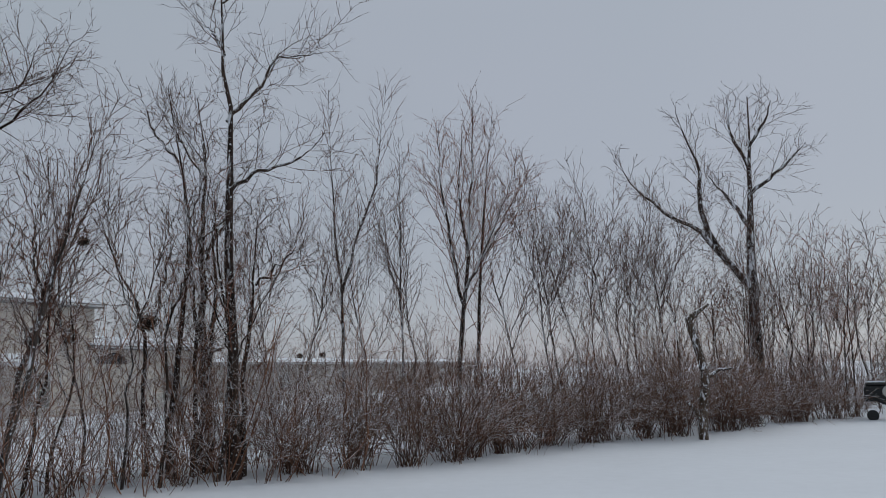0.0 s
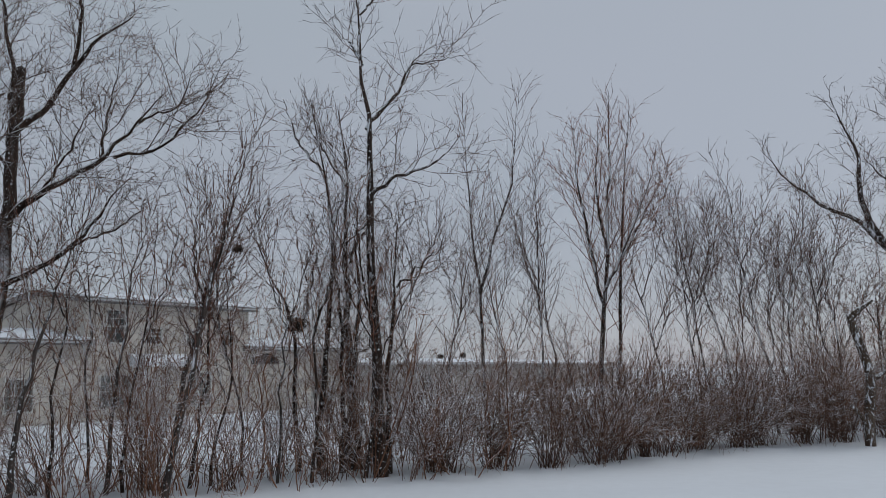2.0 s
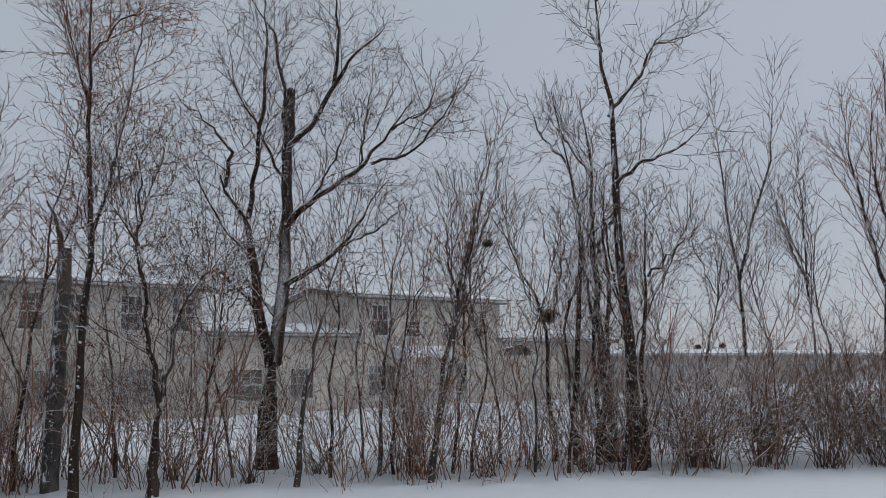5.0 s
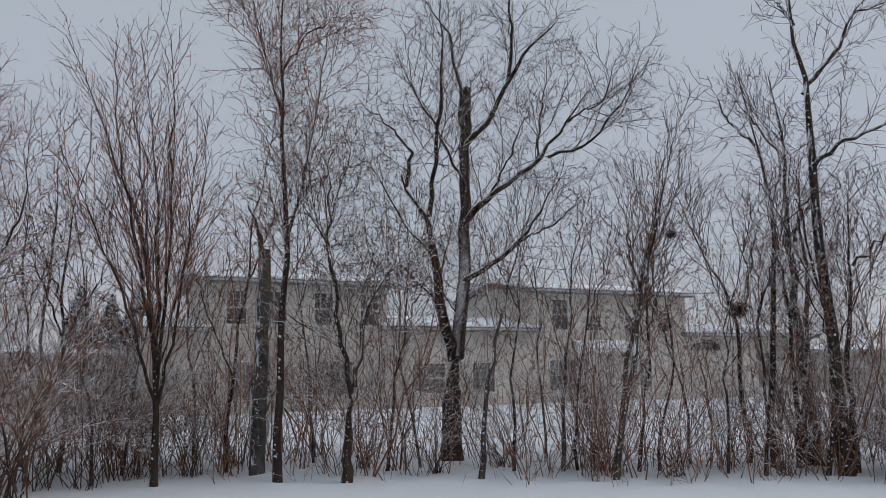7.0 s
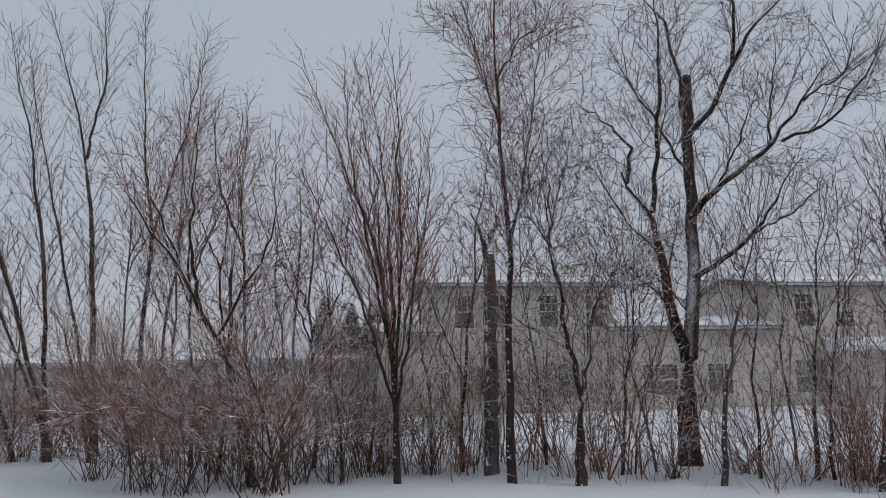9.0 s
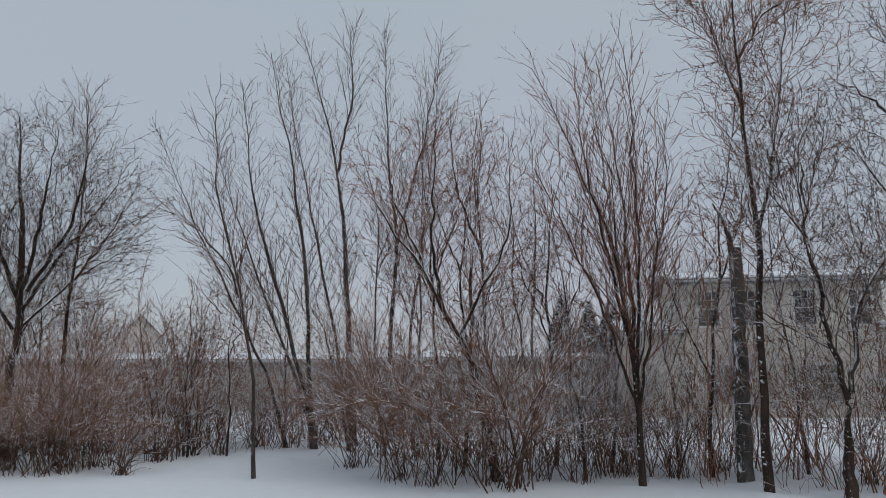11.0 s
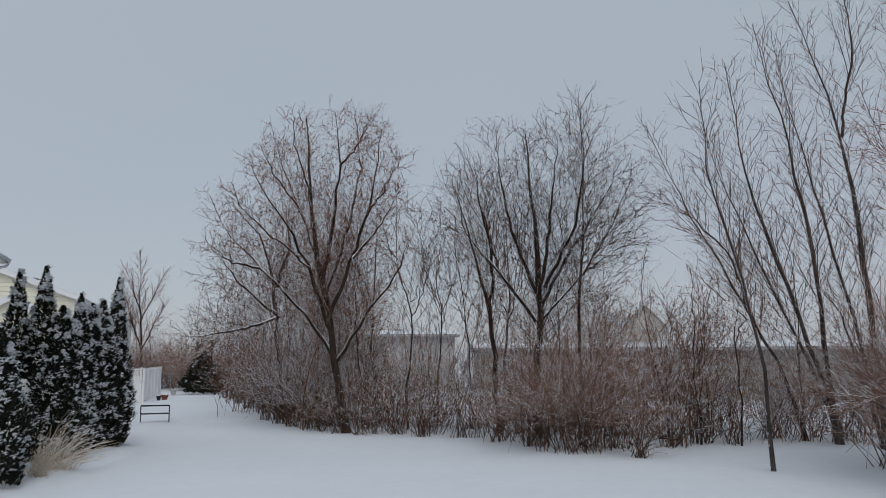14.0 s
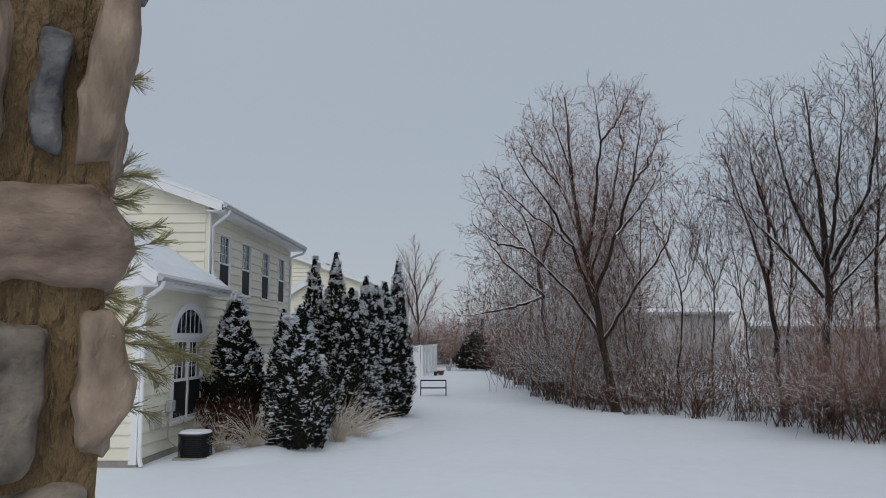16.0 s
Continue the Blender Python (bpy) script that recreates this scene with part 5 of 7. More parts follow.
def townhouse(shift):
    """A two-storey house with cream siding and a one-storey sunroom with an arched window."""
    base = Matrix.Translation((-8.848, -13.761, 0)) @ Matrix.Rotation(radians(214.665), 4, "Z") @ Matrix.Translation((shift, 0, 0))
    h = thing("house", base, "cream-sided two-storey house with snow on its roofs", "house", "row of houses along the lawn")
    xs, xe, top = 3.75, 12.2, 5.36
    up = [(x, x + 0.86, 3.55, 4.98) for x in (4.55, 6.5, 8.58, 10.62)]
    arch = (1.72, 3.5, 0.66, 2.38)
    low = wall_panel(0, xe, 0.05, top, [*up, arch, (0, xs, 3.44, top)])
    wall = part("side_wall", low, h, mat=SIDING)
    flat = Matrix.Identity(4)
    casing = [(a - 0.055, b + 0.055, c - 0.055, e + 0.055) for a, b, c, e in up]
    planks(wall, flat, 0.12, xs, 0.13, 3.35, [(1.58, 3.64, 0.5, 3.2)], SIDING)
    planks(wall, flat, xs, xe - 0.1, 0.13, top - 0.1, casing, SIDING)
    part("foundation", box((-0.02, -0.03, -0.4), (xe + 0.02, 6, 0.12)), h, "grey concrete footing", CONCRETE)
    # end walls, the near ones sided
    def gable(x, depth, z0, eave, name, slope):
        m = Matrix.Translation((x - 0.005, depth, 0)) @ Matrix.Rotation(radians(-90), 4, "Z")
        bm = bmesh.new()
        ridge = eave + depth / 2 * slope
        f = bm.faces.new([bm.verts.new(v) for v in ((0, 0, z0), (depth, 0, z0), (depth, 0, eave), (depth / 2, 0, ridge), (0, 0, eave))])
        g = bmesh.ops.extrude_face_region(bm, geom=[f])
        bmesh.ops.translate(bm, vec=(0, 0.12, 0), verts=[v for v in g["geom"] if isinstance(v, bmesh.types.BMVert)])
        bmesh.ops.recalc_face_normals(bm, faces=bm.faces)
        bmesh.ops.transform(bm, matrix=m, verts=bm.verts)
        w = part(name, bm, h, mat=SIDING)
        def ends(z):
            k = max(0, (z - eave) / slope)
            return (min(k, depth / 2), max(depth - k - 0.08, depth / 2))
        planks(w, m, 0, depth, max(z0, 0.13), ridge - 0.25, [], SIDING, ends)
        return w
    gable(0.0, 4.4, 0.05, 3.8, "sunroom_end_wall", 0.65)
    gable(xs, 9.0, 3.3, 5.69, "end_wall", 0.36)
    part("far_end_wall", box((xe - 0.12, 0.12, 0.05), (xe, 8.9, top)), h, mat=SIDING)
    part("back_wall", box((xs + 0.12, 8.9, 0.05), (xe, 9.0, top)), h, mat=SIDING)
    # invented rooms behind the windows, coloured near-black in place of indoor shade
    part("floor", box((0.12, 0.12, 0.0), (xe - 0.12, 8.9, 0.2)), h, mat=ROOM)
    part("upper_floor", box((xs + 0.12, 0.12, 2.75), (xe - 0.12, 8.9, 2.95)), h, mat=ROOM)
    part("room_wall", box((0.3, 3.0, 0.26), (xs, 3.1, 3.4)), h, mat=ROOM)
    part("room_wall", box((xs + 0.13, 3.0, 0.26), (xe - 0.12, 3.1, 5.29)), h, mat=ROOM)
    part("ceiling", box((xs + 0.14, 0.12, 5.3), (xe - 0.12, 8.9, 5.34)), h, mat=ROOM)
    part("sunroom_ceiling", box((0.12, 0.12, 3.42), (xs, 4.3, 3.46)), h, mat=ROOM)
    gable_roof(h, xs - 0.3, xe + 0.45, -0.42, 5.56, 4.5, 0.36, 0.05)
    gable_roof(h, -0.3, xs + 0.35, -0.42, 3.56, 2.2, 0.65, 0.06)
    for a, b, c, e in up:
        sash_window(h, Matrix.Translation((a, 0, c)), b - a, e - c)
    # the arched window: two tall double-hung lights under a half-round
    aw = new("window")
    aw.parent = h
    tagged(aw, "white arched window with muntins")
    for k in range(2):
        w = 0.86
        x = arch[0] + 0.02 + k * 0.89
        for n, lo, hi in (("casing", (x - 0.03, -0.03, 0.66), (x + 0.02, 0.05, 2.38)), ("casing", (x + w - 0.02, -0.03, 0.66), (x + w + 0.03, 0.05, 2.38)), ("meeting_rail", (x, -0.02, 1.47), (x + w, 0.04, 1.53)), ("sash", (x + 0.02, -0.01, 2.31), (x + w - 0.02, 0.04, 2.38)), ("sash", (x + 0.02, -0.01, 0.66), (x + w - 0.02, 0.04, 0.72))):
            part(n, box(lo, hi, 0.004), aw, mat=WHITE)
        for j in range(1, 3):
            xx = x + w * j / 3
            part("muntin", box((xx - 0.008, 0.005, 1.53), (xx + 0.008, 0.022, 2.31)), aw, mat=WHITE)
        for zz in (1.79, 2.05):
            part("muntin", box((x + 0.02, 0.006, zz - 0.008), (x + w - 0.02, 0.02, zz + 0.008)), aw, mat=WHITE)
        pane(aw, box((x + 0.02, 0.03, 0.72), (x + w - 0.02, 0.036, 2.31)))
        part("insect_screen", box((x + 0.02, 0.008, 0.72), (x + w - 0.02, 0.012, 1.47)), aw, "dark mesh screen", SCREEN)
    part("sill", box((1.6, -0.06, 0.58), (3.62, 0.05, 0.656), 0.006), aw, mat=WHITE)
    part("mullion", box((1.64, -0.035, 2.384), (3.58, 0.0, 2.5), 0.006), aw, mat=WHITE)
    for x in (1.585, 3.56):
        part("casing", box((x, -0.035, 0.66), (x + 0.1, 0.0, 2.38), 0.006), aw, mat=WHITE)
    def half_disc(r0, r1, y0, y1, cx=2.61, cz=2.505, squash=0.62):
        bm = bmesh.new()
        n = 20
        pts = [(cx + r1 * math.cos(math.pi * k / n), cz + r1 * squash * math.sin(math.pi * k / n)) for k in range(n + 1)]
        if r0:
            pts += [(cx + r0 * math.cos(math.pi * k / n), cz + (r0 * squash - 0.0) * math.sin(math.pi * k / n)) for k in range(n, -1, -1)]
            vs = [[bm.verts.new((x, y, z)) for x, z in pts] for y in (y0, y1)]
            m2 = len(pts)
            for k in range(n):
                o = m2 - 1 - k
                for v in vs:
                    bm.faces.new((v[k], v[k + 1], v[o - 1], v[o]))
            for k in range(m2):
                bm.faces.new((vs[0][k], vs[0][(k + 1) % m2], vs[1][(k + 1) % m2], vs[1][k]))
        else:
            f = bm.faces.new([bm.verts.new((x, y0, z)) for x, z in pts])
            g = bmesh.ops.extrude_face_region(bm, geom=[f])
            bmesh.ops.translate(bm, vec=(0, y1 - y0, 0), verts=[v for v in g["geom"] if isinstance(v, bmesh.types.BMVert)])
        bmesh.ops.recalc_face_normals(bm, faces=bm.faces)
        return bm
    part("arch_casing", half_disc(0.84, 1.06, -0.05, -0.002), aw, "white half-round casing", WHITE)
    part("arch_light", half_disc(0, 0.84, -0.022, -0.004), aw, "dark glazed half-round", SCREEN)
    pane(aw, half_disc(0, 0.84, -0.03, -0.026))
    for k in range(1, 6):
        a = 2.61 - 0.84 + 1.68 * k / 6
        part("muntin", box((a - 0.009, -0.04, 2.51), (a + 0.009, -0.031, 2.505 + 0.52 * math.sqrt(max(0.05, 1 - ((a - 2.61) / 0.84) ** 2)))), aw, mat=WHITE)
    bm = bmesh.new()
    f = bm.faces.new([bm.verts.new((-0.26, y, z)) for y, z in ((-0.4, 3.36), (-0.4, 3.52), (0.3, 3.975), (0.3, 3.36))])
    g = bmesh.ops.extrude_face_region(bm, geom=[f])
    bmesh.ops.translate(bm, vec=(0.25, 0, 0), verts=[v for v in g["geom"] if isinstance(v, bmesh.types.BMVert)])
    bmesh.ops.recalc_face_normals(bm, faces=bm.faces)
    part("eave_return", bm, h, "white boxed end of the eave", WHITE)
    # corner boards, downspouts, boxes on the wall
    for x, z0, z1 in ((-0.03, 0.05, 3.4), (xs - 0.02, 3.6, top), (xe - 0.1, 0.05, top)):
        part("corner_board", box((x, -0.035, z0), (x + 0.13, 0.0, z1), 0.005), h, mat=WHITE)
    part("corner_board", box((-0.034, -0.03, 0.05), (-0.004, 0.12, 3.4), 0.005), h, mat=WHITE)
    tube_part("downspout", [(-0.2, -0.5, 3.47), (-0.18, -0.46, 3.36), (-0.02, -0.12, 3.16), (0.0, -0.07, 3.08), (0.0, -0.08, 0.3), (0.0, -0.09, 0.12), (0.0, -0.12, 0.02)], 0.045, h, WHITE, 8, "white metal downspout")
    tube_part("downspout", [(3.75, -0.5, 5.45), (3.75, -0.46, 5.34), (3.85, -0.14, 5.14), (3.86, -0.07, 5.05), (3.86, -0.07, 3.86), (3.82, -0.2, 3.8)], 0.042, h, WHITE, 8, "white metal downspout")
    tube_part("downspout", [(xe + 0.3, -0.5, 5.45), (xe + 0.28, -0.44, 5.32), (xe, -0.12, 5.16), (xe - 0.06, -0.07, 5.05), (xe - 0.06, -0.07, 0.2)], 0.042, h, WHITE, 8, "white metal downspout")
    part("meter_box", box((1.32, -0.16, 0.9), (1.55, -0.026, 1.12), 0.012), h, "grey metal box", BOX_GREY)
    part("outlet_box", box((0.55, -0.12, 0.62), (0.95, -0.026, 0.95), 0.012), h, "grey metal box", BOX_GREY)
    tube_part("conduit", [(1.43, -0.06, 0.9), (1.43, -0.06, 0.5), (1.46, -0.07, 0.3), (1.7, -0.2, 0.12)], 0.014, h, BOX_GREY, 6)
    tube_part("vent_pipe", [(5.2, 2.9, 6.6), (5.2, 2.9, 7.15)], 0.06, h, BOX_GREY, 8, "short grey roof vent pipe")
    part("ridge_vent", box((5.5, 2.1, 6.5), (6.3, 2.4, 6.72), 0.02), h, "low dark roof vent", SHINGLE)
    return h


first_house = townhouse(0.0)
ROW = Matrix.Translation((-8.848, -13.761, 0)) @ Matrix.Rotation(radians(214.665), 4, "Z")
for k in (1, 2):
    copy_thing(first_house, ROW @ Matrix.Translation((25.7 * k, 0, 0)))


def row_place(x, y, z=0.0):
    return ROW @ Vector((x, y, z))


# ---- white vinyl fences round the patios ----
def fence_panel(name, a, b, high, parent):
    """Posts, boards, rails and a lattice strip between two points of the row's plan."""
    va, vb = row_place(*a), row_place(*b)
    va.z, vb.z = ground_z(va.x, va.y), ground_z(vb.x, vb.y)
    l = (vb - va).length
    ang = math.degrees(math.atan2(vb.y - va.y, vb.x - va.x))
    f = thing("fence", pose(*va, 0, 0, ang), "white vinyl privacy fence with a lattice top", "fence", "patio fences")
    n = max(1, round(l / 2.4))
    for k in range(n + 1):
        x = l * k / n
        bm = box((x - 0.06, -0.06, -0.1), (x + 0.06, 0.06, high + 0.06), 0.008)
        add_box(bm, (x - 0.075, -0.075, high + 0.06), (x + 0.075, 0.075, high + 0.09), 0.012)
        part("post", bm, f, mat=VINYL)
    for k in range(n):
        x0, x1 = l * k / n + 0.06, l * (k + 1) / n - 0.06
        for z in (0.08, high - 0.45, high - 0.06):
            part("rail", box((x0, -0.03, z), (x1, 0.03, z + 0.09), 0.006), f, mat=VINYL)
        m = max(1, round((x1 - x0) / 0.18))
        for j in range(m):
            xa = x0 + (x1 - x0) * j / m
            part("board", box((xa + 0.004, -0.012, 0.17), (xa + (x1 - x0) / m - 0.004, 0.012, high - 0.45), 0.004), f, mat=VINYL)
        bm, z0, z1 = bmesh.new(), high - 0.36, high - 0.06
        step = 0.12
        for s in (-1, 1):
            k2 = -3
            while x0 + k2 * step < x1:
                xa = x0 + k2 * step
                lo, hi = max(xa, x0), min(xa + 0.3, x1)
                if hi - lo > 0.08:
                    za, zb = (z0 + (lo - xa), z0 + (hi - xa)) if s > 0 else (z1 - (lo - xa), z1 - (hi - xa))
                    d = Vector((hi - lo, 0, zb - za))
                    t = Matrix.Translation(((lo + hi) / 2, 0.006 * s, (za + zb) / 2)) @ Matrix.Rotation(-math.atan2(d.z, d.x), 4, "Y")
                    add_box(bm, (-d.length / 2, -0.005, -0.017), (d.length / 2, 0.005, 0.017), 0, t)
                k2 += 1
        part("lattice", bm, f, "white diagonal lattice", VINYL)
    return f


for k in (0, 1):
    s = 25.7 * k
    fence_panel("fence", (8.0 + s, -0.1), (8.0 + s, -3.1), 1.9, None)
    fence_panel("fence", (8.0 + s, -3.25), (19.0 + s, -3.25 - 0.4 * k), 1.85, None)


# ---- the air conditioner beside the sunroom ----
def air_conditioner(x, y):
    p = row_place(x, y)
    ac = thing("air_conditioner", pose(p.x, p.y, 0.0, 0, 0, 214.665), "dark round-cornered air conditioner with snow on top", "air conditioner")
    w, hgt, n = 0.3, 0.46, 40
    def outline(r, z):
        out = []
        for k in range(n):
            c, d = math.cos(2 * math.pi * k / n), math.sin(2 * math.pi * k / n)
            q = (abs(c) ** 3.2 + abs(d) ** 3.2) ** (-1 / 3.2)
            out.append((r * c * q, r * d * q, z))
        return out
    def turned(prof, close=True):
        bm = bmesh.new()
        rings = [[bm.verts.new(v) for v in outline(r, z)] for r, z in prof]
        for a, b in zip(rings, rings[1:] + (rings[:1] if not close else [])):
            for k in range(n):
                bm.faces.new((a[k], a[(k + 1) % n], b[(k + 1) % n], b[k]))
        if close:
            bm.faces.new(rings[0][::-1])
            bm.faces.new(rings[-1])
        bmesh.ops.recalc_face_normals(bm, faces=bm.faces)
        return bm
    part("base", box((-w - 0.04, -w - 0.04, -0.1), (w + 0.04, w + 0.04, 0.04), 0.01), ac, "concrete pad", CONCRETE)
    part("core", turned([(w - 0.04, 0.042), (w - 0.04, hgt - 0.01)]), ac, "dark fins", SCREEN)
    for k in range(11):
        z = 0.07 + k * 0.036
        part("louver", turned([(w - 0.012, z), (w, z + 0.003), (w, z + 0.011), (w - 0.012, z + 0.014)], False), ac, mat=METAL)
    for k in range(20):
        a = outline(w + 0.003, 0)[k * 2]
        b = outline(w + 0.003, 0)[k * 2]
        tube_part("guard_wire", [(a[0], a[1], 0.05), (b[0], b[1], hgt)], 0.003, ac, METAL, 4)
    part("lid", turned([(w + 0.008, hgt), (w + 0.012, hgt + 0.015), (w, hgt + 0.04)]), ac, mat=METAL)
    part("snow_cap", turned([(w - 0.005, hgt + 0.042), (w, hgt + 0.06), (w - 0.03, hgt + 0.085), (w - 0.12, hgt + 0.095)]), ac, "cap of white snow", SNOW)
    return ac


air_conditioner(1.2, -0.72)


# ---- the low metal bench, pots and bits by the far fence ----
def metal_bench():
    p = polar(127.4, 33.4)
    b = thing("bench", pose(p.x, p.y, ground_z(p.x, p.y), 0, 0, 127.4), "low open metal bench frame standing in snow", "bench")
    w, dd, hh = 0.52, 0.2, 0.58
    for x in (-w, w):
        for y in (-dd, dd):
            part("leg", box((x - 0.018, y - 0.018, -0.05), (x + 0.018, y + 0.018, hh), 0.004), b, mat=METAL)
    for y in (-dd, dd):
        part("top_rail", box((-w, y - 0.018, hh), (w, y + 0.018, hh + 0.035), 0.004), b, mat=METAL)
        part("rail", box((-w + 0.02, y - 0.014, 0.28), (w - 0.02, y + 0.014, 0.31), 0.003), b, mat=METAL)
    for x in (-w, w):
        part("side_rail", box((x - 0.014, -dd + 0.02, hh + 0.001), (x + 0.014, dd - 0.02, hh + 0.03), 0.003), b, mat=METAL)
    part("shelf", box((-w + 0.02, -dd + 0.02, 0.285), (w - 0.02, dd - 0.02, 0.3), 0.002), b, mat=METAL)


metal_bench()


def flower_pot(x, y, r, hh, mat, words):
    p = row_place(x, y)
    t = thing("flower_pot", pose(p.x, p.y, ground_z(p.x, p.y)), words, "pot", "pots by the fence")
    bm = bmesh.new()
    prof = [(0.7, 0), (0.95, 0.8), (1.08, 0.8), (1.1, 1.0), (0.95, 1.0), (0.9, 0.85)]
    n = 16
    rings = [[bm.verts.new((r * a * math.cos(2 * math.pi * k / n), r * a * math.sin(2 * math.pi * k / n), hh * z)) for k in range(n)] for a, z in prof]
    for q, s in zip(rings, rings[1:]):
        for k in range(n):
            bm.faces.new((q[k], q[(k + 1) % n], s[(k + 1) % n], s[k]))
    bm.faces.new(rings[0][::-1])
    part("vessel", bm, t, mat=mat)
    bm = bmesh.new()
    bmesh.ops.create_uvsphere(bm, u_segments=14, v_segments=6, radius=r * 0.93, matrix=Matrix.Translation((0, 0, hh * 0.9)) @ Matrix.Diagonal((1, 1, 0.4, 1)))
    part("snow_fill", bm, t, "white snow", SNOW)


flower_pot(36.5, -4.3, 0.22, 0.3, BRICK_RED, "red pot filled with snow by the fence")
flower_pot(35.9, -4.0, 0.14, 0.26, METAL, "small dark pot standing in snow")
flower_pot(43.0, -4.6, 0.2, 0.36, BOX_GREY, "grey square-looking planter by the fence end")


# ---- the row of houses behind the trees ----
SIDING_GREY = material("grey_siding", (0.32, 0.29, 0.265), 0.7, 3.0, 0.12, 0.08, 20.0, spread=0.04)
ROOM_FAR = material("curtained_room", (0.12, 0.112, 0.105), 0.9, 2.0, 0.2, 0)
DULL = material("dull_frame", (0.62, 0.61, 0.58), 0.6, 4.0, 0.1, 0)
BLIND = material("grey_blind", (0.16, 0.155, 0.15), 0.8, 6.0, 0.15, 0)
EAVE = material("grey_eave", (0.2, 0.195, 0.19), 0.6, 4.0, 0.15, 0)
BLIND_PALE = material("pale_blind", (0.3, 0.28, 0.25), 0.8, 4.0, 0.1, 0)
ROW2 = Matrix.Translation((-30.6, 20.0, 0.3)) @ Matrix.Rotation(radians(63.6), 4, "Z")


def far_window(parent, x, z, w, h, words="dark double-hung window in a pale frame", backing=None):
    win = new("window")
    win.parent = parent
    win.matrix_basis = Matrix.Translation((x, 0, z))
    tagged(win, words)
    for n, lo, hi in (("frame", (-0.08, -0.05, -0.08), (0, 0.03, h + 0.08)), ("frame", (w, -0.05, -0.08), (w + 0.08, 0.03, h + 0.08)), ("frame", (0, -0.05, h), (w, 0.03, h + 0.08)), ("sill", (0, -0.07, -0.08), (w, 0.03, 0)), ("meeting_rail", (0, -0.02, h / 2 - 0.03), (w, 0.03, h / 2 + 0.03))):
        part(n, box(lo, hi), win, mat=DULL)
    for k in (1, 2):
        part("muntin", box((w * k / 3 - 0.015, -0.01, h / 2 + 0.03), (w * k / 3 + 0.015, 0.02, h)), win, mat=DULL)
    part("muntin", box((0, -0.008, h * 0.75 - 0.015), (w, 0.018, h * 0.75 + 0.015)), win, mat=DULL)
    pane(win, box((0, 0.035, 0), (w, 0.045, h)))
    part("backing", box((0, 0.07, 0.0), (w, 0.08, h * 0.98)), win, "drawn grey blind", backing or BLIND)
    return win


def far_block(frame_at, x0, x1, depth, eave, windows, label, mat=SIDING_TAN, arch=None, slope=0.14, snow=0.12):
    """One block of the far row: walls with openings, siding, windows, a snowy roof."""
    hse = thing("house", frame_at @ Matrix.Translation((x0, 0, 0)), label, "house", "far row of houses")
    w = x1 - x0
    holes = [(x - x0, x - x0 + ww, z, z + hh) for x, z, ww, hh in windows]
    wall = part("front_wall", wall_panel(0, w, -0.3, eave, holes), hse, mat=mat)
    planks(wall, Matrix.Identity(4), 0, w, 0.1, eave - 0.1, [(a - 0.08, b + 0.08, c - 0.08, e + 0.08) for a, b, c, e in holes], mat, rise=0.3)
    for n, lo, hi in (("end_wall", (0, 0.12, -0.3), (0.12, depth, eave)), ("end_wall", (w - 0.12, 0.12, -0.3), (w, depth, eave)), ("back_wall", (0.12, depth - 0.12, -0.3), (w - 0.12, depth, eave)), ("ceiling", (0.12, 0.12, eave - 0.1), (w - 0.12, depth - 0.12, eave - 0.02)), ("room_wall", (0.12, 2.5, -0.3), (w - 0.12, 2.6, eave - 0.1))):
        part(n, box(lo, hi), hse, mat=mat if "wall" in n and n != "room_wall" else ROOM_FAR)
    for x, z, ww, hh in windows:
        far_window(hse, x - x0, z, ww, hh, backing=BLIND_PALE if z < 2 else None)
    for x in (0.0, w - 0.14):
        part("corner_board", box((x, -0.04, 0), (x + 0.14, 0, eave)), hse, mat=mat)
    gable_roof(hse, -0.35, w + 0.35, -0.45, eave + 0.12, depth / 2, slope, snow, trim=EAVE if mat is SIDING_TAN else mat)
    for x in (0.0, w - 0.12):
        bm = bmesh.new()
        f = bm.faces.new([bm.verts.new(v) for v in ((x, 0.02, eave + 0.002), (x, depth - 0.02, eave + 0.002), (x, depth / 2, eave + 0.1 + depth / 2 * slope))])
        g = bmesh.ops.extrude_face_region(bm, geom=[f])
        bmesh.ops.translate(bm, vec=(0.12, 0, 0), verts=[v for v in g["geom"] if isinstance(v, bmesh.types.BMVert)])
        bmesh.ops.recalc_face_normals(bm, faces=bm.faces)
        part("gable", bm, hse, mat=mat)
    if arch:
        x, z, r = arch
        bm = bmesh.new()
        n = 14
        f = bm.faces.new([bm.verts.new((x - x0 + r * math.cos(math.pi * k / n), -0.06, z + r * 0.6 * math.sin(math.pi * k / n))) for k in range(n + 1)])
        g = bmesh.ops.extrude_face_region(bm, geom=[f])
        bmesh.ops.translate(bm, vec=(0, 0.055, 0), verts=[v for v in g["geom"] if isinstance(v, bmesh.types.BMVert)])
        bmesh.ops.recalc_face_normals(bm, faces=bm.faces)
        part("arched_light", bm, hse, "dark half-round window", SCREEN)
    return hse


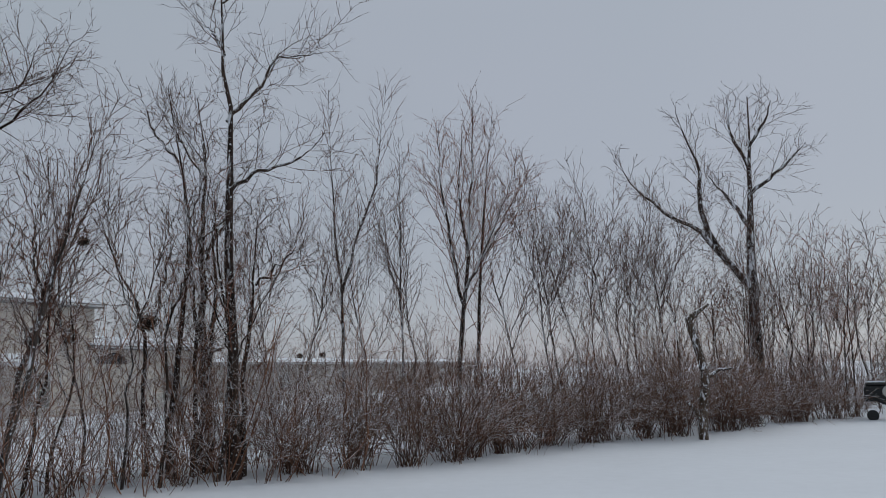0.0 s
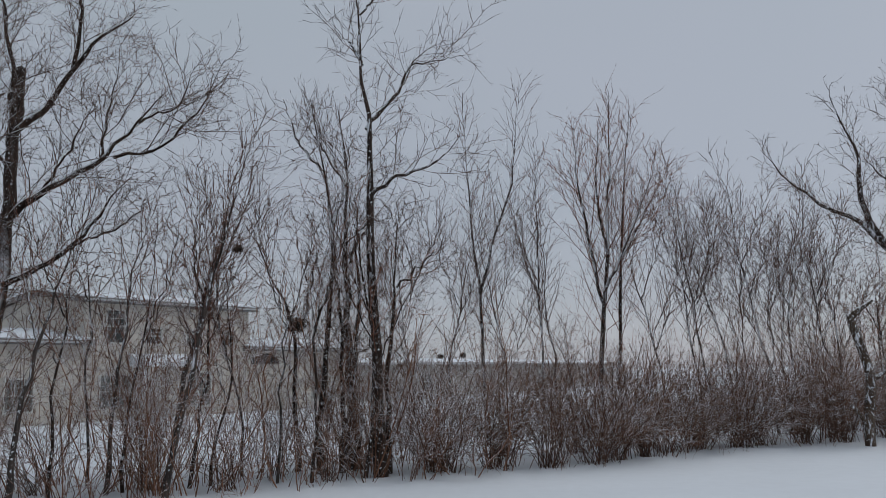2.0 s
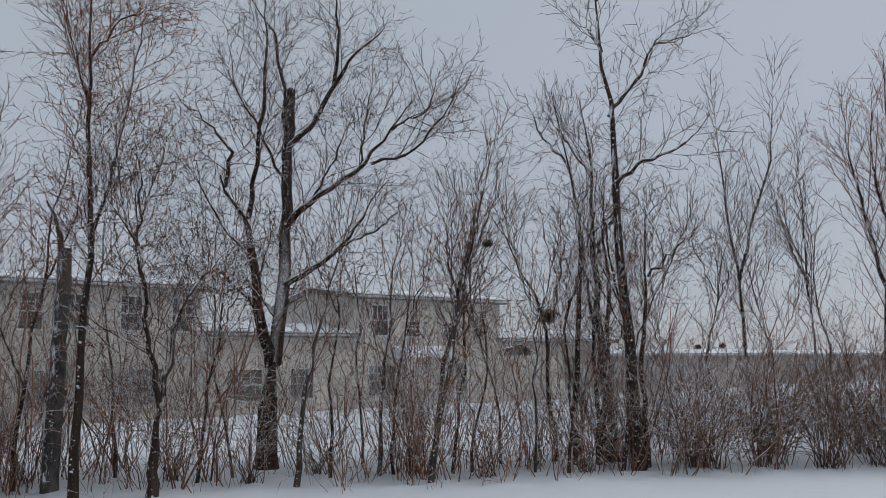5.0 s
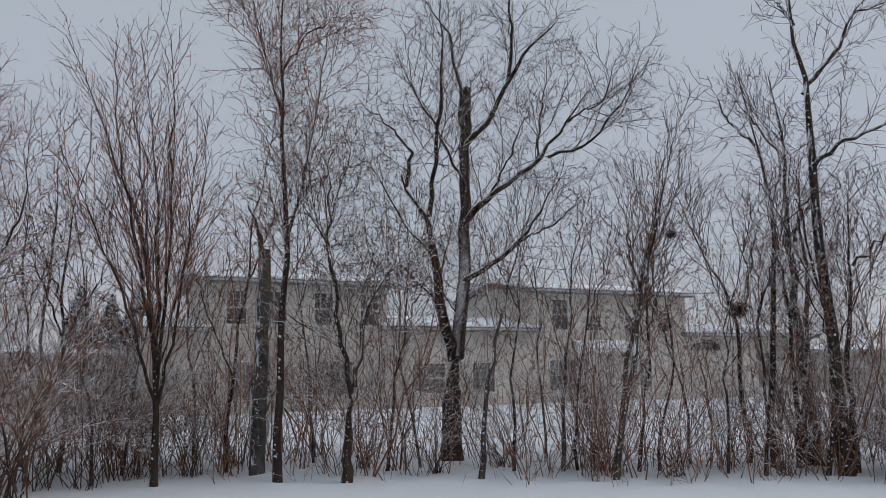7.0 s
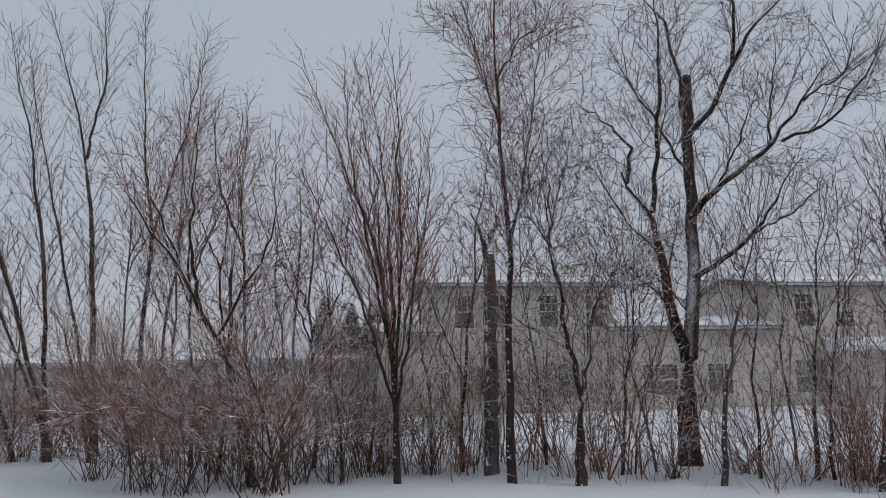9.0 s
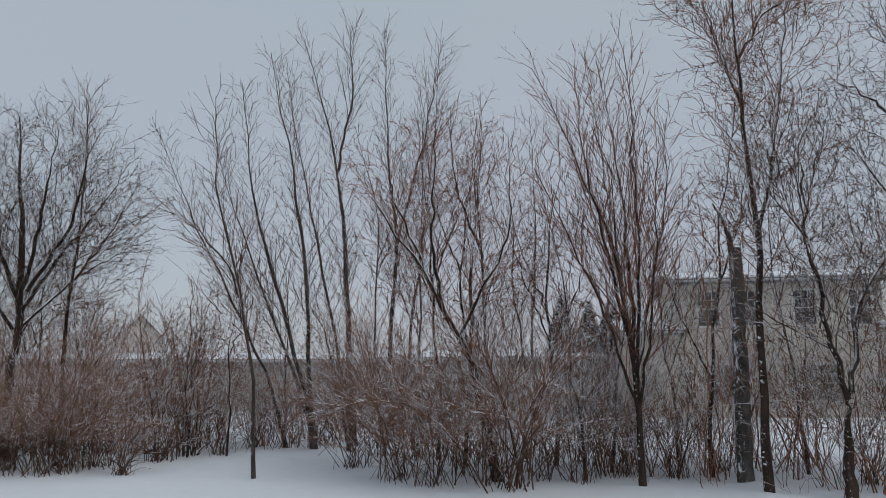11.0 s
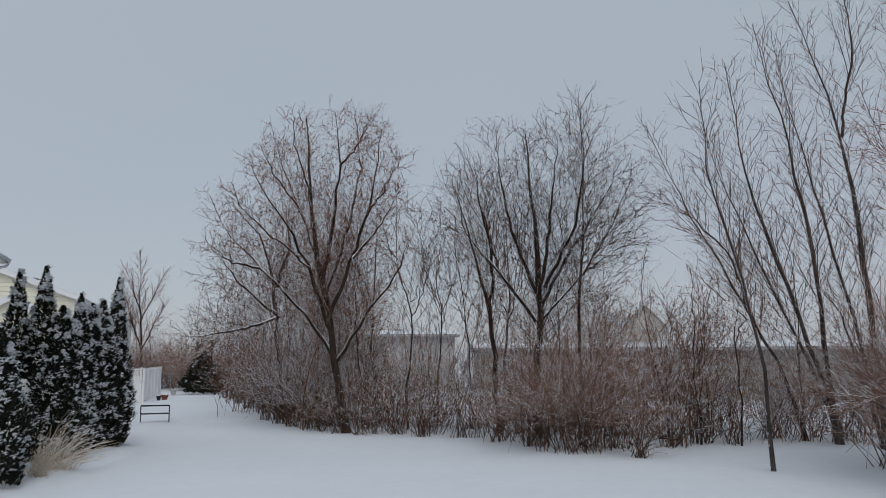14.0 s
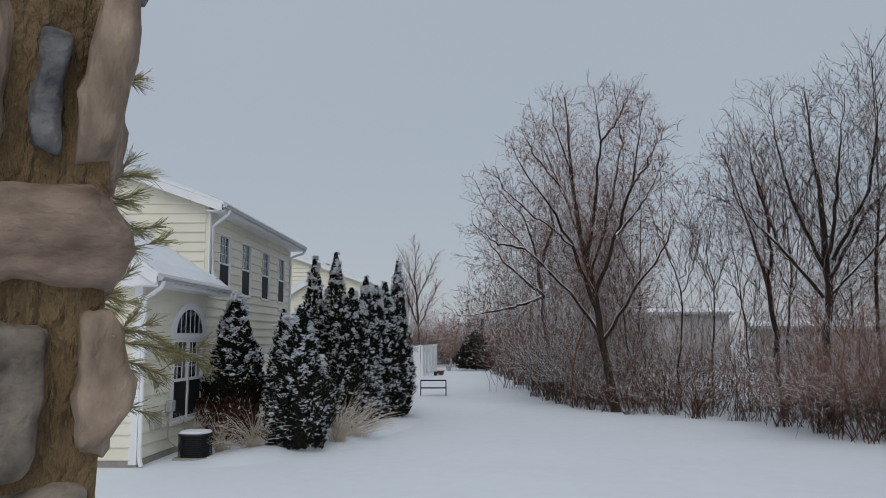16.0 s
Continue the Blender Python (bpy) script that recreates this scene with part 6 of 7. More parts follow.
TWO, ONE = "tan two-storey house seen behind bare trees", "tan one-storey wing with a snowy roof"
far_block(ROW2, -2.4, 0.0, 8, 3.55, [], ONE, snow=0.06)
far_block(ROW2, 0.0, 8.3, 9, 5.75, [(0.83, 3.9, 0.86, 1.46), (2.62, 3.9, 0.86, 1.46), (4.78, 3.9, 0.86, 1.46), (7.0, 3.9, 0.86, 1.46), (1.2, 0.7, 1.6, 1.5), (5.0, 0.7, 1.6, 1.5)], TWO)
far_block(ROW2, 8.3, 16.3, 8, 3.7, [(9.6, 0.7, 1.7, 1.4), (12.8, 0.7, 1.2, 1.4)], ONE)
far_block(ROW2, 16.3, 26.1, 9, 5.75, [(17.43, 3.82, 0.92, 1.56), (19.53, 3.8, 0.9, 0.76), (22.0, 3.8, 0.9, 0.76), (24.2, 3.8, 0.9, 0.76), (17.2, 0.7, 1.6, 1.5), (22.2, 0.6, 1.4, 1.7)], TWO)
far_block(ROW2, 26.1, 35.4, 8, 3.55, [(31.2, 0.6, 1.0, 2.0)], ONE, arch=(27.4, 2.74, 1.05))
far_block(ROW2 @ Matrix.Translation((0, 3, 0)), 37.0, 60.0, 8, 2.7, [(46, 0.8, 1.2, 1.2)], ONE, SIDING_GREY, slope=0.09, snow=0.04)
far_block(ROW2 @ Matrix.Translation((0, 6, 0)), 62.0, 88.0, 8, 2.7, [(70, 0.8, 1.2, 1.2)], ONE, SIDING_GREY, slope=0.09, snow=0.04)
# low porch roof with snow against the two-storey block
porch = thing("porch_roof", ROW2 @ Matrix.Translation((18.6, 0, 2.62)), "low lean-to porch roof covered with snow", "roof")
part("deck", prism([(0, 0), (3.4, 0), (3.4, 0.1), (0, 0.1)], -1.4), porch, mat=WHITE)
bm = prism([(0.02, 0.104), (3.38, 0.104), (3.38, 0.22), (0.02, 0.22)], -1.42)
for v in bm.verts:
    if v.co.y > -0.1 and v.co.z > 0.15:
        v.co.z += 0.45
part("snow_cover", bm, porch, "thick white snow", SNOW)
for x in (0.1, 3.2):
    part("post", box((x, -1.3, -2.62), (x + 0.12, -1.18, 0)), porch, mat=WHITE)
# the row past the gap to the west, and single houses further round
far_block(Matrix.Translation((-45.5, -6.0, 0.25)) @ Matrix.Rotation(radians(92), 4, "Z"), 0, 16.4, 8, 2.55, [], ONE, SIDING_GREY, slope=0.09, snow=0.01)
far_block(Matrix.Translation((-41.5, 9.0, 0.25)) @ Matrix.Rotation(radians(78), 4, "Z"), 0, 12.0, 8, 2.6, [], ONE, SIDING_GREY, slope=0.09, snow=0.01)
far_block(Matrix.Translation((-54.4, -25.4, 0.2)) @ Matrix.Rotation(radians(111), 4, "Z"), 0, 8.3, 7, 3.85, [(2.4, 1.7, 1.0, 1.2)], TWO, SIDING_PALE, slope=0.09, snow=0.05)
far_block(Matrix.Translation((-56.0, -15.5, 0.2)) @ Matrix.Rotation(radians(108), 4, "Z"), 0, 9.0, 7, 2.8, [(2.0, 0.8, 0.9, 1.3)], ONE, SIDING_GREY, slope=0.09, snow=0.04)


def steep_gable(azimuth, d, w, eave, peak):
    """A narrow gabled house end with a pointed roof."""
    p = polar(azimuth, d)
    t = thing("house", pose(p.x, p.y, ground_z(p.x, p.y), 0, 0, azimuth), "narrow tan house end with a steep gable", "house", "far row of houses")
    bm = prism([(-w / 2, -0.3), (w / 2, -0.3), (w / 2, eave), (0, peak), (-w / 2, eave)], 6)
    wall = part("wall", bm, t, mat=SIDING_TAN)
    for s in (-1, 1):
        l = math.hypot(w / 2 + 0.3, peak - eave)
        a = math.atan2(peak - eave, w / 2)
        m = Matrix.Translation((0, 0, peak + 0.02)) @ Matrix.Rotation(s * a, 4, "Y")
        r = part("roof", box((0 if s > 0 else -l, -0.3, 0.0), (l if s > 0 else 0, 6.2, 0.06), 0, m), t, mat=SIDING_GREY)
        part("snow_cover", box((0.02 if s > 0 else -l + 0.02, -0.1, 0.064), (l - 0.02 if s > 0 else -0.02, 6.1, 0.12), 0, m), r, mat=SNOW)


steep_gable(93.85, 54.0, 2.7, 4.2, 5.6)


# ---- arborvitae, grasses ----
LEAF = material("evergreen_spray", (0.0115, 0.0135, 0.008), 0.9, 6.0, 0.4, 0)
LEAF_BROWN = material("browned_spray", (0.10, 0.045, 0.03), 0.85, 6.0, 0.4, 0)
STRAW = material("dry_grass", (0.62, 0.52, 0.41), 0.85, 4.0, 0.3, 0, snow=0.62, lip=(0.25, 0.5))
NEEDLE = material("pine_needle", (0.2, 0.19, 0.085), 0.6, 5.0, 0.4, 0, tint=(0.42, 0.36, 0.17))
evergreens = 0


def arborvitae(x, y, height, width, browned=0.0, label="tall columnar evergreen dusted with snow", full=2.0, grain=0.62, dust=2.4):
    """A columnar evergreen: a trunk, flat leaf sprays in their thousands, and clots of snow lying on them."""
    global evergreens
    evergreens += 1
    rng = np.random.default_rng(900 + evergreens)
    top = thing("evergreen", pose(x, y, ground_z(x, y)), label, "evergreen", "evergreens by the house")
    v, q = tubes(np.array([[(0, 0, -0.1), (0, 0, height * 0.5), (0, 0, height * 0.95)]]), np.array([[0.08, 0.05, 0.01]]), 7)
    part("trunk", quads_mesh("trunk", v, q, BARK), top)
    def radius(k):
        return width / 2 * np.minimum(1.0, (1 - k) ** 0.82 * 1.33) * np.minimum(1, 0.72 + 1.5 * k)
    def sprays(n, mat, name, klo, khi, kind=""):
        k = klo + (khi - klo) * rng.random(n) ** 1.15
        a = rng.uniform(0, 2 * np.pi, n)
        lump = 1 + 0.14 * np.sin(a * 3 + k * 11 + evergreens) + 0.15 * np.sin(a * 5 - k * 21 + evergreens * 2)
        r = radius(k) * lump * (0.68 + 0.36 * rng.random(n) ** 0.5)
        c = np.stack([np.cos(a) * r, np.sin(a) * r, k * height], 1)
        out = np.stack([np.cos(a), np.sin(a), np.zeros(n)], 1)
        side = np.stack([-np.sin(a), np.cos(a), np.zeros(n)], 1)
        updir = out * rng.uniform(0.15, 0.9, n)[:, None] + side * rng.normal(size=n)[:, None] * 0.35 + np.array([0, 0, 1.0])
        updir /= np.linalg.norm(updir, axis=1, keepdims=True)
        wide = side * np.cos(t := rng.uniform(-1.1, 1.1, n))[:, None] + out * np.sin(t)[:, None]
        small = (0.4 + 0.6 * np.minimum(1, (1 - k) * 2.2))[:, None]
        ln, wd = rng.uniform(0.10, 0.22, n)[:, None] * small * grain, rng.uniform(0.03, 0.065, n)[:, None] * small * grain
        tip = c + updir * ln
        verts = np.stack([c, c + updir * ln * 0.5 + wide * wd, tip + out * 0.02, c + updir * ln * 0.55 - wide * wd], 1).reshape(-1, 3)
        me = quads_mesh(name, verts, np.arange(4 * n).reshape(-1, 4), mat, False)
        ob = part(name, me, top)
        if kind:
            tagged(ob, kind=kind)
        return c + updir * ln * 0.7, out
    n = int(2600 * height * width / 4 * full)
    if browned:
        sprays(int(n * 0.5), LEAF_BROWN, "browned_foliage", 0.02, browned)
    at, out = sprays(n, LEAF, "foliage", 0.02 if not browned else browned * 0.85, 0.995)
    sprays(int(n * 0.35), LEAF, "inner_foliage", 0.02 + browned, 0.9)
    # snow lying in clumps on the sprays
    pick = rng.choice(len(at), int(n * dust))
    clot = np.array([noise.noise(Vector(c) * 6.0 + Vector((evergreens * 3.1, 0, 0))) + 0.6 * noise.noise(Vector(c) * 13) for c in at[pick]])
    pick = pick[(at[pick, 2] > height * (0.1 + browned)) & (clot > 0.25)]
    m = len(pick)
    o = out[pick]
    side = np.stack([-o[:, 1], o[:, 0], np.zeros(m)], 1)
    c = at[pick] + o * rng.uniform(0.0, 0.05, m)[:, None] + rng.normal(size=(m, 3)) * 0.02
    upw = np.array([[0, 0, 1.0]]) * rng.uniform(0.2, 0.8, m)[:, None] + o * rng.uniform(0.3, 1.0, m)[:, None] + side * rng.normal(size=m)[:, None] * 0.5
    across = side + o * rng.normal(size=m)[:, None] * 0.6 + np.array([[0, 0, 1.0]]) * rng.normal(size=m)[:, None] * 0.4
    ln, wd = rng.uniform(0.045, 0.085, m)[:, None] * grain, rng.uniform(0.04, 0.085, m)[:, None] * grain
    verts = np.stack([c - upw * ln * 0.6, c + across * wd, c + upw * ln * 0.7 + o * 0.01, c - across * wd, c + o * wd * 0.9 + upw * 0.006], 1).reshape(-1, 3)
    b = np.arange(m)[:, None] * 5
    tri = np.concatenate([b + np.array([[0, 1, 4]]), b + np.array([[1, 2, 4]]), b + np.array([[2, 3, 4]]), b + np.array([[3, 0, 4]])])
    me = quads_mesh("snow_dusting", verts, np.concatenate([tri, np.full((len(tri), 1), -1)], 1), SNOW)
    tagged(part("snow_dusting", me, top), kind="stuff")
    return top


for x, y, h, w, br in ((-12.16, -15.07, 3.45, 1.45, 0.3), (-12.6, -13.95, 3.05, 0.85, 0), (-12.24, -13.0, 3.1, 1.35, 0), (-17.06, -17.57, 4.85, 1.06, 0), (-17.53, -17.14, 5.0, 1.16, 0),
                       (-15.43, -14.5, 3.7, 1.45, 0), (-16.58, -15.04, 4.1, 0.95, 0), (-18.04, -15.6, 4.05, 1.25, 0), (-17.3, -15.3, 3.9, 1.0, 0), (-19.5, -16.35, 4.85, 0.95, 0), (-19.0, -15.95, 3.0, 0.9, 0)):
    arborvitae(x, y, h, w * 0.94, br)
for az, d, h, w in ((64.8, 46, 6.2, 2.0), (62.9, 47, 5.8, 2.0), (61.4, 46, 6.0, 2.2)):
    p = polar(az, d)
    arborvitae(p.x, p.y, h, w, 0, "dark conical evergreen beside a far house", 0.35, 1.3)


p = polar(124.4, 59.5)
arborvitae(p.x, p.y, 2.9, 2.6, 0, "dark rounded evergreen shrub at the end of the lawn", 0.5, 1.6, 0.2)


def grass_clump(x, y, size, blades, lean, label="clump of dry tan ornamental grass in snow"):
    rng = np.random.default_rng(int(abs(x * 100)))
    top = thing("grass_clump", pose(x, y, ground_z(x, y)), label, "grass", "dry grasses by the house")
    n, m = 7, blades
    a = rng.uniform(0, 2 * np.pi, m)
    reach, tall = size * rng.uniform(0.25, 1.05, m), size * rng.uniform(0.25, 0.95, m) * np.where(rng.random(m) < 0.2, 1.35, 1.0)
    k = np.linspace(0, 1, n)[None, :]
    o = reach[:, None] * k ** 1.5
    P = np.stack([np.cos(a)[:, None] * o + lean[0] * k ** 2 * size, np.sin(a)[:, None] * o + lean[1] * k ** 2 * size, tall[:, None] * (k * 1.45 - 0.62 * k ** 2.6 * (reach / size)[:, None])], -1)
    P[:, :, :2] += rng.normal(size=(m, 1, 2)) * 0.09
    P[:, 1:] += np.cumsum(rng.normal(size=(m, n - 1, 3)) * 0.014, axis=1)
    R = np.linspace(1, 0.4, n)[None, :] * np.full((m, 1), 0.007)
    v, q = tubes(P, R, 3)
    ob = part("tuft", quads_mesh("tuft", v, q, STRAW), top)
    tagged(ob, kind="stuff")


for x, y, s, b, l in ((-13.9, -13.3, 0.95, 130, (-0.3, 0.2)), (-13.3, -12.9, 0.8, 90, (0.2, 0.4)), (-11.4, -13.5, 0.9, 110, (0.5, 0.4)), (-10.9, -13.9, 0.7, 80, (0.4, 0.5)), (-11.0, -14.9, 0.8, 60, (0, 0)), (-14.3, -13.2, 0.8, 90, (-0.4, 0.3))):
    grass_clump(x, y, s, b, l)


def snow_mound(x, y, rx, ry, h, turn):
    bm = bmesh.new()
    bmesh.ops.create_uvsphere(bm, u_segments=32, v_segments=16, radius=1.0)
    for v in bm.verts:
        k = 1 + 0.12 * noise.noise((v.co.x * 2 + x, v.co.y * 2, v.co.z * 2))
        r2 = min(1.0, v.co.x ** 2 + v.co.y ** 2)
        v.co = Vector((v.co.x * rx * 1.3 * k, v.co.y * ry * 1.3 * k, h * 1.3 * (1 - r2) ** 1.6 * k - 0.012 if v.co.z > -0.01 else -0.1))
    me = bpy.data.meshes.new("snow_mound")
    bm.to_mesh(me)
    bm.free()
    me.polygons.foreach_set("use_smooth", [True] * len(me.polygons))
    me.materials.append(SNOW)
    ob = new("snow_mound", me)
    ob.matrix_world = pose(x, y, 0, 0, 0, turn)
    tagged(ob, "soft mound of snow over a planting bed", "snow", "snow mounds")


snow_mound(-11.6, -13.4, 1.8, 0.9, 0.12, 200)
snow_mound(-13.6, -13.4, 1.8, 0.8, 0.12, 200)
snow_mound(-16.6, -14.4, 2.6, 0.6, 0.15, 205)

# ---- the stone pillar of the porch, close by the camera ----
STONES = [material("tan_stone", (0.23, 0.165, 0.12), 0.9, 34.0, 0.6, 0.7, 45.0, tint=(0.46, 0.35, 0.265), stretch=(1, 1, 0.5)), material("rose_stone", (0.18, 0.118, 0.085), 0.9, 36.0, 0.6, 0.7, 45.0, tint=(0.42, 0.315, 0.245), stretch=(0.5, 1, 1)),
          material("blue_grey_stone", (0.1, 0.105, 0.125), 0.9, 40.0, 0.6, 0.7, 45.0, tint=(0.27, 0.26, 0.25)), material("grey_stone", (0.14, 0.112, 0.09), 0.9, 36.0, 0.6, 0.7, 45.0, tint=(0.36, 0.3, 0.245))]
MORTAR = material("brown_mortar", (0.16, 0.1, 0.05), 0.95, 18.0, 0.6, 1.2, 60.0, tint=(0.34, 0.235, 0.125), stretch=(1, 1, 0.45))
PILLAR_AZ = 151.0


def stone_pillar():
    p = polar(PILLAR_AZ, 1.0)
    t = thing("stone_pillar", pose(p.x, p.y, 0, 0, 0, PILLAR_AZ), "porch pillar of rough tan and grey stones in brown mortar", "pillar")
    bm = bmesh.new()
    add_box(bm, (-0.3, 0.0, -0.1), (0.062, 0.34, 3.3))
    bmesh.ops.subdivide_edges(bm, edges=[e for e in bm.edges if e.calc_length() > 1], cuts=60, use_grid_fill=True)
    bmesh.ops.subdivide_edges(bm, edges=[e for e in bm.edges if e.calc_length() > 0.2], cuts=7, use_grid_fill=True)
    for v in bm.verts:
        n = noise.noise_vector(v.co * 9) * 0.006 + noise.noise_vector(v.co * 30) * 0.002
        v.co += n
    part("mortar_core", bm, t, "brown mossy mortar", MORTAR)
    rng = random.Random(4)
    def stone(x0, z0, x1, z1, y0, y1, mat, lean=0.0, bulge=0.0):
        bm = bmesh.new()
        bmesh.ops.create_cube(bm, size=2)
        bmesh.ops.subdivide_edges(bm, edges=bm.edges[:], cuts=9, use_grid_fill=True)
        c = Vector(((x0 + x1) / 2, (y0 + y1) / 2, (z0 + z1) / 2))
        s = Vector(((x1 - x0) / 2, (y1 - y0) / 2, (z1 - z0) / 2))
        seed = Vector((rng.random() * 50, rng.random() * 50, 0))
        for v in bm.verts:
            q = v.co.copy()
            r = (abs(q.x) ** 8 + abs(q.y) ** 8 + abs(q.z) ** 8) ** (1 / 8)
            q = q / r
            w = Vector((q.x * s.x, q.y * s.y, q.z * s.z))
            w.x += lean * q.z - bulge * abs(q.z) ** 1.6 * max(q.x, 0)
            d = noise.noise_vector((w + seed) * 9) * 0.014 + noise.noise_vector((w + seed) * 24) * 0.011
            d += noise.noise_vector((w + seed) * 60) * 0.004
            v.co = c + w + d
        ob = part("stone", bm, t, mat=mat)
        ob.data.polygons.foreach_set("use_smooth", [True] * len(ob.data.polygons))
    # courses seen beside the view, then the like above and below
    for x0, z0, x1, z1, k, lean, bulge in ((0.036, 2.575, 0.078, 2.84, 0, 0.007, 0), (-0.012, 2.59, 0.02, 2.725, 2, 0.004, 0.004), (-0.1, 2.58, -0.035, 2.8, 0, 0, 0), (-0.13, 2.45, 0.088, 2.562, 1, 0, 0.022), (-0.075, 2.27, 0.006, 2.42, 3, 0, 0), (0.036, 2.282, 0.09, 2.43, 0, 0, 0.026), (-0.08, 2.13, 0.06, 2.25, 3, 0, 0)):
        stone(x0, z0, x1, z1, -0.028, 0.1 if x1 < 0.05 else 0.3, STONES[k], lean, bulge)
    bm = bmesh.new()
    bmesh.ops.create_uvsphere(bm, u_segments=14, v_segments=8, radius=1.0, matrix=Matrix.Translation((0.072, 0.12, 2.402)) @ Matrix.Rotation(radians(38), 4, "Y") @ Matrix.Diagonal((0.022, 0.14, 0.007, 1)))
    part("snow_patch", bm, t, "thin patch of snow", SNOW)
    z = 2.1
    while z > 0.1:
        hgt = rng.uniform(0.1, 0.2)
        x = -0.29
        while x < 0.06:
            w = rng.uniform(0.08, 0.2)
            x1 = min(x + w, 0.095)
            if x1 - x > 0.03:
                stone(x, z - hgt, x1, z, -0.028, 0.3 if x1 > 0.08 else 0.1, rng.choice(STONES))
            x = x1 + 0.025
        z -= hgt + 0.028
    z = 2.87
    while z < 3.25:
        hgt = rng.uniform(0.12, 0.18)
        x = -0.29
        while x < 0.06:
            x1 = min(x + rng.uniform(0.08, 0.2), 0.095)
            if x1 - x > 0.03:
                stone(x, z, x1, z + hgt, -0.028, 0.3 if x1 > 0.08 else 0.1, rng.choice(STONES))
            x = x1 + 0.025
        z += hgt + 0.028


stone_pillar()


# ---- the pine behind the pillar ----
def pine():
    p = polar(152.6, 2.6)
    t = thing("pine", pose(p.x, p.y, 0, 0, 0, 152.6), "young pine with long olive-green needles", "pine tree")
    rng = np.random.default_rng(31)
    v, q = tubes(np.array([[(0, 0, -0.1), (0.01, 0, 1.2), (0, 0.02, 2.4), (0.01, 0.01, 3.5)]]), np.array([[0.05, 0.04, 0.03, 0.012]]), 8)
    part("trunk", quads_mesh("trunk", v, q, BARK), t)
    # each branch: height at the trunk, reach to the side, height at the tip, towards the camera
    for z0, reach, z1, y1 in ((3.0, 0.26, 3.17, 0.0), (2.72, 0.31, 2.88, 0.0), (2.7, 0.28, 2.79, -0.05), (2.6, 0.31, 2.72, 0.02), (2.56, 0.29, 2.65, -0.05), (2.44, 0.26, 2.5, -0.03), (2.36, 0.25, 2.53, 0.06), (2.34, 0.5, 2.33, 0.0), (2.3, 0.38, 2.29, -0.06), (2.36, 0.39, 2.39, 0.05), (2.1, 0.3, 2.2, -0.02),
                             (2.9, -0.2, 3.1, 0.15), (2.5, -0.26, 2.68, 0.3), (2.3, -0.1, 2.42, 0.42), (2.1, 0.12, 2.2, 0.45), (1.9, -0.35, 1.98, 0.2), (1.7, 0.2, 1.78, 0.4), (1.5, -0.2, 1.55, -0.3), (1.4, 0.38, 1.48, 0.1)):
        k = np.linspace(0, 1, 9)[:, None]
        path = np.array([[0, 0, z0]]) * (1 - k) + np.array([[reach - 0.045, y1, z1]]) * k + np.array([[0, 0, 0.05]]) * np.sin(k * 3.1)
        b = new("branch")
        b.parent = t
        v, q = tubes(path[None], np.linspace(0.005, 0.002, 9)[None], 5)
        part("shoot", quads_mesh("shoot", v, q, BARK_TAN), b)
        side_p, side_r = grow(rng, path[None], np.linspace(0.004, 0.002, 9)[None], 16, 0.11, 34, 0.02, 4, 0.4, 0.1, 0.6, 0.002, 0.3)
        v, q = tubes(side_p, side_r, 4)
        tagged(part("side_shoot", quads_mesh("side_shoot", v, q, BARK_TAN), b), kind="stuff")
        every = [path[None], side_p]
        nd = []
        for pp in every:
            np_, nr = grow(rng, pp, np.full(pp.shape[:2], 0.004), 900, 0.05, 27, 0.0, 2, 0.5, 0.05, 0.3, 0.0006, 0.1)
            nd.append(tubes(np_, np.full(nr.shape, 0.0008), 3))
        v, q = join(nd)
        tagged(part("needle_spray", quads_mesh("needle_spray", v, q, NEEDLE), b), kind="stuff")


pine()


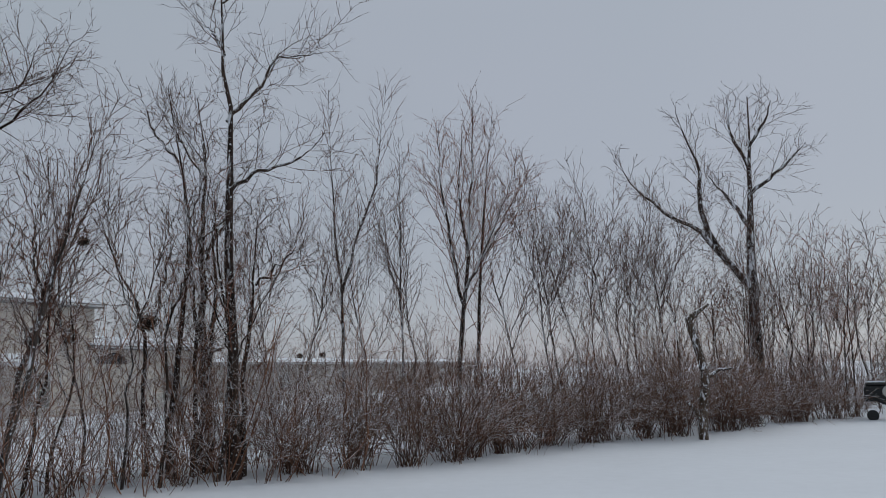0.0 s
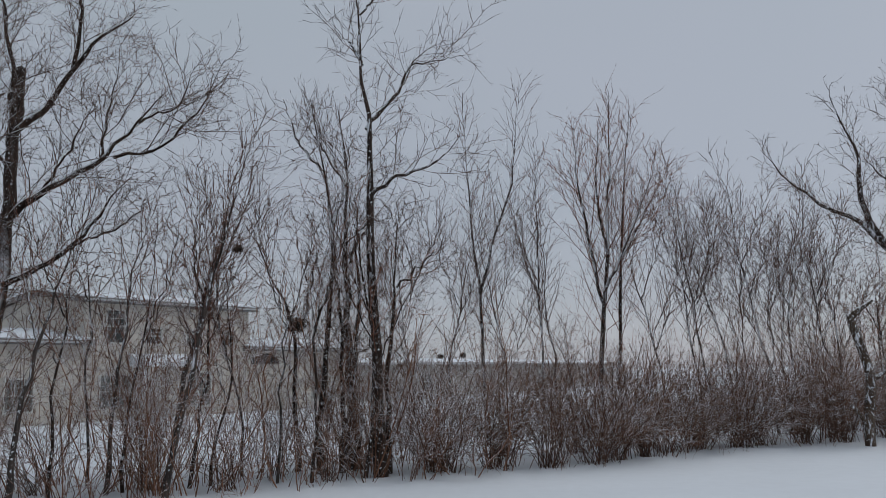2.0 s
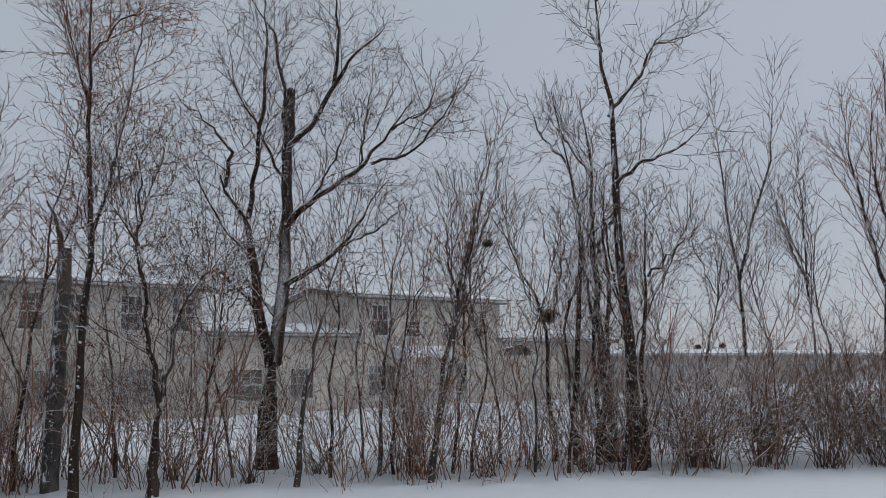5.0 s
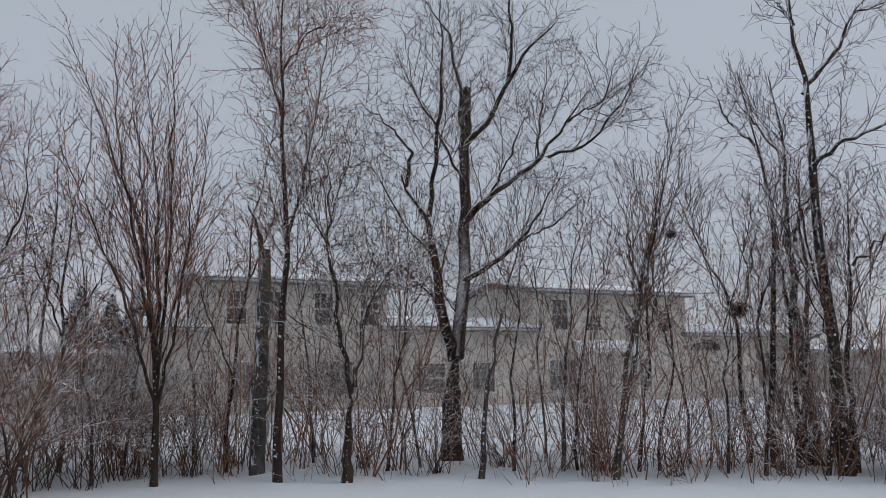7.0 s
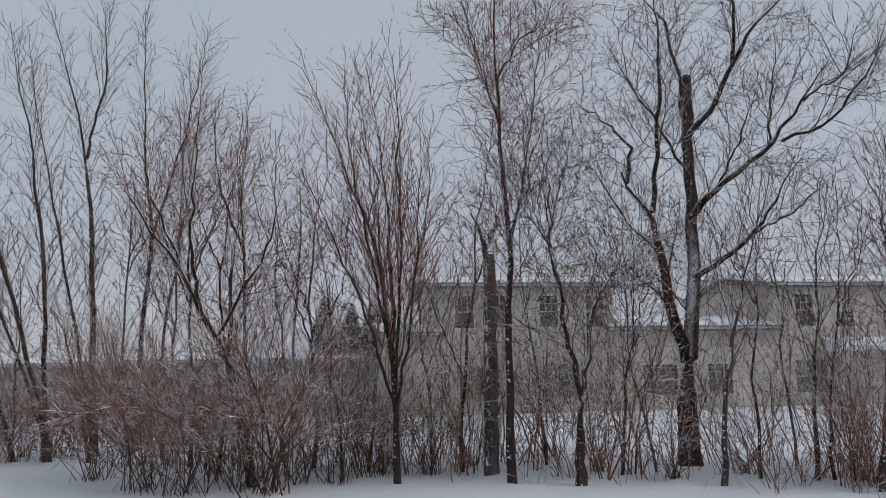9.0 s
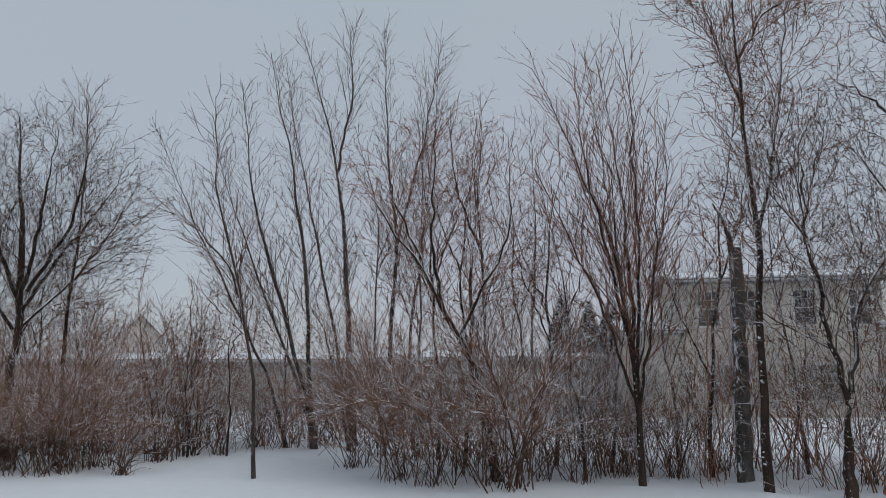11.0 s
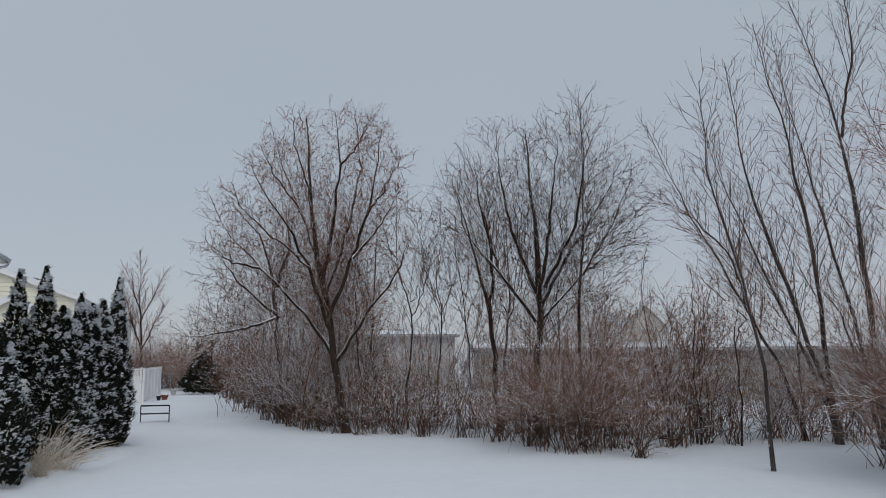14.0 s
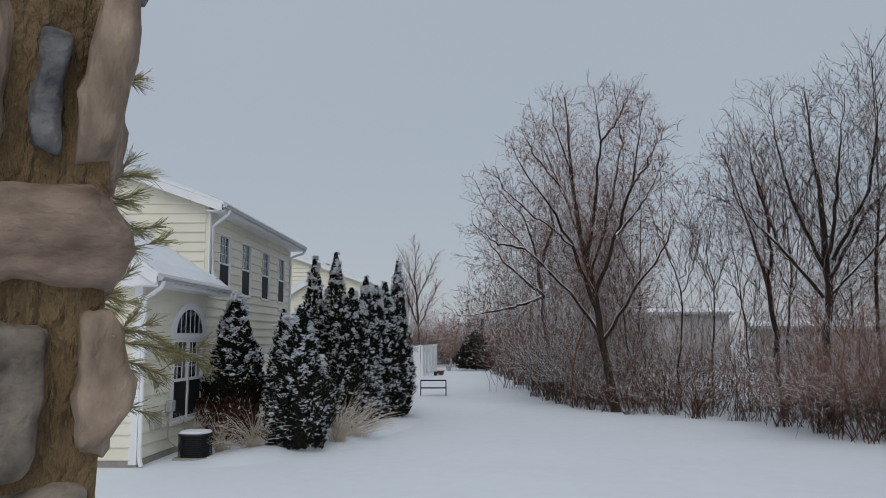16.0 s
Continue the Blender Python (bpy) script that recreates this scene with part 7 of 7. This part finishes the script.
def utility_trailer():
    """A small dark trailer with a pale drum and a slanting drawbar at the edge of the wood."""
    p = polar(-28.3, 37.6)
    t = thing("trailer", pose(p.x, p.y, ground_z(p.x, p.y), 0, 0, -27.6), "dark trailer with a pale drum by the wood", "trailer")
    part("body", box((-0.75, -0.4, 0.75), (0.35, 0.5, 1.35), 0.05), t, mat=METAL)
    part("hood", box((-0.7, -0.35, 1.352), (0.1, 0.45, 1.5), 0.06), t, mat=METAL)
    v, q = tubes(np.array([[(0.15, -0.62, 1.15), (0.15, -0.41, 1.15)]]), np.array([[0.24, 0.24]]), 18)
    drum = part("drum", quads_mesh("drum", v, q, BOX_GREY), t, "pale round drum")
    bm = bmesh.new()
    bmesh.ops.create_circle(bm, cap_ends=True, segments=18, radius=0.24, matrix=Matrix.Translation((0.15, -0.62, 1.15)) @ Matrix.Rotation(radians(90), 4, "X"))
    part("drum_end", bm, drum, mat=BOX_GREY)
    part("drawbar", box((-0.05, -0.05, -0.9), (0.05, 0.05, 0.5), 0.01, Matrix.Translation((0.2, -0.45, 0.55)) @ Matrix.Rotation(radians(-62), 4, "Y")), t, mat=METAL)
    for x in (-0.5, 0.3):
        v, q = tubes(np.array([[(x, -0.52, 0.2), (x, -0.36, 0.2)]]), np.array([[0.22, 0.22]]), 20)
        wheel = part("wheel", quads_mesh("wheel", v, q, METAL), t)
        bm = bmesh.new()
        bmesh.ops.create_circle(bm, cap_ends=True, segments=20, radius=0.22, matrix=Matrix.Translation((x, -0.52, 0.2)) @ Matrix.Rotation(radians(90), 4, "X"))
        part("hub", bm, wheel, mat=METAL)
    part("snow_cover", box((-0.66, -0.3, 1.502), (0.06, 0.4, 1.56), 0.03), t, mat=SNOW)


utility_trailer()


def field_stone(azimuth, distance, size, seed):
    p = polar(azimuth, distance)
    bm = bmesh.new()
    bmesh.ops.create_icosphere(bm, subdivisions=3, radius=size)
    for v in bm.verts:
        v.co *= 1 + 0.35 * noise.noise(v.co * 3.5 / size * 0.3 + Vector((seed, 0, 0)))
        v.co.z *= 0.7
    me = bpy.data.meshes.new("rock")
    bm.to_mesh(me)
    bm.free()
    me.materials.append(BARK)
    ob = new("rock", me)
    ob.matrix_world = pose(p.x, p.y, ground_z(p.x, p.y) + size * 0.25)
    tagged(ob, "small dark rock capped with snow at the lawn's edge", "rock", "rocks at the lawn's edge")


field_stone(92.2, 25.3, 0.22, 3)
field_stone(92.9, 25.6, 0.17, 8)
field_stone(98.2, 22.7, 0.2, 5)
